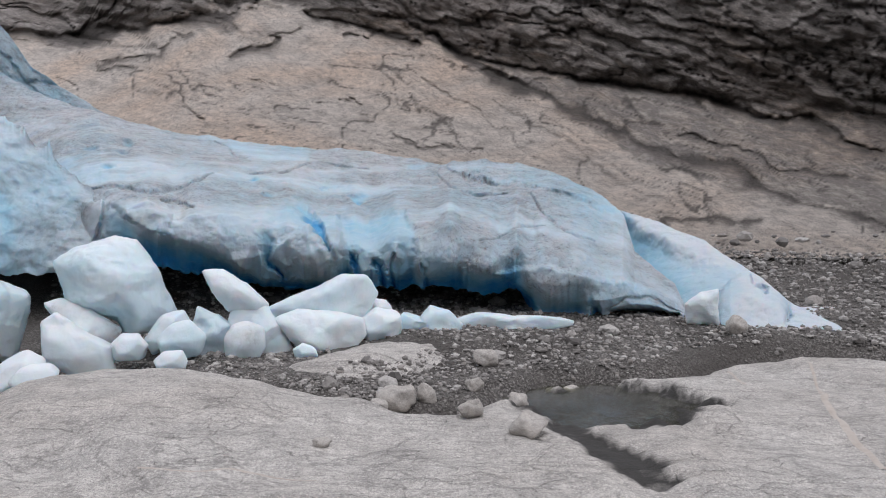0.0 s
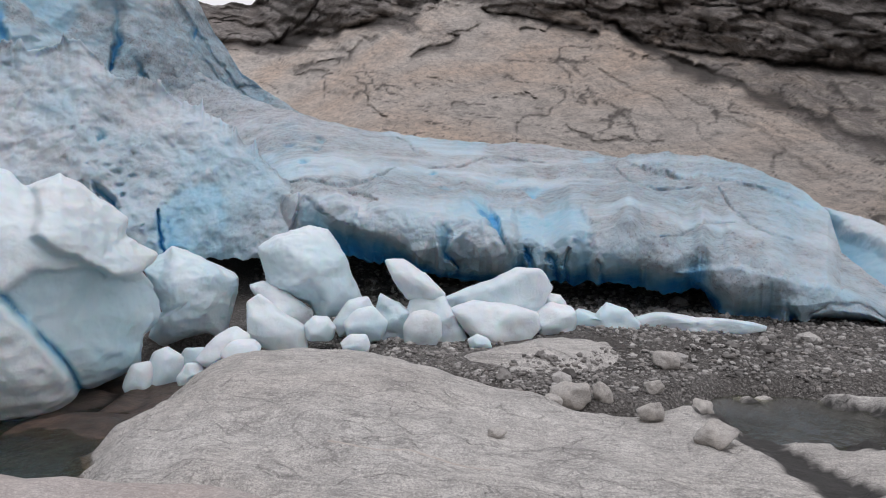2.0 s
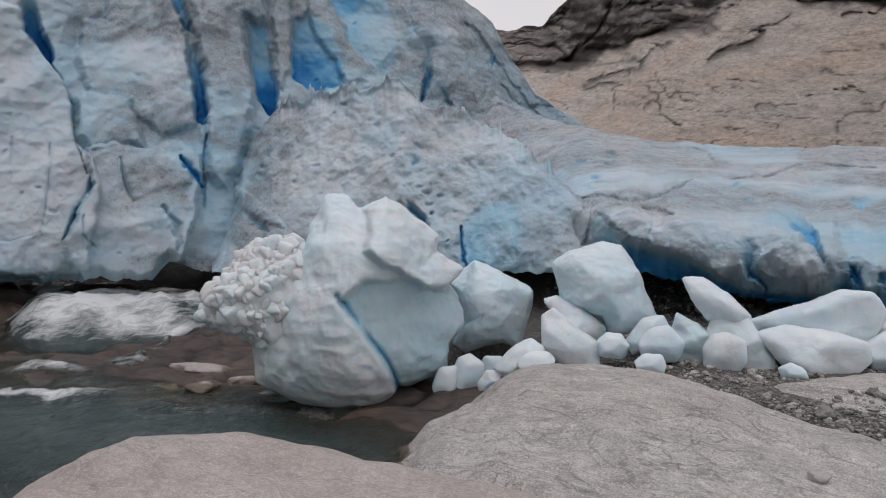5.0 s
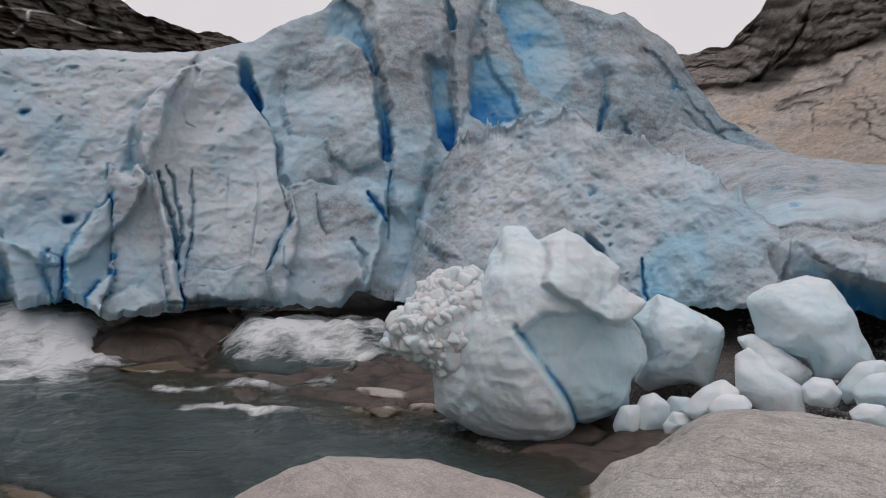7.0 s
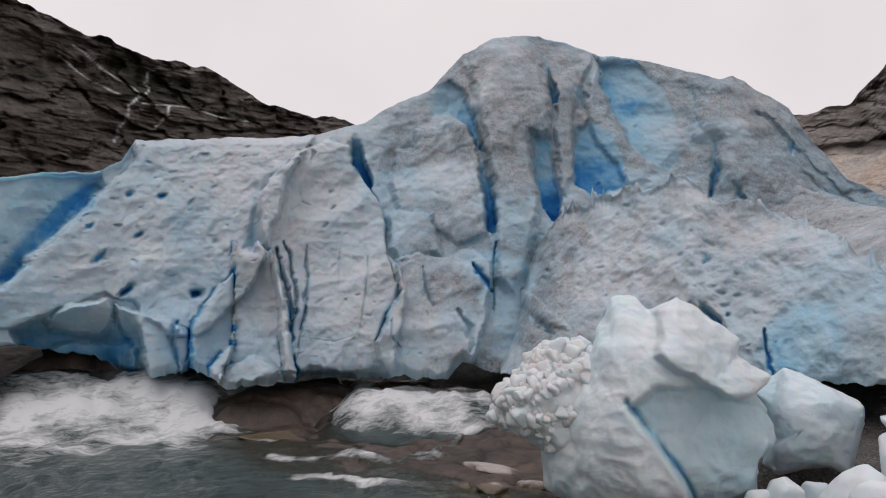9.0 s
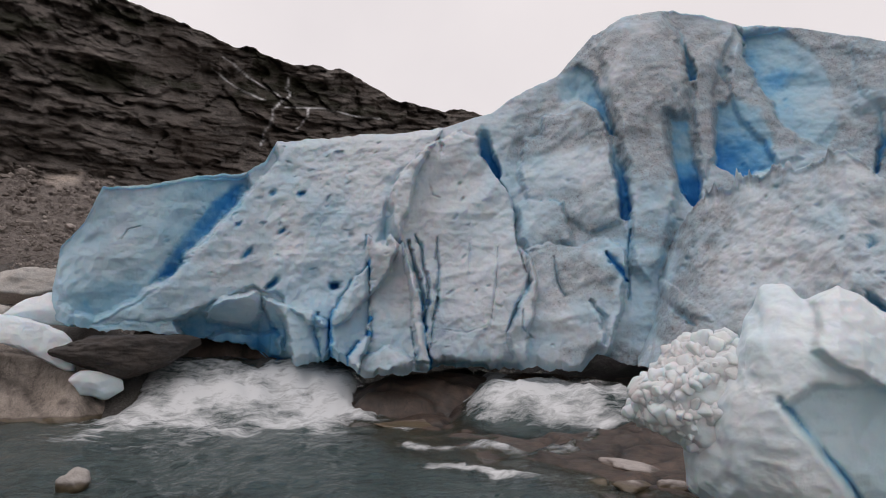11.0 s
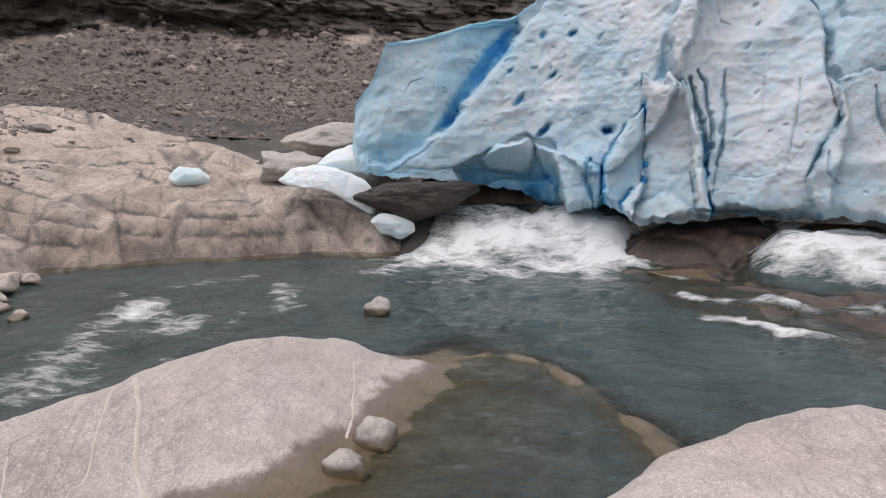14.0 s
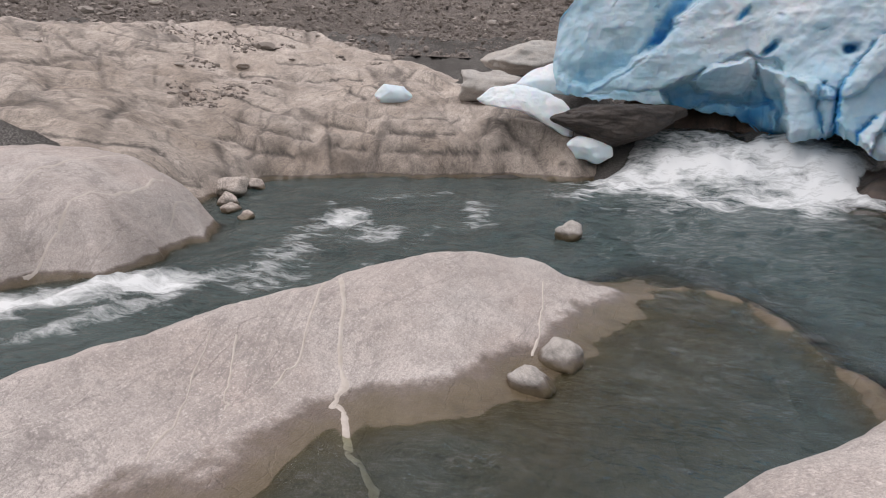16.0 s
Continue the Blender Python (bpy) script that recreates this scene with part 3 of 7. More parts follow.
def mountain(name, label, az0, az1, rows, skyline, border, seed, dip, moss=0.0, scree=None, pale=1.0, broken=None, streams=(), relief=1.0, long=0.38, seams=(), faces=(), cliff_darken=0.0):
    """A bedrock flank: rows (azimuth, foot radius, foot height, crest radius), crest and pale/dark border by elevation angle;
    dip: how far the layers rise for each degree of azimuth, as a table."""
    az = np.arange(az0, az1 + 0.01, 0.17)
    v = np.concatenate([np.linspace(0, 1, 290), [1.02, 1.1, 1.3]])
    A, V = np.meshgrid(az, v, indexing="ij")
    r0, z0, r1 = table(rows, A)
    top, = table(skyline, A)
    edge, = table(border, A)
    el0 = np.degrees(np.arctan2(z0 - EYE, r0))
    jag = 0.35 * fbm(A * 0.45, A * 0, seed, 5, seed)
    EL = el0 + (top + jag - el0) * np.minimum(V, 1)
    dark = step(-0.9, 0.9, EL - edge + 0.9 * fbm(A * 0.25, EL * 0.25, 0, 4, seed + 12))
    worn = dark
    if broken is not None:
        worn = np.maximum(dark, 0.58 * step(-0.8, 0.8, EL - table(broken, A)[0] + 1.2 * fbm(A * 0.3, EL * 0.3, 0, 4, seed + 16)))
    # the scoured slab lies back, the cliff above it stands steep
    f = (EL - el0) / np.maximum(edge - el0, 0.5)
    R = r0 + (r1 - r0) * np.where(f < 1, 0.80 * np.clip(f, 0, 1) ** 1.15, 0.80 + 0.2 * step(0, 1, (EL - edge) / np.maximum(top - edge, 1)))
    lay, = table(dip, A)
    Q = EL - lay
    big = terrace(Q * 0.42, seed + 3, A * long)
    fine = terrace(Q * 1.35 + 4, seed + 6, A * long)
    blocks = fbm(A * 0.33 * long, Q * 0.5, 0, 6, seed + 5, 0.55)
    amp = R / 60
    R = R + amp * relief * ((0.15 + 2.3 * worn) * big + (0.10 + 0.45 * worn) * fine - (0.55 + 1.6 * dark) * blocks)
    R = R - amp * 0.9 * relief * dark * ridged(A * 0.9 * long, Q * 0.9, 0, 4, seed + 7)
    cracks = 0.0
    for k, (fx, fy, seed_k) in enumerate(((0.10, 0.9, 31), (0.20, 1.8, 32), (0.30, 0.7, 33))):
        w = vnoise(A * fx + 3 * k, Q * fy, 0, seed + seed_k) + 0.12 * fbm(A * 0.9, Q * 0.9, 0, 4, seed + 41 + k)
        cracks = cracks + np.exp(-(w / 0.034) ** 2) * step(0.0, 0.3, vnoise(A * 0.25, Q * 0.35, 4 + k, seed + 51 + k))
    wa, we = 0.35 * fbm(A * 0.5, EL * 0.5, 0, 5, seed + 44, 0.6), 0.35 * fbm(A * 0.5, EL * 0.5, 4, 5, seed + 45, 0.6)
    for outline, out, weather in faces:
        # broad planes that stand proud of the cliff
        k = step(0.5, -0.5, poly_sd(A + wa, EL + we, outline))
        R, worn = R - amp * out * k, worn + (weather - worn) * k * 0.8
    for pts, width, deep in seams:
        # open joints with an overhanging upper lip; its shadow is painted as crack
        d, side = np.full(A.shape, 99.0), np.zeros(A.shape)
        for (ax, ay), (bx, by) in zip(pts, pts[1:]):
            dd, _ = seg_dist(A + wa, EL + we, ax, ay, bx, by)
            sgn = ((bx - ax) * (EL + we - ay) - (by - ay) * (A + wa - ax)) * np.sign(ax - bx)
            d, side = np.minimum(d, dd), np.where(dd < d, sgn, side)
        wide = width * (0.45 + 1.1 * np.abs(vnoise(A * 0.45, EL * 0.45, 0, seed + 46)))
        k = np.exp(-(d / np.where(side > 0, 1.3 * wide, 0.6 * wide)) ** 2)
        R, cracks = R + amp * deep * k, cracks + min(1.0, 2.0 * deep) * k
    R = R + amp * (0.25 * pale + 0.3 * dark) * np.minimum(cracks, 1)
    Z = EYE + R * np.tan(np.radians(EL))
    back = np.maximum(V - 1, 0)
    mossy = moss * step(-0.05, 0.15, fbm(A * 0.16, EL * 0.55, 0, 4, seed + 8)) * step(16.2, 17.4, EL + 1.2 * fbm(A * 0.2, EL * 0.3, 0, 3, seed + 14)) * dark
    sc = np.zeros_like(A)
    if scree is not None:
        sc = step(0.7, -0.7, EL - table(scree, A)[0] + 0.9 * fbm(A * 0.4, EL * 0.6, 0, 4, seed + 9))
        R = R - sc * amp * 0.7 * fbm(A * 2.2, EL * 3.0, 0, 5, seed + 10, 0.6)
    run = np.zeros_like(A)
    for pts, width in streams:
        for (ax, ay), (bx, by) in zip(pts, pts[1:]):
            run = np.maximum(run, np.exp(-(seg_dist(A + 0.25 * fbm(EL * 1.5, A * 0.3, 0, 3, seed + 60), EL, ax, ay, bx, by)[0] / width) ** 2))
    run = np.minimum(1.5 * run, 1) * (0.55 + 0.45 * step(-0.3, 0.3, fbm(A * 2, EL * 3, 0, 2, seed + 61)))
    X, Y = polar(A, R + back * 300)
    Z = Z + back * 20
    SLOPES[name] = (X, Y, Z, sc * (back == 0), EL)
    return thing(name, label, "mountain", kind="structure",
                 data=sheet(name, X, Y, Z, cliff_bedrock, {"weather": worn, "moss": mossy, "scree": sc, "along": A, "layer": Q, "crack": np.minimum(cracks, 1), "stream": run, "darkened": cliff_darken * dark}, flip=True))


mountain("mountain_right", "pale glacier-scoured bedrock slope under a dark banded cliff", -46, 40,
         [(-46, 25, 1.7, 58), (-33, 24, 1.6, 60), (-20, 23, 1.6, 66), (-10, 26, 1.8, 74), (0, 32, 2.5, 86), (20, 40, 4, 105), (30, 60, 6, 130), (40, 80, 8, 160)],
         [(-46, 36), (10, 34), (22, 30), (25.5, 24), (26.6, 21.6), (27.5, 19.4), (28.05, 18.4), (29.1, 17.2), (30.25, 16.4), (34, 16.4), (40, 16.4)],
         [(-46, 3), (-33, 7.0), (-23, 9.3), (-14.7, 11.2), (-7.8, 13.0), (0.2, 14.9), (7.7, 16.3), (15.8, 17.4), (17.5, 16.8), (25.7, 14.1), (31, 13.0), (40, 10)],
         5, [(-46, -17), (-12, -4.5), (4, 0), (20, 2.5), (40, 3)],
         relief=0.5, long=0.5, broken=[(-46, -4), (-33, -0.8), (-23, 2.1), (-14.7, 6.4), (-7.8, 10.6), (0.2, 14.7), (40, 15)],
         faces=[([(-5.5, 14.2), (-11, 12.8), (-18.1, 11.1), (-27, 8.6), (-30.6, 9.2), (-28, 13.8), (-20.9, 18.2), (-10.1, 19.1), (-4.5, 16.8)], 0.9, 0.62), ([(-30.5, 16.5), (-37, 15.4), (-37.2, 3.7), (-32, 6.8)], 0.6, 0.95),
                ([(16.7, 15.8), (16.2, 17.3), (14.5, 17.8), (10.4, 16.6), (4.9, 15.3), (6.8, 14.6), (12.3, 15.3)], 0.5, 0.1)],
         seams=[([(-0.8, 14.4), (-4.5, 13.3), (-10.6, 12.1), (-14.6, 11.2), (-18.1, 10.5), (-23.1, 9), (-27.8, 7.7), (-33, 5.4)], 0.40, 1.2), ([(-3.6, 12.7), (-8.3, 10.6), (-12.9, 8.6), (-16, 6.8), (-19, 5.3), (-22.8, 4.7), (-24.4, 3.8)], 0.55, 0.7),
                ([(1.1, 15.6), (-2.2, 13.8), (-5.5, 12)], 0.3, 0.6), ([(-24.4, 3.8), (-27.1, 2.3), (-30.1, 1), (-33.1, -0)], 0.25, 0.5), ([(-19, 7.1), (-23.1, 6), (-27.1, 4.2), (-30.7, 3.8)], 0.15, 0.5),
                ([(17.4, 13), (16.3, 13.9), (13.6, 14.8)], 0.28, 0.6), ([(21, 10.2), (20.6, 9.2), (19.5, 8.3)], 0.16, 0.5), ([(26.9, 11.3), (25.4, 11.6), (24.2, 11.4)], 0.16, 0.4), ([(21.7, 14.5), (20.5, 14), (20.1, 13)], 0.12, 0.3),
                ([(8.2, 15.4), (6.3, 15.1), (5.6, 15.7)], 0.16, 0.5), ([(10.7, 10.1), (8.7, 9.9), (6.5, 10.3)], 0.08, 0.4), ([(15.9, 11.8), (13.2, 11.3)], 0.08, 0.3), ([(4.5, 7.5), (1.1, 6.5), (-3.6, 6.2)], 0.10, 0.4), ([(-4.5, 10.2), (-10.1, 6.9), (-14.7, 3.6), (-19.1, 1.3)], 0.10, 0.3),
                ([(-8.3, 9.2), (-13.8, 5), (-18.2, 2.7)], 0.07, 0.3), ([(-18.2, 0.6), (-20.8, 0.8), (-24.8, 0.5)], 0.25, 0.5), ([(2.1, 12.5), (-3.1, 9.3), (-8.3, 5.1)], 0.08, 0.3), ([(-20.2, 15.9), (-25, 13.8), (-28.4, 12.2), (-30.6, 10)], 0.12, 0.5),
                ([(-5.5, 16.4), (-12.4, 15.2), (-18.9, 12.7), (-22.7, 10.7)], 0.08, 0.35), ([(-10.1, 17.5), (-16.3, 16.2), (-21.4, 14.2), (-27, 10.8)], 0.08, 0.35), ([(32.9, 13.4), (28.7, 13.4), (23.7, 15.1), (17.5, 16.6)], 0.5, 0.6), ([(11.3, 16.8), (6.8, 16.1), (2.1, 14.9)], 0.4, 0.6),
                ([(26.9, 11.6), (23.2, 12.8), (20, 14.5)], 0.25, 0.4), ([(28.4, 13.4), (25.6, 16), (24.6, 18.5)], 0.2, 0.4)])
mountain("mountain_left", "dark layered cliff with mossy ledges over grey scree", 64, 185,
         [(64, 80, 4, 200), (80, 55, 4, 150), (98, 36, 3.6, 105), (120, 34, 4.0, 95), (150, 34, 4.2, 95), (185, 36, 4.2, 95)],
         [(64, 16.6), (70, 16.9), (73.8, 17.4), (76.6, 17.9), (80.3, 19.8), (84.3, 20.4), (86.8, 20.4), (88.9, 21.1), (92.7, 21.5), (96.4, 22.3), (104, 25.5), (115, 30), (185, 32)],
         [(64, 4), (92, 7), (100, 10.4), (106, 9.9), (115, 9.9), (119, 10.2), (123, 9.6), (127, 8.7), (134, 7.6), (185, 7.6)],
         77, [(64, -2), (185, 3)], moss=1.0, scree=[(64, 4), (92, 7), (100, 10.4), (106, 9.9), (115, 9.9), (119, 10.2), (123, 9.6), (127, 8.7), (134, 7.6), (185, 7.6)], pale=0.3, relief=0.6, long=0.55, cliff_darken=1.0,
         streams=[([(86.0, 19.3), (86.4, 17.5), (87.1, 16.8), (87.6, 15.6), (87.9, 15.2), (88.3, 13.8)], 0.075), ([(86.3, 16.95), (83.3, 17.1), (80.5, 16.6), (78.4, 16.5)], 0.05), ([(86.6, 17.5), (89.5, 19.1), (91.6, 20.3)], 0.05), ([(92.5, 19.4), (90, 17.9), (88.0, 17.4)], 0.05), ([(84.5, 17.0), (84.9, 16.1), (85.6, 15.2)], 0.05)])

# ---- glacier ----
class IceFace:
    """One face of the glacier, a skin over azimuth and elevation that is carved piece by piece.
    rows: azimuth, foot elevation, foot range, crest elevation, crest range. D grows into the ice."""

    def __init__(self, rows, d_az, n_v, seed, lean=1.3, lumps=0.3, cups=0.4, melt=0.1, flutes=0.0, base_clean=0.25, crest_rag=0.2, foot_rag=0.2, teeth=0.0,
                 grit_and_shade=0.5, grit_top=0.5, under=3.0, cap=7.0, flow=1.0, crest_dirt=0.0, brow=0.0, lie=0.04):
        az = np.arange(rows[0][0], rows[-1][0] + d_az / 2, d_az)
        pad = np.array([8.0, 3.0, 1.0, 0.3])
        self.pushed = np.concatenate([pad, np.zeros(len(az)), pad[::-1]])
        self.az = az = np.concatenate([np.full(4, az[0]), az, np.full(4, az[-1])])
        v = np.concatenate([[-0.22, -0.14, -0.08, -0.04, -0.015], np.linspace(0, 1, n_v), [1.01, 1.03, 1.08, 1.2, 1.5]])
        self.A, self.V = A, V = np.meshgrid(az, v, indexing="ij")
        e0, r0, e1, r1 = table(rows, A)
        rag0 = foot_rag * (fbm(A * 1.1, A * 0, seed, 5, seed + 1) + 0.7 * np.abs(vnoise(A * 2.6, A * 0, seed, seed + 19)))
        rag1 = crest_rag * fbm(A * 0.9, A * 0, seed, 5, seed + 2) + teeth * (np.maximum(ridged(A * 0.75, A * 0, seed, 3, seed + 22), 0) ** 2 + 0.25 * np.maximum(ridged(A * 1.6, A * 0, seed, 2, seed + 23), 0) ** 2)
        Vc = np.clip(V, 0, 1)
        self.E = E = e0 + (e1 - e0) * Vc + rag0 * (1 - Vc) ** 14 + rag1 * Vc ** 26
        back = Vc ** lean
        if brow:
            # a steep front under a rounded brow, then a back that lies flat
            b = brow * (1 + 0.30 * fbm(A * 0.22, A * 0, seed, 3, seed + 30))
            flat = 0.05 * np.minimum(Vc / b, 1) + 0.95 * np.maximum((Vc - b) / (1 - b), 0) ** lean
            w = step(-22, -14, A) * step(34, 27, A)
            back = back * (1 - w) + flat * w
        self.R = R = r0 + (r1 - r0) * back
        self.Z = Z = EYE + R * np.tan(np.radians(E))
        self.seed, self.under, self.cap = seed, under, cap
        s = A * np.pi / 180 * 18
        self.X0, self.Y0 = X0, Y0 = polar(A, R)
        U, W = s * flow * (R / 18), R
        D = lumps * fbm(U * 0.30, W * 0.30, Z * 0.28 + seed, 5, seed + 3) + 0.09 * lumps * ridged(X0 * 0.9, Y0 * 0.9, Z * 0.9 + seed, 4, seed + 4)
        hollow = np.abs(vnoise(U * 0.55, W * 0.55, Z * 0.6 + seed, seed + 24)) + 0.45 * np.abs(vnoise(U * 1.2 + 5, W * 1.2, Z * 1.3 + seed, seed + 25)) + 0.2 * np.abs(vnoise(U * 2.8 + 5, W * 2.8, Z * 3.0, seed + 26))
        D = D + melt * (hollow - 0.45)
        m1 = 0.35 * fbm(X0 * 0.8, Y0 * 0.8, Z * 0.8, 3, 20)
        far = np.hypot(X0, Y0) * lie
        patch = 0.45 + 0.75 * step(-0.35, 0.45, fbm(X0 * 0.3, Y0 * 0.3, Z * 0.3, 3, 27))
        self.scallop = cups * patch * ((worley((s + m1) * 2.2, (Z + far + m1) * 2.3, 40) - 0.4) * -0.13 + (worley(s * 4.8 + 4 * m1, (Z + far) * 5.0, 41) - 0.4) * -0.055)
        self.scallop = self.scallop - 0.05 * cups * fbm(s * 2.4, Z * 2.4, R * 2.4, 4, 29, 0.6)
        if flutes:
            D = D + flutes * ridged(s * 0.75 + 0.3 * fbm(s * 0.4, Z * 0.2, 0, 2, seed), Z * 0.10, 2, 3, seed + 5)
        self.D = D
        self.clean = base_clean + 0.16 * fbm(X0 * 0.35, Y0 * 0.35, Z * 0.35, 4, 6) + 0.10 * fbm(s * 1.3, Z * 1.0, 0, 4, 7, 0.6)
        self.wx = 0.16 * fbm(A * 0.8, E * 0.8, 1, 5, seed + 7, 0.62)
        self.wy = 0.16 * fbm(A * 0.8, E * 0.8, 5, 5, seed + 8, 0.62)
        top = step(0.55, 1.0, Vc + 0.28 * fbm(X0 * 0.45, Y0 * 0.45, Z * 0.45, 4, 8))
        g = np.interp(A, *zip(*grit_and_shade)) if isinstance(grit_and_shade, tuple) else grit_and_shade
        self.grit = g * (0.85 + 1.5 * fbm(U * 0.5, W * 0.5, Z * 0.8, 5, 9, 0.6)) + grit_top * top * np.clip(g * 4, 0.15, 1)
        if crest_dirt:
            self.grit = self.grit + crest_dirt * np.exp(-np.maximum(E[:, -6:-5] - E, 0) / (0.22 + 0.25 * np.abs(vnoise(A * 1.3, E * 0, 3, seed + 12)))) * step(-0.5, 0.2, fbm(A * 0.8, E * 0.3, 0, 3, seed + 13))

    def near(self, pts, margin):
        a = [p[0] for p in pts]
        i, j = np.searchsorted(self.az, [min(a) - margin, max(a) + margin])
        return slice(max(i, 0), max(j, i + 1))

    def mask(self, outline, soft, rough=1.0):
        n = self.near(outline, soft + 0.6)
        sd = poly_sd(self.A[n] + rough * self.wx[n], self.E[n] + rough * self.wy[n], outline)
        return n, step(soft, -soft, sd), sd

    def plate(self, outline, out, soft=0.12, lean=(0.0, 0.0), clean=0.0, grit=0.0, rim=0.14, rough=1.0):
        """A shard that stands proud of what lies behind; lean: metres a degree across and up; rim: blue cleft round it."""
        n, k, sd = self.mask(outline, soft, rough)
        P = np.array(outline)
        M, up = P.mean(0), np.clip((self.E[n] - P[:, 1].min()) / np.ptp(P[:, 1]), 0, 1)
        self.D[n] = self.D[n] - 0.85 * k * (out * (0.6 + 0.4 * up) + lean[0] * (self.A[n] - M[0]) + lean[1] * (self.E[n] - M[1])) + k * 0.10 * out * np.exp(np.minimum(sd, 0) / 0.2)
        self.clean[n] += clean * k
        self.grit[n] += grit * k
        if rim:
            c = np.exp(-((sd - 0.05) / 0.15) ** 2) * step(-0.3, 0.3, self.wx[n] * 6)
            self.D[n] += 0.3 * rim * c * (1 - k)
            self.clean[n] += 1.3 * rim * c * step(0.2, 1.0, out)

    def hollow(self, outline, deep, toward=(0.0, -1.0), soft=0.12, clean=0.5, even=0.25, rough=1.0):
        """A crevasse or melt hollow, deepest and bluest on the side that toward names (azimuth, elevation)."""
        n, k, sd = self.mask(outline, soft, rough)
        P = np.array(outline)
        t = np.array(toward, float) / np.hypot(*toward)
        q = P @ t
        f = np.clip((self.A[n] * t[0] + self.E[n] * t[1] - q.min()) / (q.max() - q.min()), 0, 1)
        f = even * step(0.0, 0.5, f) + (1 - even) * f ** 1.5
        # the shallow side fades out, the deep side breaks off sharply
        k = step(soft, -soft - 0.5 * (1 - f), sd)
        self.D[n] += 0.9 * deep * k * f
        self.clean[n] += clean * k * (0.4 + 0.6 * f)
        self.grit[n] *= 1 - 0.85 * k

    def crack(self, pts, width, deep, clean=0.2, grit=0.0):
        n = self.near(pts, width * 4 + 0.4)
        A, E = self.A[n] + self.wx[n] * min(1, width * 5), self.E[n] + self.wy[n] * min(1, width * 5)
        d, t = np.full(A.shape, 99.0), np.zeros(A.shape)
        for m, ((ax, ay), (bx, by)) in enumerate(zip(pts, pts[1:])):
            dd, k = seg_dist(A, E, ax, ay, bx, by)
            t = np.where(dd < d, (m + k) / (len(pts) - 1), t)
            d = np.minimum(d, dd)
        w = width * (0.4 + 0.9 * np.sin(np.pi * np.clip(t * 0.84 + 0.1, 0, 1))) * (0.55 + 4 * np.abs(self.wx[n]))
        k = np.exp(-(d / w) ** 2)
        self.D[n] += 0.5 * deep * k
        self.clean[n] += 0.85 * clean * np.exp(-(d / (1.2 * w)) ** 2)
        self.grit[n] += grit * np.exp(-(d / (1.1 * w)) ** 2)

    def undercut(self, deep, tall, a, seed, clean=0.3):
        """The foot is melted back under scalloped arches."""
        w = step(a[0] - 1.0, a[0] + 1.0, self.A) * step(a[1] + 1.0, a[1] - 1.0, self.A)
        h = tall * (0.35 + 1.3 * np.abs(vnoise(self.A * 0.33, self.A * 0, 0, seed)) + 0.5 * np.abs(vnoise(self.A * 0.9, self.A * 0, 3, seed + 1)))
        k = step(1.0, 0.0, (self.E - self.E[:, 5:6]) / h) * w
        self.D += deep * k ** 1.2
        self.clean += clean * k
        self.grit *= 1 - 0.8 * k

    def pit(self, a, e, size, deep, tilt=0.0, stretch=1.3, clean=0.7):
        """A melt hole, longer along its tilt, with a sharp upper lip."""
        n = self.near([(a, e)], size * 5)
        x, y = self.A[n] + 0.8 * self.wx[n] - a, self.E[n] + 0.8 * self.wy[n] - e
        c, s = math.cos(radians(tilt)), math.sin(radians(tilt))
        u, v = (x * c + y * s) / (size * stretch), (y * c - x * s) / size
        k = np.exp(-(u * u + v * v * np.where(v > 0, 2.2, 0.8)) ** 1.5)
        self.D[n] += 0.45 * deep * k
        self.clean[n] += min(0.8, 1.3 * clean * deep) * k

    def pits(self, count, a, e, sizes, seed, deep=1.0):
        rng = np.random.default_rng(seed)
        for _ in range(count):
            s = sizes[0] + (sizes[1] - sizes[0]) * rng.uniform() ** 2.5
            self.pit(rng.uniform(*a), rng.uniform(*e), s, deep * s * rng.uniform(0.6, 1.6), rng.uniform(-60, 20), rng.uniform(1.0, 2.2))

    def mesh(self, name, mat):
        A, V, R, Z, X0, Y0 = self.A, self.V, self.R, self.Z, self.X0, self.Y0
        D = self.D + self.scallop * np.clip(1.1 - self.clean, 0.1, 1)
        fade = step(1.02, 0.97, V) * 0.75 + 0.25
        dxa, dya, dza = (np.gradient(q, axis=0) for q in (X0, Y0, Z))
        dxv, dyv, dzv = (np.gradient(q, axis=1) for q in (X0, Y0, Z))
        nx, ny, nz = dya * dzv - dza * dyv, dza * dxv - dxa * dzv, dxa * dyv - dya * dxv
        ln = np.sqrt(nx * nx + ny * ny + nz * nz) + 1e-9
        nr = (nx * X0 + ny * Y0) / np.hypot(X0, Y0) / ln
        nz = nz / ln
        turn = np.where(nr > 0, -1.0, 1.0)
        inner = (V <= 1) & (self.pushed[:, None] == 0)
        # carved pieces keep their bearing: the push is mostly straight back, a little along the surface's normal
        nr, nz = np.where(inner, 0.35 * nr * turn - 0.65, -1.0), np.where(inner, 0.35 * nz * turn, 0.0)
        R = R - D * fade * nr
        Z = EYE + (Z - EYE) * np.where(inner, R / self.R, 1.0) - D * fade * nz * step(0.15, 0.45, V) * step(1.0, 0.82, V)
        below, above = np.maximum(-V, 0), np.maximum(V - 1, 0)
        R = R + below / 0.22 * self.under + above / 0.5 * self.cap + self.pushed[:, None]
        Z = Z + below / 0.22 * self.under * 0.12 - above * 0.9
        grit = np.clip(self.grit - 0.8 * np.maximum(self.clean - 0.4, 0), 0, 1)
        X, Y = polar(A, R)
        return sheet(name, X, Y, Z, mat, {"clean": np.clip(self.clean, 0, 1), "grit": grit}, flip=True)


glacier = thing("glacier", "blue-white crevassed glacier front with dirty grit on top", "glacier", kind="structure")

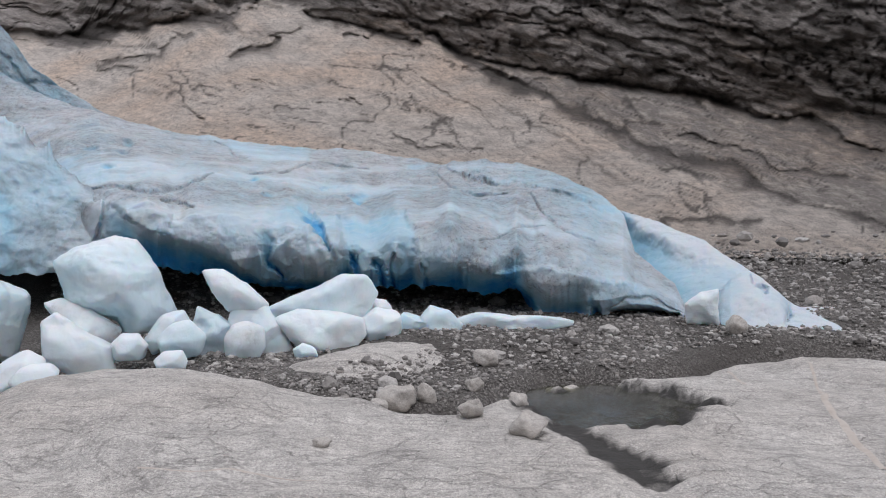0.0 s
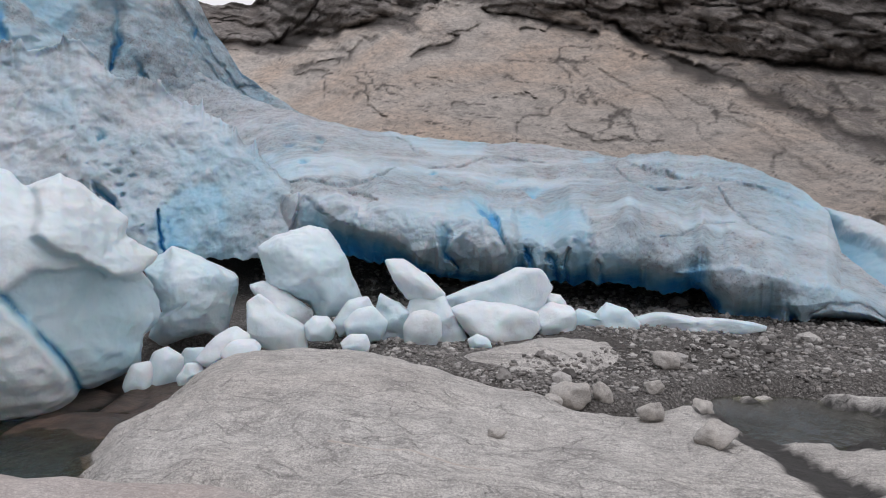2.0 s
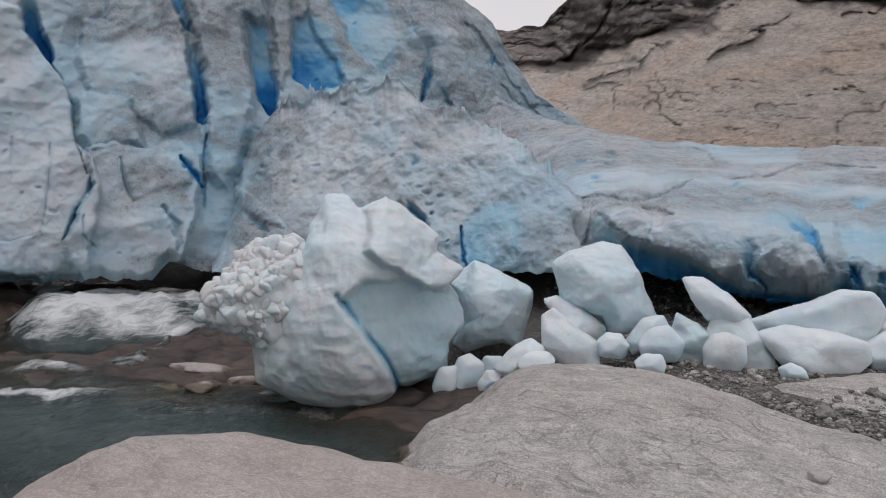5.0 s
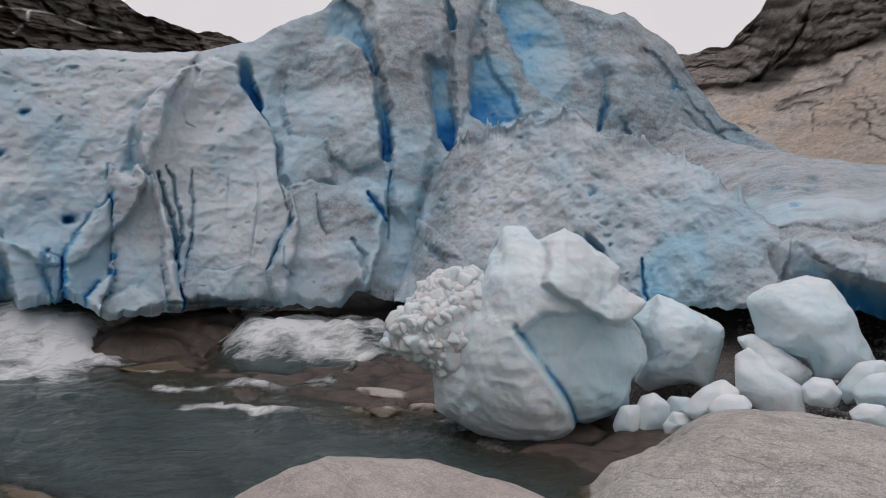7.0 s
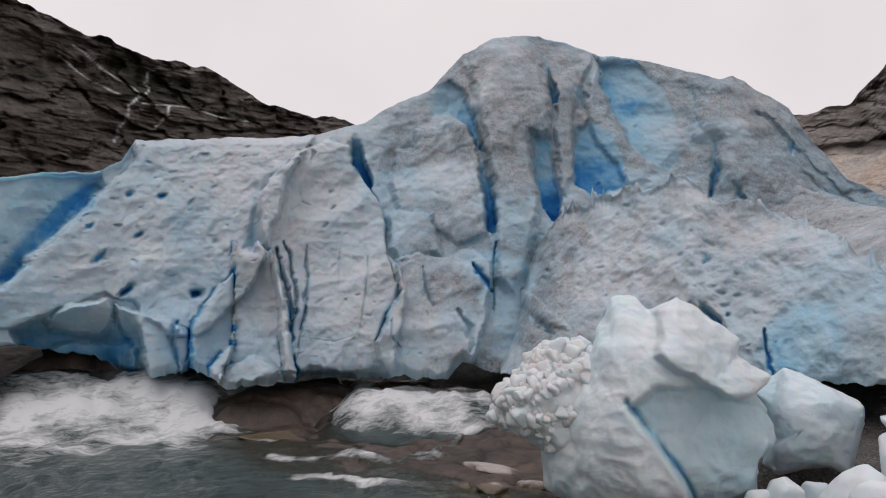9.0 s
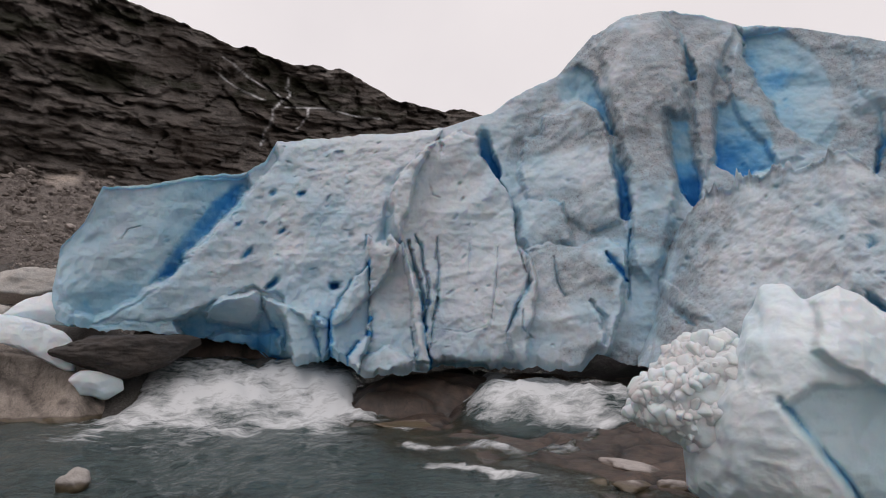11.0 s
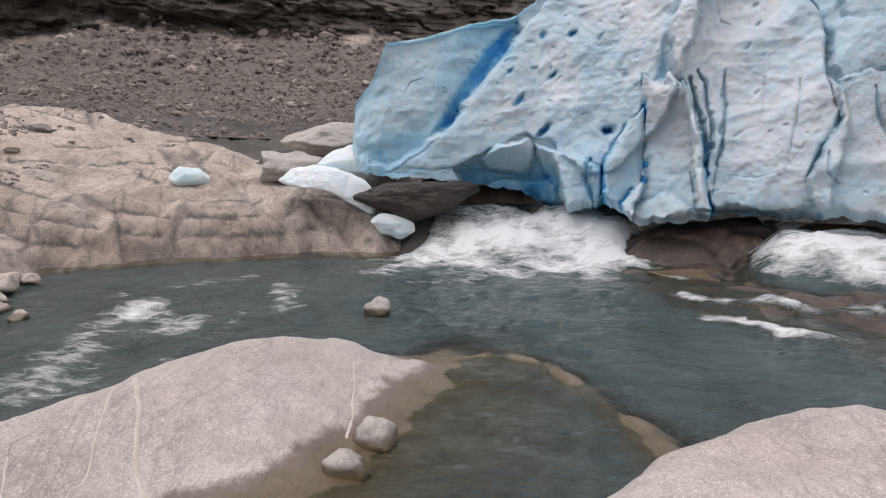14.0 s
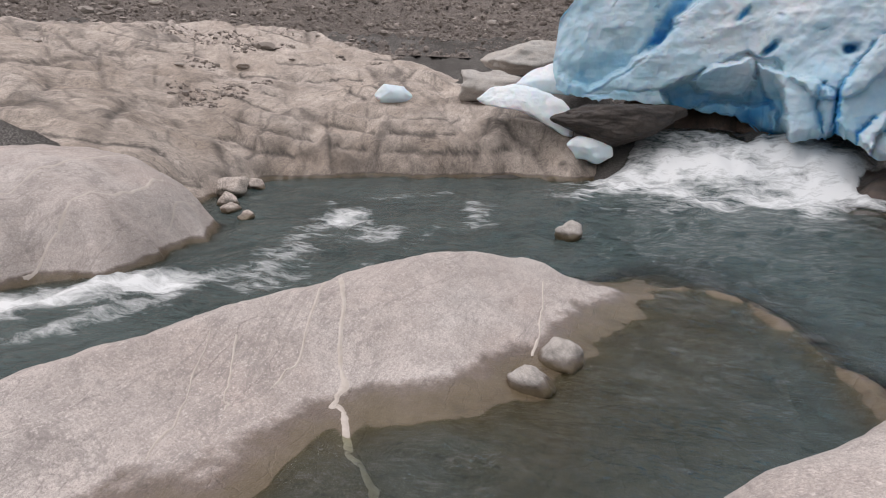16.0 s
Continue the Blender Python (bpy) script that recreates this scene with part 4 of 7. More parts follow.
# main front, from the pointed blue fin over the tall fluted columns to the dirty shoulder
front = IceFace([
    (19, -4, 23.5, 6.6, 26), (22, -2, 23.5, 7.2, 26), (25.7, -1, 23.5, 8.1, 27), (29, -1, 23.5, 9.8, 27), (31, -1, 23.5, 11.3, 28), (33, -1, 23.5, 14.0, 28),
    (34.6, -1, 23, 16.8, 28), (36.6, -1, 23, 18.3, 28), (38.4, -2, 22.5, 19.6, 27.5), (39.5, -2, 22.5, 19.5, 27), (42.7, -3, 22, 20.7, 27), (46.5, -3, 21.5, 21.8, 26.5),
    (49, -3, 21, 22.2, 26), (51.8, -3.5, 20.5, 23.4, 25.5), (55.2, -3.5, 19.8, 24.1, 25), (58.2, -3.6, 19.5, 23.8, 24.5), (60.6, -2.6, 19.8, 22.7, 24.5),
    (61.9, -4.0, 19.6, 21.4, 24.5), (63.6, -4.0, 19.6, 19.8, 24), (66.5, -4.0, 19.6, 18.6, 23.5), (69.4, -4.1, 19.7, 16.9, 23), (73.2, -3.9, 19.9, 15.8, 22.5), (76, -4.6, 20, 15.4, 22.5),
    (79.5, -4.8, 20.1, 15.1, 22.5), (82.2, -3.2, 20.3, 14.8, 22.6), (85, -3.9, 20.5, 14.4, 22.6), (87.1, -3.6, 20.7, 14.2, 22.5), (88.0, -2.6, 21, 12.4, 22.3),
    (89.4, -2.4, 21, 11.5, 22), (92.5, -1.8, 21, 11.1, 21.8), (95.8, -1.3, 21, 10.2, 21.5), (99.8, -1.1, 21, 9.6, 21.4), (100.9, -1.0, 21, 6.8, 21.4), (102.3, -0.5, 21.2, 4.9, 21.5), (102.6, 1.0, 21.3, 2.0, 21.5)],
    0.085, 300, 41, lumps=0.30, flutes=0.06, cups=0.42, melt=0.16, base_clean=0.20, crest_rag=0.10, under=4, grit_top=0.65,
    # extra grit on columns and shoulder also stands for their shade
    grit_and_shade=((19, 0.9), (40, 0.95), (50, 0.95), (58, 0.95), (63, 0.7), (66.5, 0.2), (69, 0.08), (78, 0.04), (82, 0.04), (90, 0.02), (103, 0.0)))
# the fluted columns and the blue crevasses between them
front.plate([(60.1, 21.9), (58.9, 23.4), (56.5, 24.2), (54.8, 23.9), (54.1, 22), (53, 18.9), (53.2, 16.2), (55.1, 16.2), (54.6, 13.2), (54, 10.6), (54.9, 6.4), (56.3, 3), (57.5, 4), (58, 7.3), (57.8, 10.6), (58.3, 13.4), (58.8, 15.7), (59.5, 18.8)], 0.9, 0.5)
front.plate([(52.6, 20.6), (49.7, 21.9), (50.9, 19.3), (51.3, 16.2), (51.4, 12.9), (52, 11.1), (52.3, 12.9), (52.7, 17.1)], 0.6, 0.25, grit=0.15)
front.plate([(49.4, 21), (48.2, 17.9), (46.8, 15.4), (45.4, 13.3), (45, 12.3), (46.6, 11.7), (48, 13.8), (49.7, 16.1), (50.1, 19.3)], 0.5, 0.3)
front.plate([(41.7, 19.7), (38.1, 19.6), (35.5, 17.5), (33.5, 15.1), (35.7, 10.6), (39.5, 11.7), (40.1, 15.2), (41.2, 16.2)], 0.8, 1.1, grit=0.2)
front.hollow([(64.2, 19.2), (61.8, 20.8), (60.6, 20.1), (59.9, 18.4), (58.7, 14.7), (59.3, 15.1), (60.4, 17), (61.8, 17.9), (63.5, 17.4)], 1.3, (-1, -0.3), clean=0.6)
front.hollow([(59.6, 14.1), (58.8, 14.7), (58.4, 12.9), (57.8, 10.6), (57.9, 8.1), (58.5, 8.6), (58.9, 11.1), (59.4, 12.7)], 1.3, (-1, -0.6), clean=0.75)
front.hollow([(55.1, 16.2), (54.6, 13.2), (54.1, 10.8), (53.4, 9.7), (52.8, 9), (52.2, 9.1), (52.2, 11.1), (52.6, 13.9), (53, 16.2)], 1.7, (0.25, -1), 0.10, 0.85, 0.0)
front.hollow([(51.3, 16.6), (51.3, 13.4), (51.2, 12.2), (49.9, 11.1), (49.1, 10.7), (48, 11.3), (46.8, 11.5), (46.8, 14.2), (47.8, 16.1), (49.7, 17.5)], 1.5, (1, -0.7), 0.12, 0.85, 0.0)
front.hollow([(49.2, 22.4), (48.9, 20.3), (48.2, 18.3), (47.3, 16.7), (46.8, 15.4), (45.6, 13.7), (44.9, 13.2), (43.3, 12.6), (42.2, 14), (42.6, 17.6), (44, 20.3), (46.3, 21.7)], 1.3, (1, -0.15), 0.12, 0.46, 0.05)
front.hollow([(54.2, 22.8), (53.4, 20.4), (52.9, 18.7), (52.4, 18.6), (52.2, 19.2), (52.8, 20.9), (53.4, 22.6)], 1.1, (0.1, -1), 0.08, 0.7)
front.hollow([(40.4, 15.7), (40.3, 13), (40.6, 10.7), (40.2, 10.9), (39.6, 12.6), (39.8, 14.8)], 0.8, (0.2, -1), 0.12, 0.6)
front.hollow([(51.3, 20.4), (50.4, 20.4), (49.9, 19.1), (50.6, 18.6), (51.3, 19.3)], 0.5, (0, -1), 0.2, 0.2)
front.hollow([(39.2, 12.1), (38.2, 11.4), (37.8, 10.2), (38.5, 10.5)], 0.6, (0.2, -1), 0.12, 0.5)
front.hollow([(35, 9.2), (33.6, 9.6), (32.2, 8.8), (32.4, 8.1), (34.5, 8.3)], 0.5, (0, -1), 0.2, 0.5)
front.hollow([(39.3, 9.8), (37.8, 9.9), (37.2, 9.1), (38.2, 8.7)], 0.5, (0, -1), 0.2, 0.45)
front.hollow([(34.5, 15), (34.2, 14.1), (34.5, 13.4), (34.7, 14.2)], 0.5, (0, -1), 0.1, 0.6)
front.crack([(36.8, 16.7), (35.1, 14.9), (33.5, 12.6), (31.8, 10.7), (30.1, 8.9)], 0.25, 0.5, 0.1)
front.crack([(34, 12), (32.4, 10.3), (29.6, 10.1), (27, 9.5)], 0.2, 0.4, 0.05, 0.2)
# the leaning wall left of the columns
front.plate([(66.3, 14.7), (65.1, 15.2), (64.9, 16.6), (63, 16.9), (61.8, 17.9), (60.4, 17), (59.3, 15), (59.1, 11.5), (58.5, 8.2), (61.1, 7), (62.8, 8.6), (63.6, 9.5), (65.9, 9.9), (66.7, 12.2)], 0.75, 0.25, (0, 0.03), rim=0.3)
front.plate([(75.4, 13.2), (73.9, 14.7), (72.1, 15.5), (70.5, 14.9), (70, 13.4), (67.9, 10.8), (67.3, 8.9), (66.9, 6.2), (65.7, 4.1), (65.3, 2.9), (65.6, 0.6), (66.1, -1.1), (66.1, -3.4), (75.3, -3.6), (75.8, 1.3), (76.3, 4), (76.7, 5.8), (77.3, 7.1), (77.6, 9.7), (77, 11.5)], 1.25, 0.13, (0.06, 0), -0.12, -0.1)
front.plate([(66.9, 9.4), (66, 9.8), (63.4, 9.5), (62.9, 8.4), (62.5, 6.3), (64, 6.1), (65.9, 5.6), (66.7, 6.6)], 0.8, 0.30, rim=0.1)
front.plate([(66.4, 5.6), (64, 6.1), (61.7, 5.9), (60, 6.8), (58.8, 6.3), (58.1, 5.4), (58.4, 3), (58.6, 0.6), (59.9, -2.7), (62, -4.3), (66.1, -5), (67.6, -2.7), (67.8, -1.1), (67, 0.8), (66, 2.9)], 1.1, 0.20, (-0.05, -0.04), rim=0.15)
front.plate([(63.8, 4.8), (61.2, 5.7), (59.5, 5.1), (58.9, 3.5), (61.1, 2.7), (63, 2.2), (63.6, 3.6)], 0.2, 0.4, rim=0)
front.plate([(79.7, 6.5), (79, 5.9), (77.9, 5.6), (77.6, 6.7), (77.1, 6), (76.6, 5.7), (75.5, 2.7), (74.9, 0.4), (74.6, -1.4), (74.2, -5.8), (80.7, -6), (81, -3.1), (79.3, -1.4), (79.1, 1.3), (79.3, 3.9)], 1.9, 0.09, (-0.12, 0.02), -0.15, rim=0.5)
front.plate([(82.5, -0.1), (81.9, 1.2), (81, 2.5), (80.1, 3.6), (79.4, 4.3), (79.1, 1.3), (79.2, -1.8), (80.3, -5.6), (82.2, -4.7)], 1.6, 0.10, (0.2, -0.05), 0.02, rim=0.4)
front.plate([(80.8, -4.8), (79.2, -2.9), (77.6, -2.2), (76.6, -2.7), (75.3, -3.9), (75.2, -5.8), (80.7, -6)], 0.7, 0.10)
front.hollow([(70.1, 16.4), (69.2, 16.1), (68.9, 14.6), (68.2, 11.2), (68.6, 11.7), (70, 13.5), (70.4, 15.2)], 1.5, (0.2, -0.6), 0.08, 0.85, 0.45)
# clean tint here paints the blue shadow beside the leaning shard
front.hollow([(77, 12.1), (77.5, 10.2), (77.6, 8.2), (77.7, 6.3), (78.7, 6.2), (78.5, 8.8), (77.9, 11)], 0.6, (-1, -0.3), 0.35, 0.45)
front.hollow([(73.5, 15.2), (73.1, 14.3), (73.5, 12.2), (73.8, 13.3)], 0.4, (0, 1), 0.1, 0.3)
front.crack([(76.2, 6.2), (75.5, 4), (74.9, 2.2), (74.7, -0), (74.7, -1.8), (74.2, -3.5)], 0.17, 0.9, 0.55)
front.crack([(75.6, 6.7), (75.1, 5.9), (74.8, 4), (74.3, 2.5), (74.6, -0.2)], 0.14, 0.7, 0.5)
front.crack([(73.7, 6.5), (73.5, 3.6), (73.7, 0.9), (74.1, -0.1)], 0.11, 0.45, 0.35)
front.crack([(73.43, 2.28), (73.9, 0.68), (74.15, -2.47)], 0.08, 0.35, 0.2)
front.crack([(70.92, 6.11), (71.02, 3.25)], 0.06, 0.18, 0.15)
front.crack([(68.59, 5.73), (68.79, 2.83), (69.25, -0.65)], 0.06, 0.22, 0.2)
front.crack([(66, 3.8), (66.2, 2.2), (67.2, 0.8), (67.9, -1)], 0.13, 0.6, 0.5)
front.crack([(64.02, 5.04), (63.6, 2.93), (63.07, 1.89)], 0.08, 0.4, 0.3)
front.crack([(59.61, 5.26), (58.78, 3.94), (58.15, 3.09)], 0.20, 0.8, 0.8)
front.crack([(70.3, 13.5), (67.9, 10.9), (67.2, 8.9), (67, 6.2), (66.3, 3.8)], 0.06, 0.5, 0.15, 0.4)
front.crack([(73.22, 7.07), (70.51, 5.8), (67.74, 4.72)], 0.02, 0.06, 0.05, 0.1)
front.crack([(66.5, 0.77), (66.56, -0.63), (65.75, -1.55)], 0.08, 0.3, 0.2)
front.crack([(61.13, 1.54), (59.92, 0.13), (60.04, -1.75)], 0.25, 0.5, 0.15)
front.crack([(73.9, -0.7), (71.2, -1.1), (69.2, -0.4), (68.1, 1.4)], 0.03, 0.1, 0.05)
front.crack([(75.79, -0.69), (75.37, -3.13)], 0.08, 0.3, 0.3)
front.crack([(74.42, 10.85), (74.17, 10.05), (73.5, 9.87)], 0.06, 0.2, 0.1, 0.2)
front.crack([(55.47, 3.26), (54.03, 2.08), (53.08, 0.9)], 0.25, 0.4, 0.15)
front.crack([(57.89, 7.28), (58.05, 4.43), (57.93, 1.57)], 0.12, 0.5, 0.25)
# grit and blue painted on as the shade behind the ridge
front.plate([(44.9, 12.7), (41.7, 15.3), (33.5, 15.1), (29.6, 10.1), (26.1, 5.7), (26.9, 2.5), (33.6, 7.4), (40, 9.9)], -0.3, 0.6, clean=0.10, grit=0.25)
front.undercut(0.5, 0.8, (60, 88), 25, 0.15)
front.clean += 0.13 * step(3.0, -2.0, front.E) * step(60, 66, front.A)
front.clean += 0.12 * step(88, 91, front.A)
# the pierced plate and the blue fin behind it
front.hollow([(102.7, 1.9), (102.6, 4.9), (100.6, 7.1), (100.4, 10), (98.9, 10.4), (96, 10.5), (93.8, 11.7), (89.4, 11.9), (89, 10.4), (91.2, 7.7), (93.7, 4.8), (95, 2.7), (97.8, 1), (99.8, -0.5), (102.2, 0.6)], 0.6, (-1, -0.5), 0.15, 0.15, 0.35)
front.hollow([(88.9, 10.6), (91.2, 7.8), (93.5, 5), (94.6, 3.2), (96.1, 2.3), (94.3, 6.3), (92.1, 9.3), (90.3, 10.7)], 0.7, (-1, -0.9), 0.2, 0.55, 0.0)
front.plate([(88.7, 10.4), (87.1, 12.5), (87.2, 14.7), (84.7, 15), (79, 15.2), (73.3, 15.7), (75.6, 11.7), (76.3, 8.5), (76.9, 6.2), (77.6, 3.4), (80, 0.7), (81.9, -0.7), (83.6, -0.7), (85.9, 0.8), (86.8, 2), (88.6, 2.4), (91.7, 1.2), (94, -0.1), (99.8, -0.8), (95.7, 1.9), (93.9, 4), (91.2, 7.2)], 0.65, 0.11, (-0.03, 0), -0.05)
front.hollow([(94.4, -0.4), (91.8, 1.1), (88.6, 2.2), (87.1, 1.9), (86.2, 0.3), (85.7, -1.5), (85, -4.8), (88.7, -4.7), (92.7, -3.6)], 2.5, (0, -1), 0.14, 0.46, 0.5)
front.plate([(92.3, 0.4), (90.8, 1.5), (88.2, 1.9), (87.9, 0.6), (88.6, -0.6), (90.2, -0.7), (91.8, -0.3)], 1.2, 0.25, clean=-0.22, rim=0)
front.plate([(92.7, -2.5), (91.1, -1.3), (86.8, -1.1), (85.7, -2.7), (86.9, -4.3), (91.4, -4.1)], 0.6, 0.25, clean=0.0, rim=0)
front.plate([(87.8, 1.6), (85.9, 0.8), (83.8, 0.4), (82.6, -0.7), (82.2, -2.6), (85, -4.8), (86.2, -4.3), (86.5, -1.5), (87.5, -0)], 0.7, 0.18, (0, 0.05), -0.1)
front.crack([(83.46, 0.36), (83.67, -1.12), (83.15, -2.91)], 0.22, 0.5, 0.45)
front.crack([(82.63, -0.21), (82.33, -1.62), (82.68, -2.78)], 0.12, 0.4, 0.35)
front.crack([(98.35, 5.75), (97.93, 6.5), (97.09, 6.83)], 0.06, 0.15, 0.0, 0.5)
front.pit(*(82.11, 2.72), 0.36, 1.3, -10, 1.2, 0.9)
front.pit(*(87.12, 2.75), 0.34, 1.0, -40, 1.8, 0.9)
front.pit(*(84.92, 9.99), 0.24, 0.5, -30, 1.4, 1.5)
front.pit(*(87.19, 10.03), 0.22, 0.4, -20, 1.4, 1.2)
front.pit(*(86.45, 7.05), 0.22, 0.5, -40, 1.9, 1.4)
front.pit(*(89.09, 5.08), 0.24, 0.5, -45, 2.4, 1.3)
front.pit(*(89.87, 7.37), 0.18, 0.35, -40, 2.0, 1.2)
front.pit(*(87.96, 7.51), 0.20, 0.25, 0, 1.2)
front.pit(*(81.91, 13.43), 0.20, 0.3, 0, 1.6)
front.pit(*(86.13, 12.52), 0.15, 0.2, 0, 1.3)
front.pit(*(71.59, 9.75), 0.16, 0.3, -40, 1.6, 0.4)
front.pit(*(72.27, 8.26), 0.18, 0.25, -40, 1.5, 0.4)
front.pit(*(71.77, 11.02), 0.18, 0.25, 0, 1.2, 0.4)
front.pits(110, (78.5, 96), (2, 14.5), (0.06, 0.20), 5, 0.9)
front.pits(90, (60, 78), (-3, 17), (0.05, 0.17), 6, 0.8)
front.pits(60, (30, 60), (2, 20), (0.06, 0.22), 7, 0.8)
part("ice_front", front.mesh("ice_front", glacier_ice), glacier, "tall crevassed ice front with fluted columns and a blue fin")

# serrated dirty ridge that stands before the columns
ridge = IceFace([
    (25.9, -1.5, 14.7, -0.6, 15.2), (27.2, -2.8, 14.6, 2.3, 16.0), (29, -3.4, 14.8, 4.2, 16.6), (31, -3.6, 15.2, 5.9, 17.2), (32.8, -3.6, 15.5, 7.4, 17.6), (36.2, -3.6, 15.8, 8.8, 18.2), (40.7, -3.6, 16.2, 10.4, 18.6),
    (42.5, -3.6, 16.4, 12.4, 18.9), (43.5, -3.6, 16.5, 11.8, 19.0), (44.6, -3.6, 16.6, 11.4, 19.2), (49, -3.6, 17.2, 10.6, 19.8), (52.8, -3.6, 17.9, 9.2, 20.6), (55, -3.6, 18.5, 6.0, 21), (57.5, -3.6, 19.2, -2.0, 21.5)],
    0.07, 190, 53, lean=1.4, lumps=0.35, base_clean=0.17, grit_top=0.05, grit_and_shade=((25, 0.18), (42, 0.25), (50, 0.5), (58, 0.8)), crest_rag=0.30, cap=4, cups=0.75, teeth=0.5, melt=0.22, crest_dirt=1.6)
ridge.hollow([(42.1, 2.9), (41.1, 2.5), (39.8, -0), (40.2, 0.1), (41.6, 1.5)], 0.9, (0.3, -1), 0.10, 0.75, 0.5)
ridge.hollow([(41.6, 6.6), (40.8, 6.8), (40.9, 5.7), (41.4, 5.5)], 0.4, (0, -1), 0.15, 0.5)
ridge.hollow([(37.1, -1.5), (37.4, -0.1), (35.8, 1.8), (34.7, 2.4), (32.8, 2.4), (32, 0.4), (32, -3.4), (33.4, -4.4), (36.7, -4.4)], 0.12, (0.6, 0.5), 0.5, 0.34, 0.35)
ridge.crack([(37.33, 0.13), (37.19, -1.53), (36.81, -3.18)], 0.12, 0.5, 0.5)
ridge.plate([(56.5, 3.7), (55.3, 3.3), (53.1, 1.6), (51.9, 0.3), (53.1, 0.5), (55.3, 2)], 0.4, 0.2)
ridge.hollow([(54.9, 1.6), (53.5, 0.6), (53.1, -0.1), (54.7, 0.5)], 0.5, (0, -1), 0.15, 0.4)
ridge.pits(110, (36.5, 57), (-2, 11), (0.06, 0.24), 8, 0.8)
part("ice_ridge", ridge.mesh("ice_ridge", glacier_ice), glacier, "jagged grey-edged ice ridge pitted with melt hollows")

# low tongue with a dark gap under its overhanging lip
tongue = IceFace([
    (-20.0, -7.3, 13.7, -6.9, 14.0), (-19.6, -7.3, 13.6, -6.2, 14.1), (-18.9, -7.3, 13.5, -4.6, 14.6), (-17.3, -7.1, 13.3, -3.4, 15.2), (-15.8, -7.0, 13.2, -2.2, 15.9), (-14.9, -7.0, 13.2, 0.7, 17.2), (-12.4, -7.60, 13.1, 3, 18), (-9, -7.60, 13, 4.4, 18.5), (-7.7, -7.20, 13, 4.8, 19),
    (-6.2, -5.45, 13, 5.2, 19.4), (-3.6, -5.75, 13, 5.5, 19.6), (0.2, -5.15, 13, 5.2, 20), (4, -5.35, 13, 5.9, 21), (7.7, -5.2, 13, 6.3, 21.5), (10.3, -5.6, 13, 6.3, 21.8), (12, -5.4, 13, 6.4, 22), (15.0, -4.95, 13.1, 6.5, 22), (17.5, -4.4, 13.2, 6.9, 22.3),
    (19.6, -4.0, 13.3, 7, 22.5), (22.8, -3.4, 13.6, 7.4, 22.5), (25, -2.6, 14, 7.9, 23), (26.7, -2.1, 14.7, 8.4, 23), (28.5, -2.1, 15.9, 8.8, 24), (31, -1.5, 18.2, 9.6, 25.5), (34, -2, 21.2, 11, 26.5), (38, -2, 23.9, 13, 27.5)],
    # heavier grit past 25 degrees also paints shade behind the ridge
    0.07, 230, 67, lean=1.25, brow=0.36, lie=0.34, lumps=0.26, base_clean=0.13, grit_top=0.40, grit_and_shade=((-22, 0.4), (-14, 0.6), (0, 0.7), (14, 0.6), (23, 0.6), (26, 0.85), (38, 0.95)), crest_rag=0.12, under=5.5, cap=5, foot_rag=0.20, cups=0.45, melt=0.30, flow=0.35)
# blue shade under the lip, put into the ice colour through clean
tongue.undercut(0.55, 2.2, (-12, 27), 15, 0.42)
tongue.hollow([(26.4, 1.6), (25.3, 0.8), (24, -0.1), (22.4, -1.1), (20.1, -1.4), (18.2, -2.3), (16.4, -3.7), (14.7, -4.5), (10.6, -4.6), (6.8, -5), (3.1, -7.7), (13.4, -11.1), (24.1, -7), (26.8, -1.3)], 1.6, (0.1, -1), 0.30, 0.70, 0.25)
tongue.hollow([(2.2, -1.9), (0.4, -2.7), (-2.2, -3.8), (-4.3, -4.1), (-7.7, -5.5), (-7.7, -9.5), (-3.6, -7.6), (-0.8, -6.7), (1.9, -5.8)], 0.7, (0, -1), 0.45, 0.45, 0.1)
tongue.hollow([(8.7, -3.3), (6.8, -1.9), (4.5, -2.7), (2.3, -2.7), (1.9, -7.7), (6.4, -7.6), (8.7, -5.7)], 0.6, (0, -1), 0.35, 0.42, 0.1)
for a0, e0, wide, out in ((9.8, -2.2, 2.4, 0.40), (4.6, -1.6, 1.8, 0.30), (0.2, -2.6, 2.6, 0.40), (-4.2, -3.4, 2.2, 0.35), (-9.5, -4.2, 3.4, 0.45), (17.5, -0.6, 2.2, 0.35)):
    tongue.D -= out * np.exp(-((tongue.A - a0 + tongue.wx) / wide) ** 2 - ((tongue.E - e0) / 1.9) ** 2)
for a0, wide, deep in ((12.6, 0.7, 0.3), (7.3, 0.8, 0.3), (2.6, 0.8, 0.3), (-2.2, 0.7, 0.25), (-6.6, 0.9, 0.3)):
    bay = np.exp(-((tongue.A - a0 + tongue.wx + 0.2 * tongue.E) / wide) ** 2) * step(0.5, -5.0, tongue.E)
    tongue.D += deep * bay
    tongue.clean += 0.30 * bay
# legs of ice at the root of the overhang
tongue.plate([(30.7, 0.9), (28.2, 1.4), (28.4, -1.7), (28.8, -3.4), (30.6, -4.1), (30.6, -1.3)], 0.5, 0.12, clean=-0.05)
tongue.plate([(28, 1.4), (26.5, 1.6), (26.8, -0), (27.3, -1.4), (27.8, -1.6), (28.1, -0)], 0.6, 0.10, clean=-0.05)
tongue.hollow([(28.6, 1.2), (27.9, 1.5), (27.8, -1.7), (28.7, -2.1)], 0.8, (0, -1), 0.08, 0.35)
tongue.hollow([(31.8, -0.8), (30.5, -0.5), (30.5, -2.9), (31.5, -3.1)], 0.5, (0, -1), 0.12, 0.3)
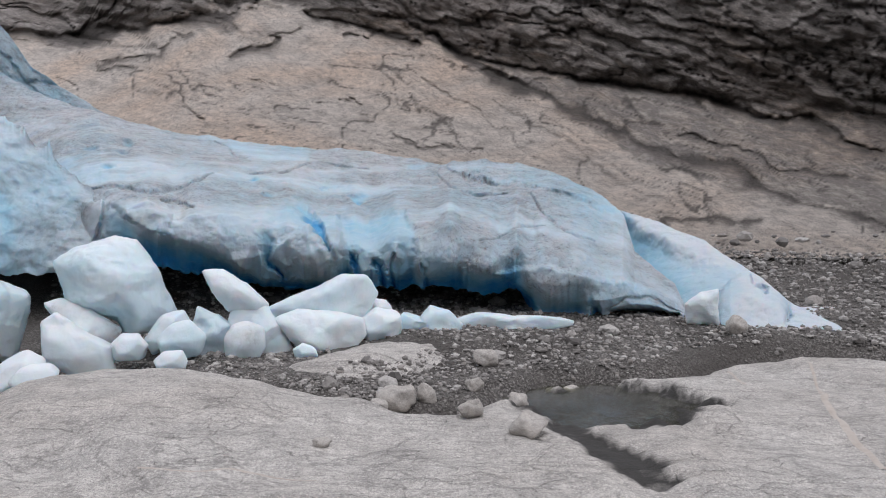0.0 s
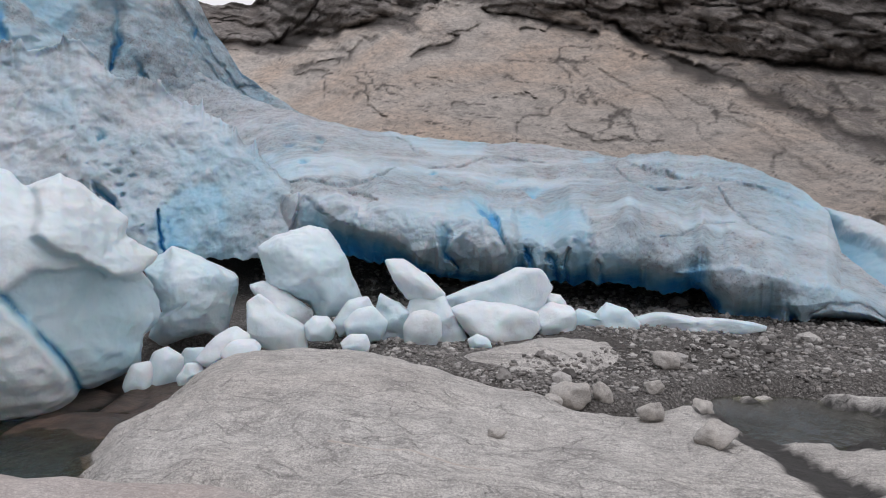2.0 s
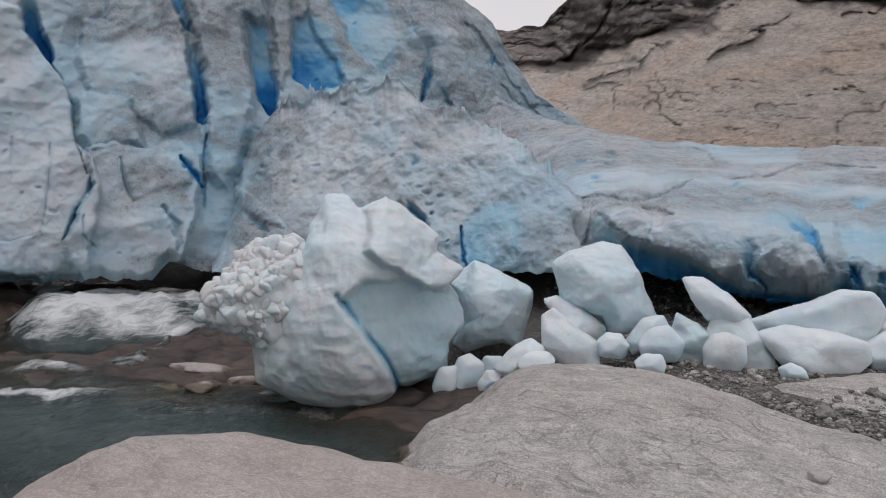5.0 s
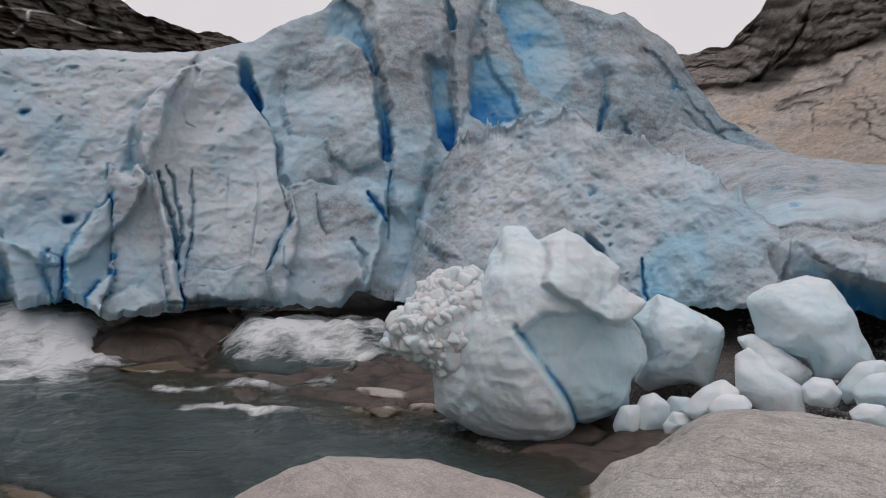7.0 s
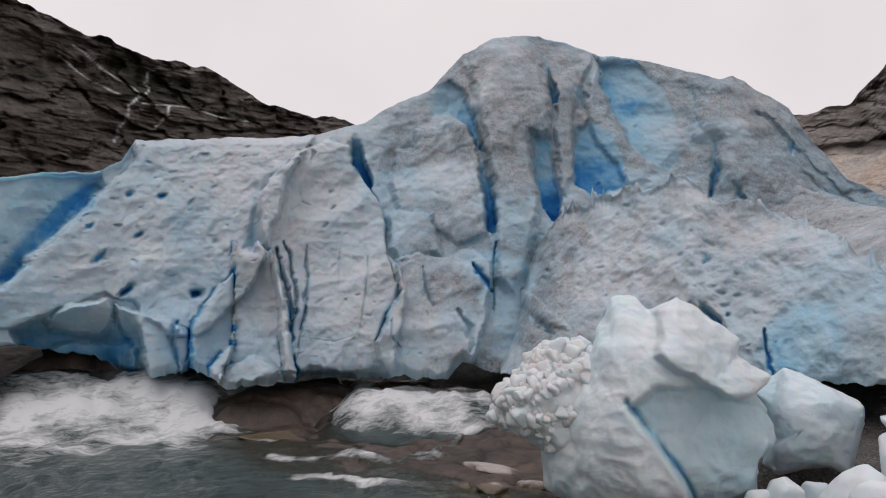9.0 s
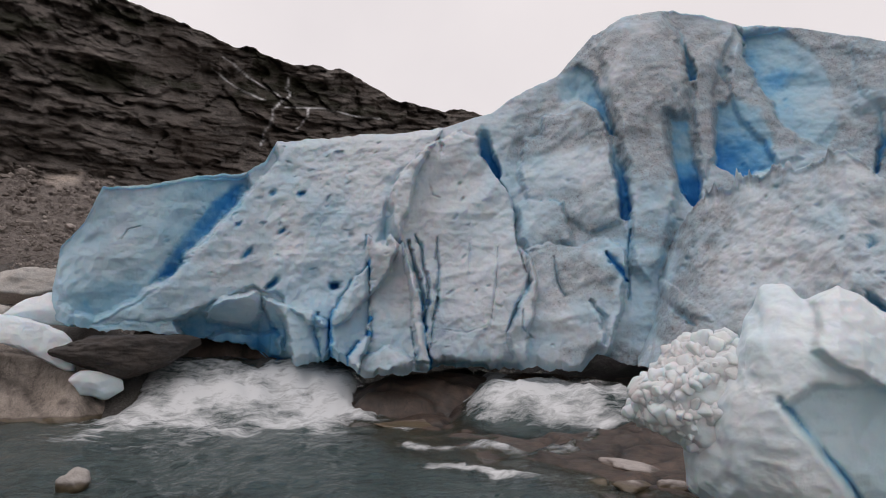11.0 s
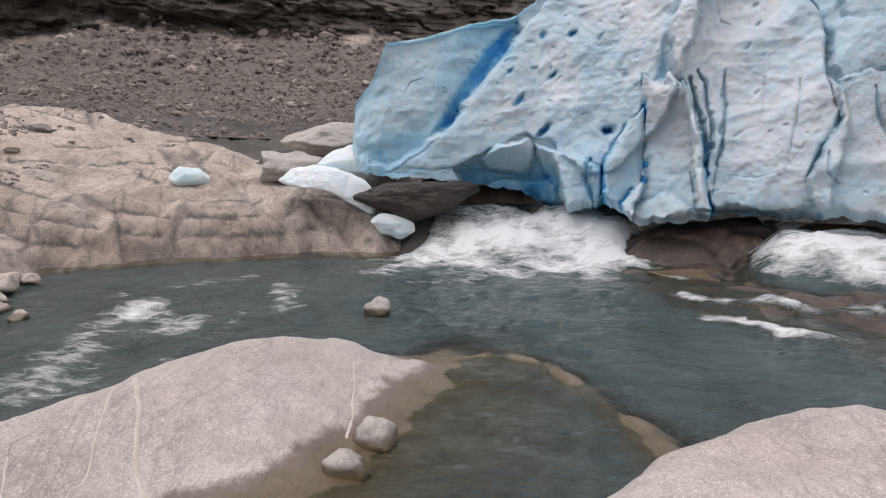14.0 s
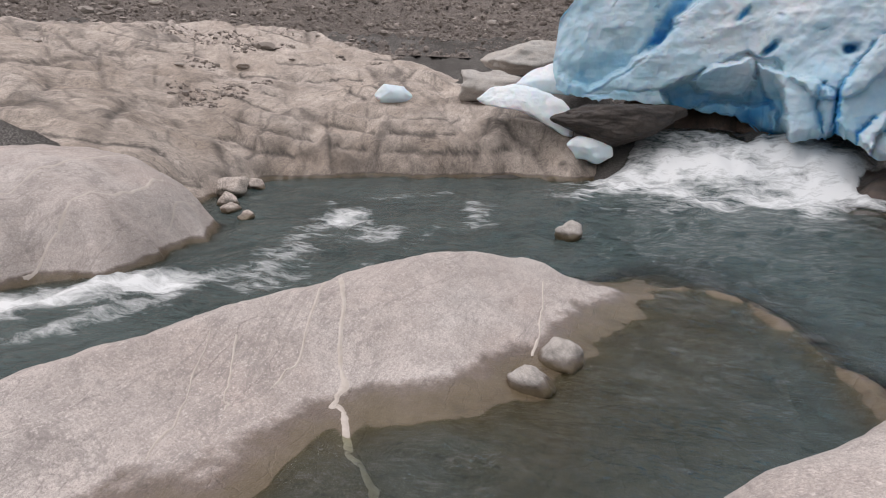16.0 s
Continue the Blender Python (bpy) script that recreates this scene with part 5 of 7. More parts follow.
tongue.plate([(26.3, 1.6), (23.5, 2.1), (21.9, 0.8), (21.7, -1.1), (23.9, -0), (25.3, 0.8)], 0.25, 0.2)
# scalloped front of the lip
tongue.plate([(14, -1.8), (12.8, -1), (11.2, -0.3), (9.9, -1.9), (9.5, -2.9), (10.3, -3.9), (11.3, -5), (12.4, -4.7), (13.3, -3.7), (13.9, -2.7)], 0.35, 0.35, clean=-0.1, rim=0)
tongue.hollow([(15.5, -0.6), (14.2, -0.2), (13.7, -1.4), (14.1, -2.8), (13.3, -4.3), (14.7, -3.4)], 0.55, (-0.5, -0.5), 0.14, 0.6)
tongue.hollow([(12.9, 1.6), (11.9, 2), (10.8, 1), (10, -0.3), (9.6, -2.2), (10.6, -0.9), (11.2, -0)], 0.45, (-0.6, -1), 0.13, 0.5, 0.5)
tongue.plate([(10.8, 1), (8.7, 0.9), (8.5, -1.9), (8.7, -3.4), (9.2, -2.8), (9.7, -1.6), (10.9, -0.1)], 0.25, 0.25, rim=0)
tongue.hollow([(8.4, 0.7), (6.4, 0.2), (4.5, 0.8), (3.2, 1), (2.3, -0.5), (2.1, -2.5), (3, -4), (4, -2), (5, -2.9), (5.9, -2.4), (6.8, -3.4), (8.4, -3.4)], 0.22, (-0.4, 0.8), 0.30, 0.30, 0.35)
tongue.crack([(7.69, -2.31), (7.32, -3.36), (6.76, -4.54)], 0.25, 0.5, 0.5)
tongue.crack([(5.81, -2.8), (5.19, -3.84), (4.87, -5.36)], 0.28, 0.5, 0.5)
tongue.crack([(4.24, -2.42), (4.48, -3.85), (4.1, -5.04)], 0.2, 0.4, 0.3)
tongue.crack([(1.86, -3.38), (1.39, -4.81), (0.91, -5.52)], 0.25, 0.3, 0.3)
tongue.hollow([(-4.6, -5.4), (-6.5, -4.9), (-7.5, -6), (-7.6, -7.6), (-5.3, -6.9)], 0.8, (0, -1), 0.15, 0.35)
tongue.plate([(-4.5, -3.9), (-7.9, -3.4), (-13, -4.2), (-19.2, -5.9), (-19.4, -7.2), (-13.7, -6.9), (-12.3, -8.9), (-7.7, -9), (-7, -5.7)], 0.25, 0.3, clean=0.05)
tongue.hollow([(-11.9, -5.9), (-12.8, -5.6), (-13.2, -6.8), (-13.6, -8.8), (-12.6, -8.9)], 0.8, (-0.3, -1), 0.12, 0.5, 0.4)
tongue.hollow([(-14, -7.1), (-16.1, -6.2), (-19.2, -6.9), (-18.8, -8.6), (-14.4, -8.8)], 1.8, (0, -1), 0.12, 0.1, 0.7)
tongue.crack([(-13.8, -6.8), (-15.2, -6), (-17, -5.9), (-19.4, -6.9)], 0.12, 0.1, 0.0, 1.0)
# hollows, steps and dirt seams on the back
tongue.crack([(27.8, 2.3), (25.9, 2.7), (23.5, 2.4), (20.7, 2.9), (18.6, 3.8)], 0.14, 0.35, 0.0, 1.0)
tongue.crack([(22.52, 1.89), (20.05, 1.43)], 0.16, 0.3, 0.0, 1.0)
tongue.crack([(18.5, 6.59), (17.44, 6.18), (16.8, 5.17)], 0.10, 0.3, 0.1, 0.5)
tongue.crack([(15.9, 4.1), (13.3, 4.2), (10.5, 5.1), (6.3, 4.6)], 0.08, 0.25, 0.0, 0.5)
tongue.crack([(0.2, 5.1), (0.5, 4.2), (-1, 3.2), (-3.1, 2.5), (-5.5, 2.6)], 0.12, 0.3, 0.0, 0.6)
tongue.crack([(-3.1, -1.5), (-4.8, -1.2), (-6.2, -0.3), (-8.6, -0.1)], 0.10, 0.2, 0.0, 0.6)
tongue.crack([(-7.4, 2.5), (-8.3, 1.1), (-10.2, -0.6), (-12.5, -1.4)], 0.10, 0.2, 0.0, 0.3)
tongue.crack([(-8.1, -0.99), (-9.04, -2.16), (-10.67, -3.32)], 0.5, 0.1, 0.0, 0.9)
tongue.crack([(-1.71, 4.22), (-2.66, 3.51), (-4.56, 3.5)], 0.4, 0.3, 0.0, 0.8)
tongue.hollow([(8, 2.5), (6.8, 2.9), (6.1, 2.3), (7.1, 1.9)], 0.35, (0, -1), 0.2, 0.5)
tongue.hollow([(10.5, 3.5), (8.7, 3.6), (8.4, 3.1), (10.1, 3)], 0.3, (0, -1), 0.2, 0.25)
tongue.hollow([(3.3, 5.2), (1.1, 5.3), (0.9, 4.8), (3, 4.7)], 0.3, (0, -1), 0.2, 0.3)
tongue.plate([(-0.1, 4.7), (-1.2, 5.9), (-4.5, 6.1), (-8.3, 5.1), (-12.4, 3.7), (-15.2, 1.2), (-14.1, 0.9), (-10.6, 2.5), (-6.9, 3.3), (-3.6, 3.8)], 0.25, 0.2, clean=0.12, grit=-0.6)
tongue.plate([(21.8, 7.5), (17.6, 7.4), (15.9, 6.5), (10.5, 6.9), (11.4, 4.6), (15.9, 5.2), (17.6, 6.3)], 0.15, 0.2, clean=0.08, grit=-0.4)
for spot in ([(26.2, 4.3), (24.9, 6.3), (25.2, 5.6), (27.3, 5.8), (14.6, 2.5), (15.5, 3.6)]):
    tongue.pit(*spot, 0.22, 0.3, 0, 2.2, 1.2)
part("ice_tongue", tongue.mesh("ice_tongue", glacier_ice), glacier, "long grey low ice tongue overhanging a dark hollow")

# the smooth outermost lobe, blue on its flank
lobe = IceFace([
    (-31.2, -8.0, 13.4, -7.9, 13.5), (-30.2, -7.9, 13.2, -7.2, 13.6), (-28.5, -8.0, 13.0, -6.5, 14.0), (-27, -8.2, 12.9, -5.7, 14.6), (-25.3, -8.2, 12.9, -4.1, 15.4), (-23, -8.1, 13.0, -2.6, 16.4), (-21.2, -8.0, 13.4, -1.3, 17.2), (-19, -7.8, 14.2, -0.4, 17.8), (-16.9, -7.4, 15.2, 0.6, 18.4), (-14.5, -6.5, 16.5, 1.2, 19), (-12, -6, 17, 1.6, 19.5)],
    0.07, 110, 71, lean=1.5, lumps=0.15, base_clean=0.08, grit_top=0.10, grit_and_shade=0.05, crest_rag=0.08, under=2, cap=3, foot_rag=0.06, cups=0.35)
lobe.hollow([(-14.7, 0.7), (-17.4, -1.2), (-20.4, -2.3), (-22.9, -3.1), (-24.5, -4.4), (-21.3, -6.3), (-19.2, -6.3), (-15.2, -2.3)], 0.7, (1, -0.3), 0.5, 0.62, 0.25)
lobe.plate([(-22.1, -5.3), (-23.3, -4.5), (-24.3, -4.2), (-24.6, -5.2), (-25.5, -5.8), (-26.1, -4.5), (-26.9, -5.1), (-26.8, -6.8), (-27.1, -8.5), (-22.1, -8.8)], 0.5, 0.14, rim=0.25)
lobe.hollow([(-24.4, -5), (-25.3, -4.7), (-26.1, -4.8), (-25.7, -5.8), (-24.8, -5.8)], 0.3, (0, 1), 0.15, 0.3)
lobe.plate([(-19.7, -6.3), (-20.8, -5.6), (-22.1, -5.3), (-22.1, -8.8), (-19.8, -9)], 0.3, 0.12)
lobe.crack([(-26.77, -5.79), (-26.88, -7.68)], 0.2, 0.3, 0.15)
part("ice_lobe", lobe.mesh("ice_lobe", glacier_ice), glacier, "smooth blue-flanked end lobe of the ice")


# ---- fallen ice blocks ----
# centre, half depth, turn, outlines (across, up) of the lumps that make it up
BLOCKS = {
    'huge': ((-7.6, 7.4, 1.47), 1.35, 45, [[(-1.7, -0.72), (-1.67, -1.24), (-1.25, -1.39), (-0.77, -1.55), (-0.38, -1.69), (-0.08, -1.72), (0.3, -1.58), (0.55, -1.34), (0.96, -1.27), (1.36, -1.1), (1.41, -0.67), (1.61, -0.41), (1.61, -0.16), (1.51, 0.08), (1.33, 0.33), (1.53, 0.48), (1.56, 0.59), (1.29, 0.71), (1.11, 0.83), (1.17, 1.09), (0.79, 1.34), (0.54, 1.55), (0.33, 1.66), (0.08, 1.55), (-0.09, 1.52), (-0.24, 1.73), (-0.48, 1.73), (-0.62, 1.68), (-0.7, 1.41), (-0.83, 1.24), (-0.87, 0.89), (-1.0, 0.58), (-1.44, 0.08), (-1.57, -0.27)]]),
    'heap': ((-8.55, 6.16, 1.64), 0.75, 53, [[(-0.95, -0.21), (-0.82, 0.05), (-0.81, 0.22), (-0.61, 0.48), (-0.35, 0.75), (-0.14, 0.86), (0.3, 0.87), (0.65, 0.67), (0.95, 0.38), (0.91, -0.06), (0.66, -0.4), (0.4, -0.75), (0.01, -0.86), (-0.2, -0.76), (-0.38, -0.59), (-0.69, -0.49), (-0.89, -0.34)]]),
    'b2': ((-6.82, 9.83, 1.27), 0.8, 34, [[(-0.78, 0.43), (-0.64, 0.58), (-0.33, 0.82), (-0.02, 0.69), (0.45, 0.48), (0.7, 0.31), (0.74, 0.04), (0.57, -0.42), (0.52, -0.74), (0.23, -0.67), (-0.12, -0.74), (-0.47, -0.86), (-0.74, -0.74), (-0.65, -0.41), (-0.47, -0.3)]]),
    'b3': ((-4.85, 10.12, 1.66), 0.8, 25, [[(-0.72, -0.15), (-0.02, -0.56), (0.08, -0.79), (0.72, -0.61), (0.85, -0.46), (0.53, 0.33), (0.25, 0.74), (-0.03, 0.8), (-0.54, 0.64), (-0.86, 0.44)]]),
    'anvil': ((-2.82, 10.37, 0.94), 0.42, 15, [[(-0.51, -0.06), (-0.45, -0.43), (0.47, -0.47), (0.53, -0.33), (0.35, 0.08), (0.1, 0.44), (-0.36, 0.43)]]),
    'cap': ((-3.15, 10.33, 1.6), 0.4, 17, [[(-0.36, 0.01), (-0.12, -0.32), (0.34, -0.33), (0.47, -0.23), (0.18, 0.13), (-0.19, 0.32), (-0.46, 0.3)]]),
    'long': ((-2.01, 11.12, 1.37), 0.55, 10, [[(-0.61, -0.38), (0.62, -0.39), (0.76, -0.14), (0.89, 0.09), (0.67, 0.38), (0.3, 0.38), (-0.07, 0.18), (-0.43, 0.07), (-0.88, -0.15)]]),
    'egg': ((-1.93, 10.52, 0.94), 0.5, 10, [[(-0.3, -0.19), (0.09, -0.34), (0.48, -0.29), (0.66, -0.06), (0.64, 0.17), (0.31, 0.26), (-0.3, 0.34), (-0.64, 0.2)]]),
    'c': ((-1.09, 11.55, 1.11), 0.3, 5, [[(-0.25, -0.23), (0.26, -0.27), (0.28, 0.0), (0.13, 0.23), (-0.11, 0.27), (-0.28, 0.01)]]),
    'd': ((-1.01, 11.05, 0.94), 0.3, 5, [[(-0.23, -0.23), (0.23, -0.2), (0.29, -0.04), (0.23, 0.2), (-0.09, 0.25), (-0.29, 0.11)]]),
    'e': ((-0.27, 11.5, 0.96), 0.35, 1, [[(-0.49, -0.24), (0.5, -0.24), (0.54, -0.03), (0.33, 0.16), (0.04, 0.24), (-0.1, 0.05), (-0.34, 0.14), (-0.54, 0.02)]]),
    'plank': ((1.21, 11.84, 0.87), 0.35, -6, [[(-0.96, -0.15), (-0.06, -0.18), (1.01, -0.03), (1.03, 0.1), (0.53, 0.14), (-0.06, 0.17), (-0.56, 0.18), (-1.06, 0.02)]]),
    'f': ((-3.49, 10.12, 0.99), 0.28, 19, [[(-0.18, -0.32), (0.18, -0.36), (0.25, 0.11), (0.11, 0.24), (-0.15, 0.36), (-0.24, 0.09)]]),
    'g': ((-3.65, 9.42, 1.01), 0.26, 21, [[(-0.19, -0.18), (0.21, -0.18), (0.27, 0.02), (0.11, 0.19), (-0.08, 0.16), (-0.26, -0.0)]]),
    'h': ((-4.29, 9.25, 0.94), 0.25, 25, [[(-0.2, -0.16), (0.17, -0.19), (0.23, 0.0), (0.11, 0.17), (-0.1, 0.18), (-0.22, 0.04)]]),
    'i': ((-3.61, 8.9, 0.79), 0.16, 22, [[(-0.1, -0.11), (0.12, -0.11), (0.17, 0.01), (0.13, 0.11), (-0.07, 0.1), (-0.17, 0.02)]]),
    'j': ((-4.92, 9.05, 1.01), 0.42, 29, [[(-0.37, -0.13), (-0.04, -0.42), (0.41, -0.43), (0.41, -0.06), (0.11, 0.14), (-0.22, 0.42), (-0.38, 0.29)]]),
    'k': ((-5.14, 9.61, 1.19), 0.4, 28, [[(-0.24, -0.03), (0.11, -0.36), (0.46, -0.28), (0.48, -0.08), (0.12, 0.23), (-0.23, 0.37), (-0.44, 0.3)]]),
    'l': ((-4.02, 9.81, 1.05), 0.28, 22, [[(-0.15, -0.27), (0.12, -0.11), (0.25, 0.09), (0.19, 0.26), (-0.03, 0.19), (-0.24, -0.08)]]),
    'm': ((-5.33, 8.34, 0.73), 0.28, 33, [[(-0.13, -0.25), (0.29, -0.06), (0.32, 0.15), (0.14, 0.26), (-0.07, 0.12), (-0.3, -0.12)]]),
    'n': ((-4.97, 8.21, 0.73), 0.24, 31, [[(-0.16, -0.14), (0.17, -0.08), (0.23, 0.05), (0.14, 0.14), (-0.07, 0.12), (-0.22, -0.04)]]),
    'o': ((-2.03, 9.89, 0.75), 0.14, 12, [[(-0.11, -0.1), (0.15, -0.08), (0.11, 0.05), (-0.03, 0.11), (-0.15, 0.03)]]),
    'p': ((-2.88, 9.79, 0.93), 0.2, 16, [[(-0.22, -0.24), (0.14, -0.26), (0.26, -0.04), (0.23, 0.17), (0.06, 0.24), (-0.14, 0.2), (-0.25, 0.03)]]),
    'q': ((4.57, 11.95, 1.16), 0.3, -21, [[(-0.25, -0.31), (0.28, -0.28), (0.26, 0.31), (-0.02, 0.25), (-0.28, 0.04)]]),
    'r': ((-6.15, 8.19, 0.43), 0.2, 36, [[(-0.17, -0.26), (0.17, -0.25), (0.18, 0.15), (0.04, 0.27), (-0.13, 0.2), (-0.19, -0.05)]]),
    's': ((-6.18, 8.91, 0.42), 0.22, 34, [[(-0.18, -0.17), (0.18, -0.17), (0.22, 0.04), (0.13, 0.16), (-0.14, 0.16), (-0.23, -0.0)]]),
    't': ((-5.68, 8.87, 0.62), 0.26, 32, [[(-0.22, -0.27), (0.13, -0.1), (0.28, 0.16), (0.18, 0.27), (-0.09, 0.16), (-0.28, -0.06)]]),
    'u': ((-5.67, 8.16, 0.4), 0.17, 34, [[(-0.17, -0.16), (0.16, -0.15), (0.2, 0.03), (0.12, 0.16), (-0.09, 0.16), (-0.21, -0.01)]]),
    'v': ((-6.35, 7.91, 0.33), 0.17, 38, [[(-0.14, -0.19), (0.11, -0.2), (0.17, -0.02), (0.11, 0.2), (-0.09, 0.16), (-0.18, -0.09)]]),
    'w': ((-5.42, 8.91, 0.54), 0.2, 31, [[(-0.2, -0.17), (0.02, -0.13), (0.24, 0.05), (0.21, 0.15), (-0.02, 0.18), (-0.24, -0.0)]]),
    'L1': ((-20.08, -5.28, 1.88), 0.7, 105, [[(-1.47, 0.3), (-1.05, 0.64), (-0.39, 0.76), (0.28, 0.63), (1.12, 0.32), (1.5, -0.18), (1.43, -0.77), (1.13, -0.74), (0.45, -0.3), (-0.39, 0.05), (-1.2, 0.1)]]),
    'L2': ((-20.8, -4.91, 2.71), 0.5, 104, [[(-0.81, -0.14), (-0.43, 0.24), (0.25, 0.44), (0.68, 0.24), (0.81, -0.44), (-0.26, -0.31)]]),
    'L3': ((-19.9, -3.35, 0.82), 0.4, 100, [[(-0.59, 0.14), (-0.31, 0.34), (0.18, 0.31), (0.56, 0.1), (0.59, -0.11), (0.19, -0.35), (-0.31, -0.24)]]),
    'L4': ((-19.07, -8.96, 2.35), 0.35, 116, [[(-0.32, -0.29), (0.43, -0.29), (0.52, -0.04), (0.27, 0.23), (-0.23, 0.28), (-0.52, -0.05)]]),
}


def hull(points):
    """Convex outline, anticlockwise."""
    pts = sorted(set(points))
    halves = []
    for seq in (pts, pts[::-1]):
        h = []
        for p in seq:
            while len(h) > 1 and (h[-1][0] - h[-2][0]) * (p[1] - h[-2][1]) - (h[-1][1] - h[-2][1]) * (p[0] - h[-2][0]) <= 0:
                h.pop()
            h.append(p)
        halves.append(h[:-1])
    return halves[0] + halves[1]


def lump_planes(rng, outline, deep, centre):
    """Planes (normal, offset from the centre) of a faceted lump whose front outline is the given polygon."""
    pts = np.array(hull(outline), float) - centre
    rows = []
    for (ax, az_), (bx, bz) in zip(pts, np.roll(pts, -1, 0)):
        n = np.array([bz - az_, ax - bx])
        size = np.hypot(*n)
        if size < 1e-3:
            continue
        n = n / size
        h = n @ np.array([ax, az_])
        for tilt in (rng.uniform(-0.2, 0.4), -rng.uniform(0.2, 0.6)):
            rows.append((n[0], -tilt, n[1], h + 0.03 * (tilt < 0)))
        if size > 0.55 * deep:
            k = rng.uniform(0.5, 0.9)
            rows.append((n[0] * k, -1.0, n[1] * k, k * h + deep * rng.uniform(0.25, 0.5)))
    for _ in range(2):
        rows.append((rng.uniform(-0.4, 0.4), -1.0, rng.uniform(-0.35, 0.5), deep * rng.uniform(0.8, 1.0) + 0.1 * pts.mean()))
    rows.append((0, 1, 0, deep * 0.9))
    e = np.array(rows)
    ln = np.linalg.norm(e[:, :3], axis=1)
    return e[:, :3] / ln[:, None], e[:, 3] / ln


def block_mesh(rng, outlines, deep, level, sharp):
    """Union of the lumps, seen from the middle of the first: one closed skin."""
    first = np.array(outlines[0], float)
    centre = (first.max(0) + first.min(0)) / 2
    half = np.maximum((first.max(0) - first.min(0)) / 2, 0.03)
    v, f = ico(level)
    d = v * np.array([half[0], deep, half[1]])
    d = d / np.linalg.norm(d, axis=1)[:, None]
    reach = []
    for n, outline in enumerate(outlines):
        N, h = lump_planes(rng, outline, deep * (1 if n == 0 else 0.8), centre)
        c = d @ N.T
        if n == 0:
            q = np.maximum(c, 1e-6) / np.maximum(h, 0.02)
            reach.append(1 / np.sum(q ** sharp, axis=1) ** (1 / sharp))
        else:
            leave = np.min(np.where(c > 1e-4, h / np.where(c > 1e-4, c, 1), 99), axis=1)
            enter = np.max(np.where(c < -1e-4, h / np.where(c < -1e-4, c, -1), 0), axis=1)
            reach.append(np.where(leave > enter, np.maximum(leave, 0), 0))
    r = np.max(reach, axis=0)
    # soften the seams a little
    near = np.concatenate([f[:, [0, 1]], f[:, [1, 2]], f[:, [2, 0]]])
    for _ in range(1):
        total, count = np.zeros_like(r), np.zeros_like(r)
        for a, b in ((0, 1), (1, 0)):
            np.add.at(total, near[:, a], r[near[:, b]])
            np.add.at(count, near[:, a], 1)
        r = 0.6 * r + 0.4 * total / count
    return d * r[:, None] + np.array([centre[0], 0, centre[1]]), f, d


def carved_block(outline, deep, facets, level, boxy=3.2, power=16):
    """A solid whose middle section is the outline; its front is cut by facets (depth, slope across, slope up)."""
    P = np.array(outline, float)
    ang = np.linspace(-np.pi, np.pi, 1441)
    ca, sa = np.cos(ang), np.sin(ang)
    B = np.full(ang.shape, 0.02)
    for (ax, ay), (bx, by) in zip(P, np.roll(P, -1, 0)):
        ex, ey = bx - ax, by - ay
        den = ca * ey - sa * ex
        den = np.where(np.abs(den) < 1e-9, 1e-9, den)
        t, u = (ax * ey - ay * ex) / den, (ax * sa - ay * ca) / den
        B = np.where((t > 0) & (u >= -1e-6) & (u <= 1 + 1e-6), np.maximum(B, t), B)
    for _ in range(6):
        B = (np.roll(B, 2) + 2 * B + np.roll(B, -2)) / 4
    v, f = ico(level)
    th, s = np.arctan2(v[:, 2], v[:, 0]), np.hypot(v[:, 0], v[:, 2])
    rho = s ** 0.9
    r = rho * np.interp(th, ang, B)
    x, z = r * np.cos(th), r * np.sin(th)
    D = sum(np.maximum(c + a * x + b * z, 0.12) ** -power for c, a, b in facets) ** (-1 / power)
    edge = (1 - np.minimum(rho, 1) ** boxy) ** (1 / boxy)
    y = np.where(v[:, 1] < 0, -D * edge, 0.85 * deep * edge)
    n = np.stack([v[:, 0], v[:, 1], v[:, 2]], -1)
    return np.stack([x, y, z], -1), f, n


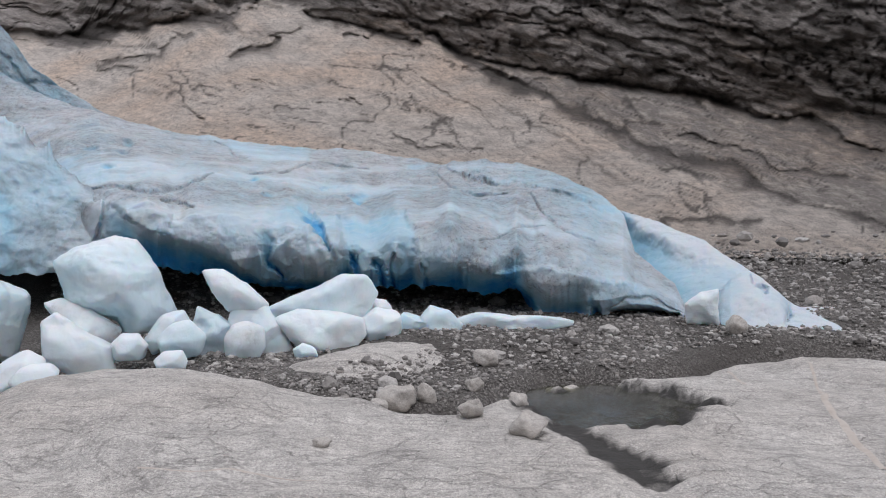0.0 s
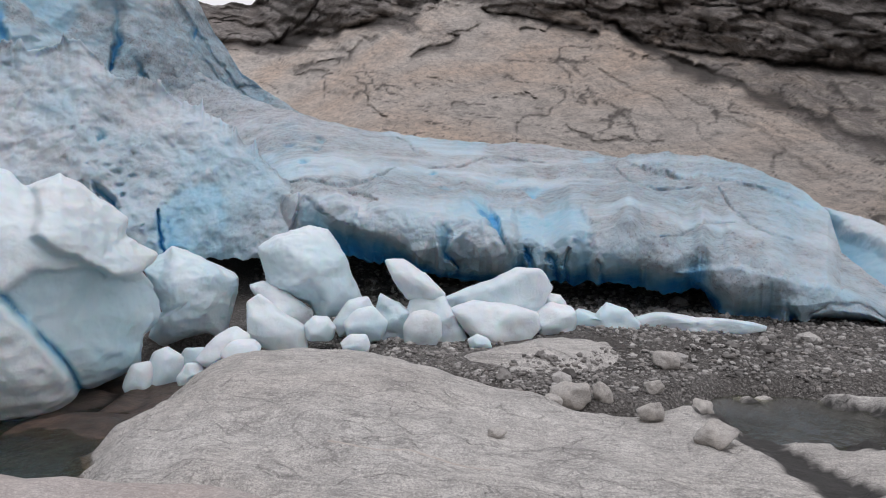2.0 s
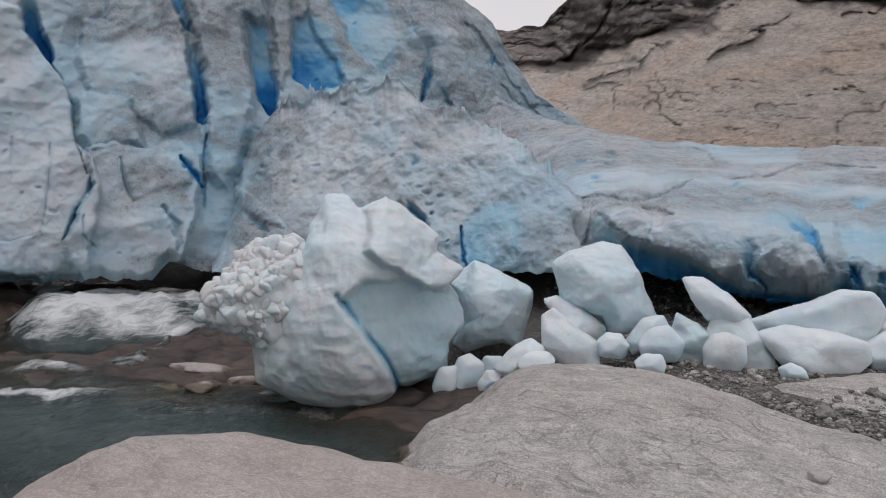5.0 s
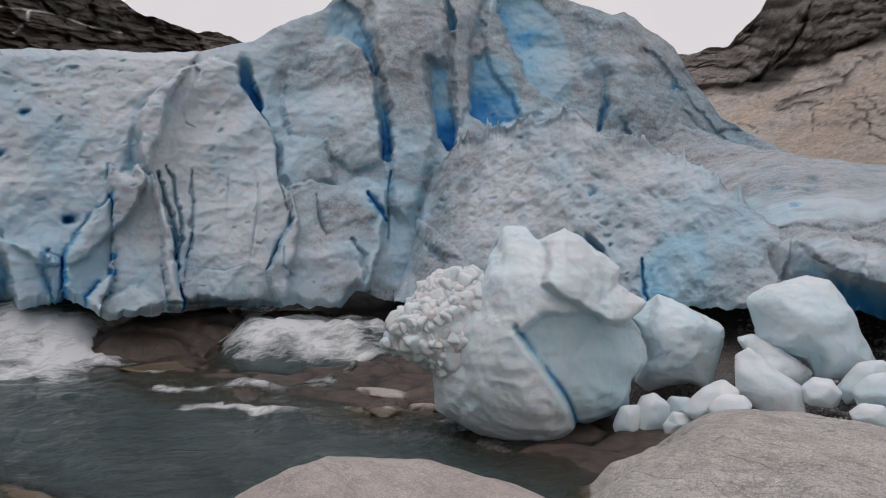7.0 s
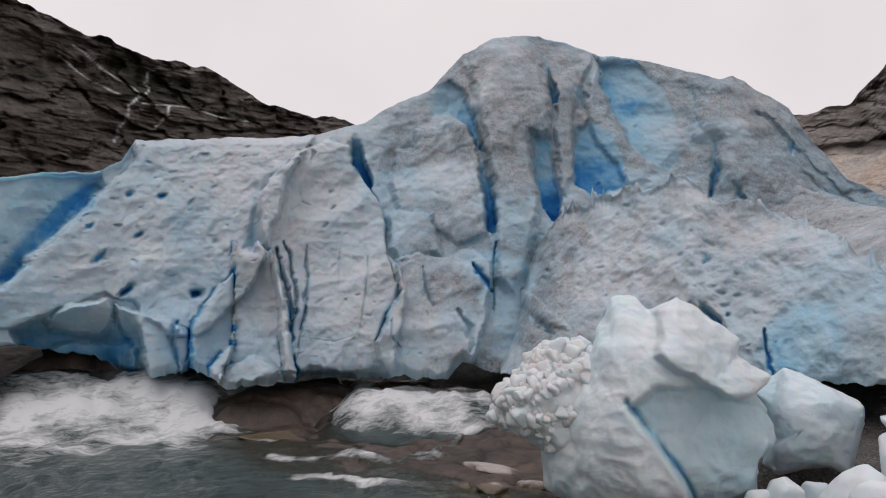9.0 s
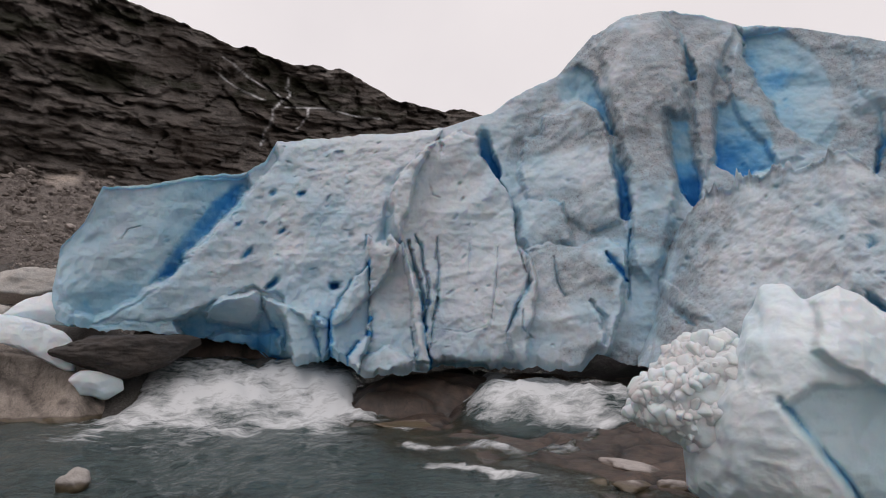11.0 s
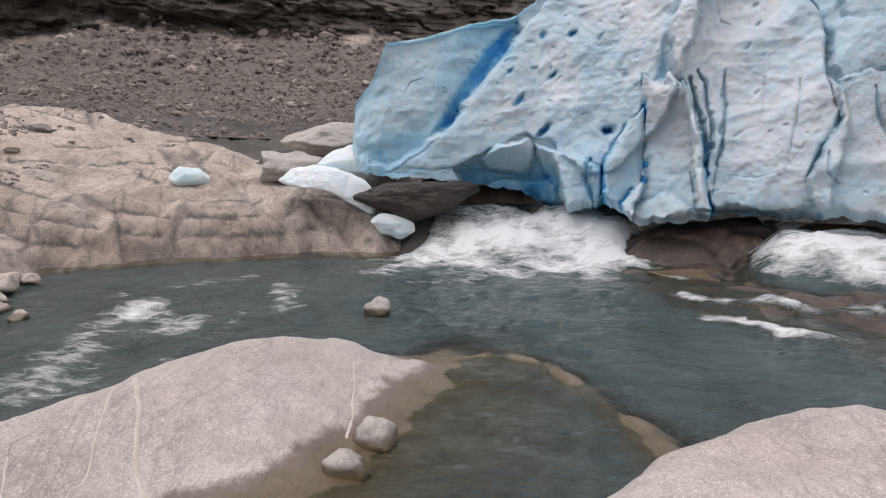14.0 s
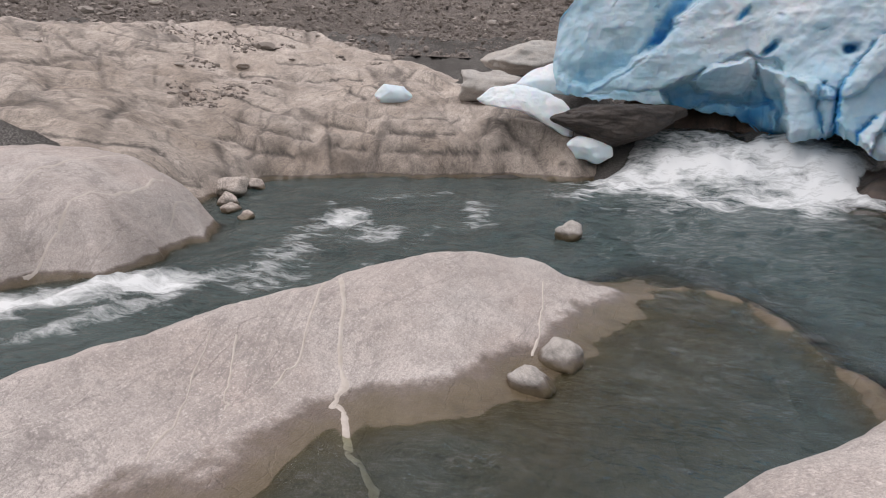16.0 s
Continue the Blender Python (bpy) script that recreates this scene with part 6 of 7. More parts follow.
def carved_ice(key, seed, label, facets, level=7, ledges=(), hollows=(), cracks=(), clean=0.17, ripple=1.0, grit=0.05, grow=1.0):
    """ledges: outline, height, softness; hollows: x, z, size, depth; cracks: points, width, depth."""
    (x, y, z), deep, turn, outlines = BLOCKS[key]
    w, f, q = carved_block([(a * grow, b * grow) for a, b in outlines[0]], deep, facets, level)
    front = step(0.25, -0.15, w[:, 1])
    X, Z = w[:, 0].copy(), w[:, 2].copy()
    wob = 0.07 * fbm(X * 1.6 + seed, Z * 1.6, 0, 4, seed + 5)
    c = clean + 0.13 * fbm(w[:, 0] * 0.9 + seed, w[:, 1] * 0.9, w[:, 2] * 0.9, 3, seed + 2)
    D = np.zeros(len(X))
    for outline, h, soft, tint in ledges:
        k = step(soft, -soft, poly_sd(X + wob, Z + wob, outline))
        D, c = D + h * k, c + tint * k
    for hx, hz, size, h in hollows:
        k = np.exp(-((X - hx) ** 2 + (Z - hz) ** 2) / size ** 2)
        D, c = D - h * k, c + 0.5 * h * k
    for pts, width, h in cracks:
        d = None
        for (ax, az_), (bx, bz) in zip(pts, pts[1:]):
            dd = seg_dist(X + 0.4 * wob, Z + 0.4 * wob, ax, az_, bx, bz)[0]
            d = dd if d is None else np.minimum(d, dd)
        D, c = D - h * np.exp(-(d / width) ** 2) * front, c + front * (0.6 * min(1.0, 7 * h) * np.exp(-(d / (1.3 * width)) ** 2))
    w[:, 1] -= D * front
    k = 0.04 * fbm(w[:, 0] * 1.1 + seed, w[:, 1] * 1.1, w[:, 2] * 1.1, 5, seed, 0.5)
    k = k - ripple * (0.035 * np.abs(vnoise(w[:, 0] * 1.9 + seed, w[:, 1] * 1.9, w[:, 2] * 1.9, seed + 31)) + 0.03 * np.abs(vnoise(w[:, 0] * 4.5, w[:, 1] * 4.5 + seed, w[:, 2] * 4.5, seed + 32)) + 0.012 * np.abs(vnoise(w[:, 0] * 10, w[:, 1] * 10 + seed, w[:, 2] * 10, seed + 33)))
    w = w + q * k[:, None]
    g = grit * (0.3 + 1.6 * np.clip(fbm(w[:, 0] * 2, w[:, 1] * 2 + seed, w[:, 2] * 2, 4, seed + 3), 0, 1))
    ob = thing("ice_block", label, "ice block", "fallen ice blocks", data=mesh_of("ice_block", w, f, block_ice, {"clean": np.clip(c, 0, 1), "grit": g}))
    ob.matrix_world = pose(x, y, z, 0, 0, turn)
    return ob


def ice_block(key, seed, label, level=5, sharp=40, lump=0.035, grit=0.05, clean=0.15, crack=None):
    (x, y, z), deep, turn, outlines = BLOCKS[key]
    rng = np.random.default_rng(seed)
    grow = 1.14 if deep < 0.45 else 1.04
    outlines = [[(a * grow, b * grow) for a, b in o] for o in outlines]
    w, f, q = block_mesh(rng, outlines, deep, level, sharp)
    big = float(np.ptp(w[:, 0])) / 2
    k = lump * fbm(w[:, 0] * 1.3 + seed, w[:, 1] * 1.3, w[:, 2] * 1.3, 5, seed, 0.45) * (1 + big)
    k = k - 0.075 * min(big, 1.2) * (np.abs(vnoise(w[:, 0] * 1.7 + seed, w[:, 1] * 1.7, w[:, 2] * 1.7, seed + 31)) + 0.45 * np.abs(vnoise(w[:, 0] * 4.5, w[:, 1] * 4.5 + seed, w[:, 2] * 4.5, seed + 32)) - 0.3)
    w = w + q * k[:, None]
    # clean falls upward, so undersides are tinted the blue of shade
    c = clean + 0.16 * fbm(w[:, 0] * 0.9 + seed, w[:, 1] * 0.9, w[:, 2] * 0.9, 3, seed + 2) - 0.12 * q[:, 2]
    if crack:
        (ax, az_), (bx, bz), wide, depth = crack
        d, _ = seg_dist(w[:, 0] + 0.05 * fbm(w[:, 2] * 3, w[:, 0] * 3, 0, 3, 9), w[:, 2], ax, az_, bx, bz)
        face = w[:, 1] < 0.3
        right = (bx - ax) * (w[:, 2] - az_) - (bz - az_) * (w[:, 0] - ax) > 0
        w = w - q * (depth * np.exp(-(d / wide) ** 2) * face)[:, None]
        c = c + 0.6 * np.exp(-(d / (wide * 1.5)) ** 2) * face + 0.22 * np.exp(-(d / 0.55) ** 2) * face * right
    g = grit * (0.3 + 1.6 * np.clip(fbm(w[:, 0] * 2, w[:, 1] * 2 + seed, w[:, 2] * 2, 4, seed + 3), 0, 1))
    ob = thing("ice_block", label, "ice block", "fallen ice blocks", data=mesh_of("ice_block", w, f, block_ice, {"clean": np.clip(c, 0, 1), "grit": np.clip(g, 0, 1)}))
    ob.matrix_world = pose(x, y, z, 0, 0, turn)
    return ob


# ---- bedrock outcrops ----
SURFACE = {}


def on_rock(name, x, y):
    """Height of an outcrop's surface."""
    x0, y0, res, Z = SURFACE[name]
    u, v = (np.asarray(x) - x0) / res, (np.asarray(y) - y0) / res
    i, j = np.clip(u.astype(int), 0, Z.shape[0] - 2), np.clip(v.astype(int), 0, Z.shape[1] - 2)
    a, b = np.clip(u - i, 0, 1), np.clip(v - j, 0, 1)
    out = (u < 0) | (v < 0) | (u > Z.shape[0] - 1) | (v > Z.shape[1] - 1)
    return np.where(out, -9.0, (Z[i, j] * (1 - a) + Z[i + 1, j] * a) * (1 - b) + (Z[i, j + 1] * (1 - a) + Z[i + 1, j + 1] * a) * b)


def outcrop(name, label, poly, res, profile, mat, seed, attrs=None, reach=1.2, kind="structure", category="rock", rough=0.02, pond=False, warp=0.30):
    """A bedrock outcrop over a plan outline. profile: (distance from the outline, height) pairs, negative inside."""
    xs, ys = [p[0] for p in poly], [p[1] for p in poly]
    X, Y = np.meshgrid(np.arange(min(xs) - reach, max(xs) + reach, res), np.arange(min(ys) - reach, max(ys) + reach, res), indexing="ij")
    w = warp * fbm(X * 0.8, Y * 0.8, 0, 4, seed)
    sd = poly_sd(X + w, Y + w * 0.7, poly)
    pd, pz = zip(*profile)
    # smooth reading of the profile
    Z = sum(np.interp(sd + o, pd, pz) for o in (-0.18, -0.09, 0, 0.09, 0.18)) / 5
    extra = {}
    if callable(attrs):
        Z = attrs(X, Y, Z, sd)
        if isinstance(Z, tuple):
            Z, extra = Z
    Z = Z + rough * fbm(X * 2.2, Y * 2.2, 0, 5, seed + 1)
    if pond:
        Z = Z - 0.30 * step(-0.16, 0.34, pond_depth(X, Y) + 0.10 * fbm(X * 4, Y * 4, 0, 3, 33)) - 0.07 * step(-0.1, 0.2, outlet(X, Y))
    SURFACE[name] = (X[0, 0], Y[0, 0], res, Z)
    f = grid_faces(*X.shape)
    keep = (sd.ravel()[f].min(axis=1) < reach * 0.8)
    used, idx = np.unique(f[keep], return_inverse=True)
    V = np.stack([X, Y, Z], -1).reshape(-1, 3)[used]
    return thing(name, label, category, kind=kind, data=mesh_of(name, V, idx.reshape(-1, 4), mat, {k: a.ravel()[used] for k, a in extra.items()}))


def slab_form(X, Y, Z, sd):
    hump = 0.42 * np.exp(-((X + 3.3 + 0.2 * (Y - 7)) / 2.0) ** 2 - ((Y - 7.1) / 1.5) ** 2)
    swell = 0.06 * fbm(X * 0.5, Y * 0.5, 0, 3, 91)
    foliation = 0.030 * ridged((X * 0.5 + Y * 0.9) * 1.3 + 0.5 * fbm(X * 0.4, Y * 0.4, 0, 3, 92), (X - Y) * 0.30, 0, 5, 93)
    return Z + (hump + swell + foliation) * step(0.4, -0.7, sd), {"joint": 1.2 * step(-0.04, 0.06, np.maximum(pond_depth(X, Y), outlet(X, Y) - 0.03)) * step(0.2, -0.1, sd)}


slab = outcrop("slab", "pale polished gneiss slab with fine dark foliation beside the ice", [
    *SLAB], 0.07, [(-9, 0.60), (-0.8, 0.58), (-0.2, 0.45), (0.2, 0.15), (0.6, -0.3), (1.2, -0.7)], slab_rock, 101, slab_form, pond=True)


outcrop("slab_hump", "pale low hump of bedrock showing through the gravel", ISLAND, 0.06,
        [(-0.8, 0.80), (-0.4, 0.77), (-0.1, 0.70), (0.1, 0.62), (0.4, 0.45), (0.8, 0.2)], slab_rock, 102, lambda X, Y, Z, sd: (Z + 0.03 * ridged(X * 0.9, Y * 1.4, 0, 4, 94), {"joint": 0.0 * X}), reach=0.8)


def dome_form(X, Y, Z, sd):
    return Z + (0.05 * fbm(X * 0.6, Y * 0.6, 0, 3, 95) + 0.012 * ridged((X * 0.8 + Y * 0.5) * 1.6, (X - Y) * 0.3, 0, 4, 97)) * step(0.4, -0.6, sd)


outcrop("near_slab", "smooth rounded granite dome above the river", [
    (-1.6, 3.65), (-2.6, 3.85), (-3.7, 3.82), (-4.65, 3.55), (-5.3, 3.1), (-5.7, 2.6), (-5.6, 2.05), (-5.2, 1.55), (-4.6, 0.95), (-3.9, 0.45), (-3.1, -0.2), (-2.4, -1.6), (-1.0, -3.6), (4, -5), (9, -2), (6, 2.2), (1, 3.4)],
    0.06, [(-6, 1.03), (-1.2, 1.05), (-0.7, 1.04), (-0.35, 0.96), (-0.1, 0.80), (0.1, 0.55), (0.35, 0.0), (0.7, -0.6), (1.0, -0.9)], pink_rock, 103, dome_form, warp=0.12)
def vein_form(X, Y, Z, sd):
    far = step(0.1, -0.6, (X + 2) * 0.40 + (Y + 4.6) * 0.917)
    return Z + (0.025 * fbm(X * 0.5, Y * 0.5, 0, 3, 95) + 0.010 * ridged((X * 0.8 + Y * 0.5) * 1.6, (X - Y) * 0.3, 0, 4, 97)) * step(0.4, -0.6, sd) - 0.55 * far * step(0.0, 0.9, sd) + 0.10 * far * step(0.2, -0.6, sd)


vein_rock = outcrop("vein_rock", "pale granite whaleback crossed by a white quartz vein, wet at the waterline", [
    (-2.2, -3.7), (-3.2, -3.35), (-3.6, -3.05), (-4.2, -3.0), (-4.85, -2.66), (-5.3, -2.28), (-6.0, -1.85), (-6.9, -1.5), (-8.0, -1.35), (-8.9, -1.05), (-9.3, -1.8), (-9.0, -3.0), (-8.0, -4.0), (-5.4, -4.8), (-3.5, -5.2), (-1.6, -6.0), (0, -6), (0, -4)],
    0.05, [(-1.6, 0.67), (-1.1, 0.58), (-0.6, 0.39), (-0.2, 0.17), (0.1, 0.09), (0.45, 0.02), (0.8, -0.03), (1.5, -0.09), (2.2, -0.22), (2.9, -0.6)], pink_rock, 105, vein_form, reach=3.4, warp=0.14)
river_boulder = outcrop("river_boulder", "large rounded pale boulder slab with diagonal white veins at the river bank", [
    (-10.3, -8.4), (-9.2, -7.7), (-7.2, -7.6), (-5.2, -8.6), (-4.4, -11), (-7, -13.5), (-10.4, -12.5), (-11.2, -10)],
    0.07, [(-2.5, 1.5), (-1.4, 1.35), (-0.6, 0.95), (-0.15, 0.35), (0.1, -0.1), (0.6, -0.6)], pink_rock, 107, dome_form, reach=0.9)


def eased(Z, times):
    """Wears sharp steps down a little."""
    for _ in range(times):
        Z = (4 * Z + np.roll(Z, 1, 0) + np.roll(Z, -1, 0) + np.roll(Z, 1, 1) + np.roll(Z, -1, 1)) / 8
    return Z


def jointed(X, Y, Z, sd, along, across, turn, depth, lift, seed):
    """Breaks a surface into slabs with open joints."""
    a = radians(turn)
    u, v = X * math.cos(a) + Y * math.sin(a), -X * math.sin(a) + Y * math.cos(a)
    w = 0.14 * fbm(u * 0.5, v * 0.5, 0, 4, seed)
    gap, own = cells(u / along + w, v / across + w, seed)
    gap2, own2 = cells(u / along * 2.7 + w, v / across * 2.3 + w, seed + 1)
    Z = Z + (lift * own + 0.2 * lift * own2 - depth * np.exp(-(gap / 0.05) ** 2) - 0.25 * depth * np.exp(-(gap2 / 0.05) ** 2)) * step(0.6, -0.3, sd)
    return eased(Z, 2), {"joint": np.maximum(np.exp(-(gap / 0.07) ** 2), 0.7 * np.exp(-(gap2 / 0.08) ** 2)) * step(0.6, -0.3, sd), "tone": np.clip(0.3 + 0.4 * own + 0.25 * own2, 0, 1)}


def bank_form(X, Y, Z, sd):
    """Sheets of bedrock along the river, parted by open joints and broken into low steps."""
    Z = Z + (0.14 * fbm(X * 0.30, Y * 0.30, 0, 3, 113) + 0.03 * ridged(X * 0.7, Y * 1.1, 0, 4, 114)) * step(0.5, -0.5, sd)
    # sheets one over the other, dipping along the river, each with a rounded broken edge
    along = -0.35 * X + 0.94 * Y
    thick = 0.55
    p = (Z + 0.13 * along + 0.60 * fbm(X * 0.20, Y * 0.20, 0, 2, 131)) / thick
    f = p - np.floor(p)
    own = np.sin(np.floor(p) * 12.9898 + 2.0) * 0.5 + 0.5
    inside = step(0.5, -0.2, sd)
    some = 0.35 + 0.65 * step(-0.25, 0.2, fbm(X * 0.35, Y * 0.35, 0, 3, 133))
    Z = Z + thick * 1.1 * some * ((1 - (1 - f) ** 2.6) - f) * inside
    Z, coarse = jointed(X, Y, Z, sd, 5.2, 2.3, 24, 0.07, 0.10, 135)
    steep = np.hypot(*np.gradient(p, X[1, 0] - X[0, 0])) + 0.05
    # dark lines along the sheet edges paint the shade under each ledge
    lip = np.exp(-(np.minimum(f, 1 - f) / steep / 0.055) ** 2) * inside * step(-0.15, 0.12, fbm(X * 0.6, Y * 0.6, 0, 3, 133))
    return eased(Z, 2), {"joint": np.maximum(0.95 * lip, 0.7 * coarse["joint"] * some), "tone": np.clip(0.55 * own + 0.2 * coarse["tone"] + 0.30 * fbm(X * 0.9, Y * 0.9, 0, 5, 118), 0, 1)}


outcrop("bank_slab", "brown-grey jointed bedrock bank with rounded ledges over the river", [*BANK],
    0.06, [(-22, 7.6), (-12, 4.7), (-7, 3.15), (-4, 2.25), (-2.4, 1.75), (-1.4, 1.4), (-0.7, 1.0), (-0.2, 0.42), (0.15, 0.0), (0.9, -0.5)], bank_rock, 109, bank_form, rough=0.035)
outcrop("shelf_rock", "wet brown fractured bedrock shelf in the shallows under the ice", [
    (-4.9, 6.1), (-6.4, 6.5), (-8.2, 6.5), (-9.6, 6.5), (-11.2, 6.3), (-13.4, 4.6), (-16.8, 4.1), (-18.4, 4.2), (-19.5, 5), (-17.4, 9.8), (-15, 12), (-8, 12), (-5.9, 10.0), (-5.0, 8.9), (-4.6, 7.5)],
    0.08, [(-4, 0.40), (-2.4, 0.22), (-1.2, 0.10), (-0.3, 0.03), (0.3, -0.06), (0.9, -0.25), (1.4, -0.6)], wet_rock, 117,
    lambda X, Y, Z, sd: jointed(X, Y, Z - 0.4 * gully(X, Y) + (0.12 * fbm(X * 0.6, Y * 0.6, 0, 5, 119) + 0.28 * np.exp(-((X + 5.7) ** 2 + (Y - 8.5) ** 2) / 1.6)) * step(0.5, -0.5, sd), sd, 1.9, 1.1, 20, 0.16, 0.12, 120))
SILL = [(-8.7, -0.95), (-9.45, -0.6), (-9.75, 0.0), (-9.3, 0.55), (-8.3, 1.0), (-7.2, 1.42), (-6.2, 1.75), (-5.6, 2.0)]
sill_t = [(b[0] - a[0], b[1] - a[1]) for a, b in zip(SILL, SILL[1:] + [(-5.0, 2.25)])]
sill_side = [[(x - k * 0.11 * dy / math.hypot(dx, dy), y + k * 0.11 * dx / math.hypot(dx, dy)) for (x, y), (dx, dy) in zip(SILL, sill_t)] for k in (1, -1)]
outcrop("pool_sill", "narrow brown rock sill just awash round the quiet pool", sill_side[0] + sill_side[1][::-1],
    0.035, [(-0.12, 0.06), (0.0, 0.01), (0.1, -0.06), (0.25, -0.2), (0.6, -0.5)], pink_rock, 129, reach=0.7, rough=0.05, warp=0.08)
outcrop("foot_rock", "dark brown wet bedrock step under the glacier front", [
    (-18.3, 3.3), (-19.0, 3.0), (-21.5, 2.5), (-23, 6), (-20.5, 10.5), (-17.5, 15), (-15, 18), (-13.2, 17), (-15.7, 12.0), (-16.9, 8.5), (-17.6, 5.6)],
    0.1, [(-3, 1.15), (-1.6, 1.0), (-0.8, 0.75), (-0.2, 0.35), (0.2, 0.0), (0.8, -0.4)], wet_rock, 121,
    lambda X, Y, Z, sd: jointed(X, Y, Z - 0.75 * gully(X, Y) + 0.2 * fbm(X * 0.5, Y * 0.5, 0, 5, 123) * step(0.5, -0.5, sd), sd, 2.0, 1.2, 80, 0.2, 0.12, 124))

# added wall: keeps light from behind out of the hollow under the fin
outcrop("foot_rock", "added dark rock wall that blocks light from the hollow behind the falls", [
    (-21.9, 2.6), (-22.6, 0.4), (-22.7, -1.6), (-22.6, -3.3), (-27, -4), (-29, 3), (-25, 6)],
    0.12, [(-3, 3.1), (-1.2, 2.7), (-0.6, 2.1), (-0.2, 1.2), (0.1, 0.6), (0.5, -0.2)], wet_rock, 125,
    lambda X, Y, Z, sd: jointed(X, Y, Z + 0.2 * fbm(X * 0.5, Y * 0.5, 0, 5, 126) * step(0.5, -0.5, sd), sd, 2.0, 1.2, 80, 0.2, 0.12, 127), reach=0.7)

# ---- ice blocks in place ----
WHITE = "white-blue fallen ice block with softened facets"
LABELS = {"b3": "large white ice block with a flat tilted top", "cap": "flat-topped ice block balanced on another", "long": "long pale ice block leaning on others",
          "egg": "smooth egg-shaped ice block", "plank": "long low plank of white ice", "k": "grey-stained leaning ice block", "p": "ice block with a dirty dark edge",
          "L1": "smooth white ice slab resting on the bank", "L2": "white ice lump on the bank", "L3": "white ice lump on the bank", "L4": "small clear ice lump on the bank"}
carved_ice("huge", 201, "huge white ice block split by a blue crack", [(1.32, 0.24, 0.05), (1.22, -0.36, 0.10), (1.70, 0.05, -0.62), (1.72, 0.1, 0.62), (1.85, 0.75, -0.2), (1.8, -0.9, -0.35)],
           ledges=[([(0.04, 0.86), (0.12, 1.16), (0.03, 1.51), (0.33, 1.86), (1.6, 1.6), (1.9, 0.59), (1.5, 0.33), (0.88, 0.3), (0.54, 0.48)], 0.26, 0.045, -0.05),
                   # tint on the recessed right flank paints its blue shade
                   ([(-0.3, 0.16), (0.04, 0.43), (0.54, 0.4), (1.29, 0.25), (2.0, 0.0), (2.0, -1.6), (0.7, -1.6), (0.17, -0.51)], -0.24, 0.06, 0.24), ([(-1.0, 0.9), (-0.3, 1.0), (0.1, 1.4), (0.0, 2), (-1, 2)], -0.12, 0.1, 0.0), ([(-2, -0.2), (-1.1, 0.0), (-1.0, -0.9), (-1.3, -1.6), (-2, -1.6)], -0.1, 0.12, 0.0)],
           hollows=[(0.75, -0.05, 0.42, 0.14), (0.08, -0.84, 0.05, 0.06), (0.21, -1.13, 0.11, 0.07), (-0.26, -0.49, 0.08, 0.03), (0.9, 0.85, 0.2, 0.08), (-0.35, 0.7, 0.3, 0.07)],
           cracks=[([(-0.36, 0.24), (-0.05, -0.22), (0.17, -0.51), (0.38, -0.84), (0.62, -1.36)], 0.035, 0.13), ([(0.04, 0.82), (0.29, 0.66), (0.54, 0.46), (0.8, 0.34)], 0.05, 0.04)])
carved_ice("b2", 202, "large rounded ice block with a shaded hollow flank", [(0.75, 0.25, 0.1), (0.72, -0.45, 0.0), (0.85, 0.0, -0.5), (0.95, 0.3, 0.5)], level=6,
           # tint adds the flank's blue shade to its colour
           ledges=[([(-0.33, 0.95), (-0.38, 0.45), (-0.47, -0.12), (-0.69, -0.95), (-1.2, -0.9), (-1.2, 0.8)], -0.18, 0.1, 0.12)], hollows=[(0.23, 0.11, 0.12, 0.06), (0.1, -0.4, 0.35, 0.08)])
carved_ice("L1", 203, LABELS["L1"], [(0.6, 0.1, 0.2), (0.62, -0.2, -0.3), (0.7, 0.2, -0.4)], level=6, clean=0.02)
# the small lump lies where its line of height meets the bank
for far in np.arange(19.0, 34.0, 0.1):
    lx, ly = polar(np.array([115.3]), np.array([far]))
    if on_rock("bank_slab", lx, ly)[0] > EYE + far * math.tan(radians(-1.55)):
        break
BLOCKS["L4"] = ((float(lx[0]), float(ly[0]), float(on_rock("bank_slab", lx, ly)[0]) + 0.22), *BLOCKS["L4"][1:])
carved_ice("b3", 204, LABELS["b3"], [(0.78, 0.15, 0.12), (0.98, -0.25, -0.85), (0.85, -0.55, 0.2), (0.9, 0.6, 0.1)], level=6,
           ledges=[([(-0.05, -0.1), (0.25, -0.35), (0.1, -0.85), (-0.4, -0.7), (-0.5, -0.3)], -0.16, 0.10, 0.16)], hollows=[(-0.02, -0.5, 0.2, 0.16), (0.35, 0.0, 0.1, 0.05), (-0.5, 0.2, 0.3, 0.05)])
CARVED = ("long", "egg", "anvil", "cap", "j", "k", "e", "plank", "f", "c", "q", "t")
for n, key in enumerate(k for k in BLOCKS if k not in ("huge", "heap", "b2", "b3", "L1")):
    deep = BLOCKS[key][1]
    if key in CARVED:
        rng = np.random.default_rng(600 + n)
        cut = [(deep * rng.uniform(0.8, 1.0), a + rng.uniform(-0.15, 0.15), b + rng.uniform(-0.15, 0.15)) for a, b in ((0.35, 0.1), (-0.4, 0.0), (0.0, 0.45), (0.1, -0.6))]
        dents = [(rng.uniform(-0.8, 0.8) * deep, rng.uniform(-0.6, 0.6) * deep, rng.uniform(0.2, 0.5) * deep, rng.uniform(0.05, 0.14) * deep) for _ in range(4)]
        carved_ice(key, 210 + n, LABELS.get(key, WHITE), cut, level=5, hollows=dents, clean=0.14, ripple=0.7, grit={"k": 0.4, "plank": 0.2, "q": 0.15}.get(key, 0.05), grow=1.10)
    else:
        ice_block(key, 210 + n, LABELS.get(key, WHITE), level=4 if deep < 0.27 else 5, sharp=30 + n % 3 * 10, grit=0.25 if key == "p" else 0.05)

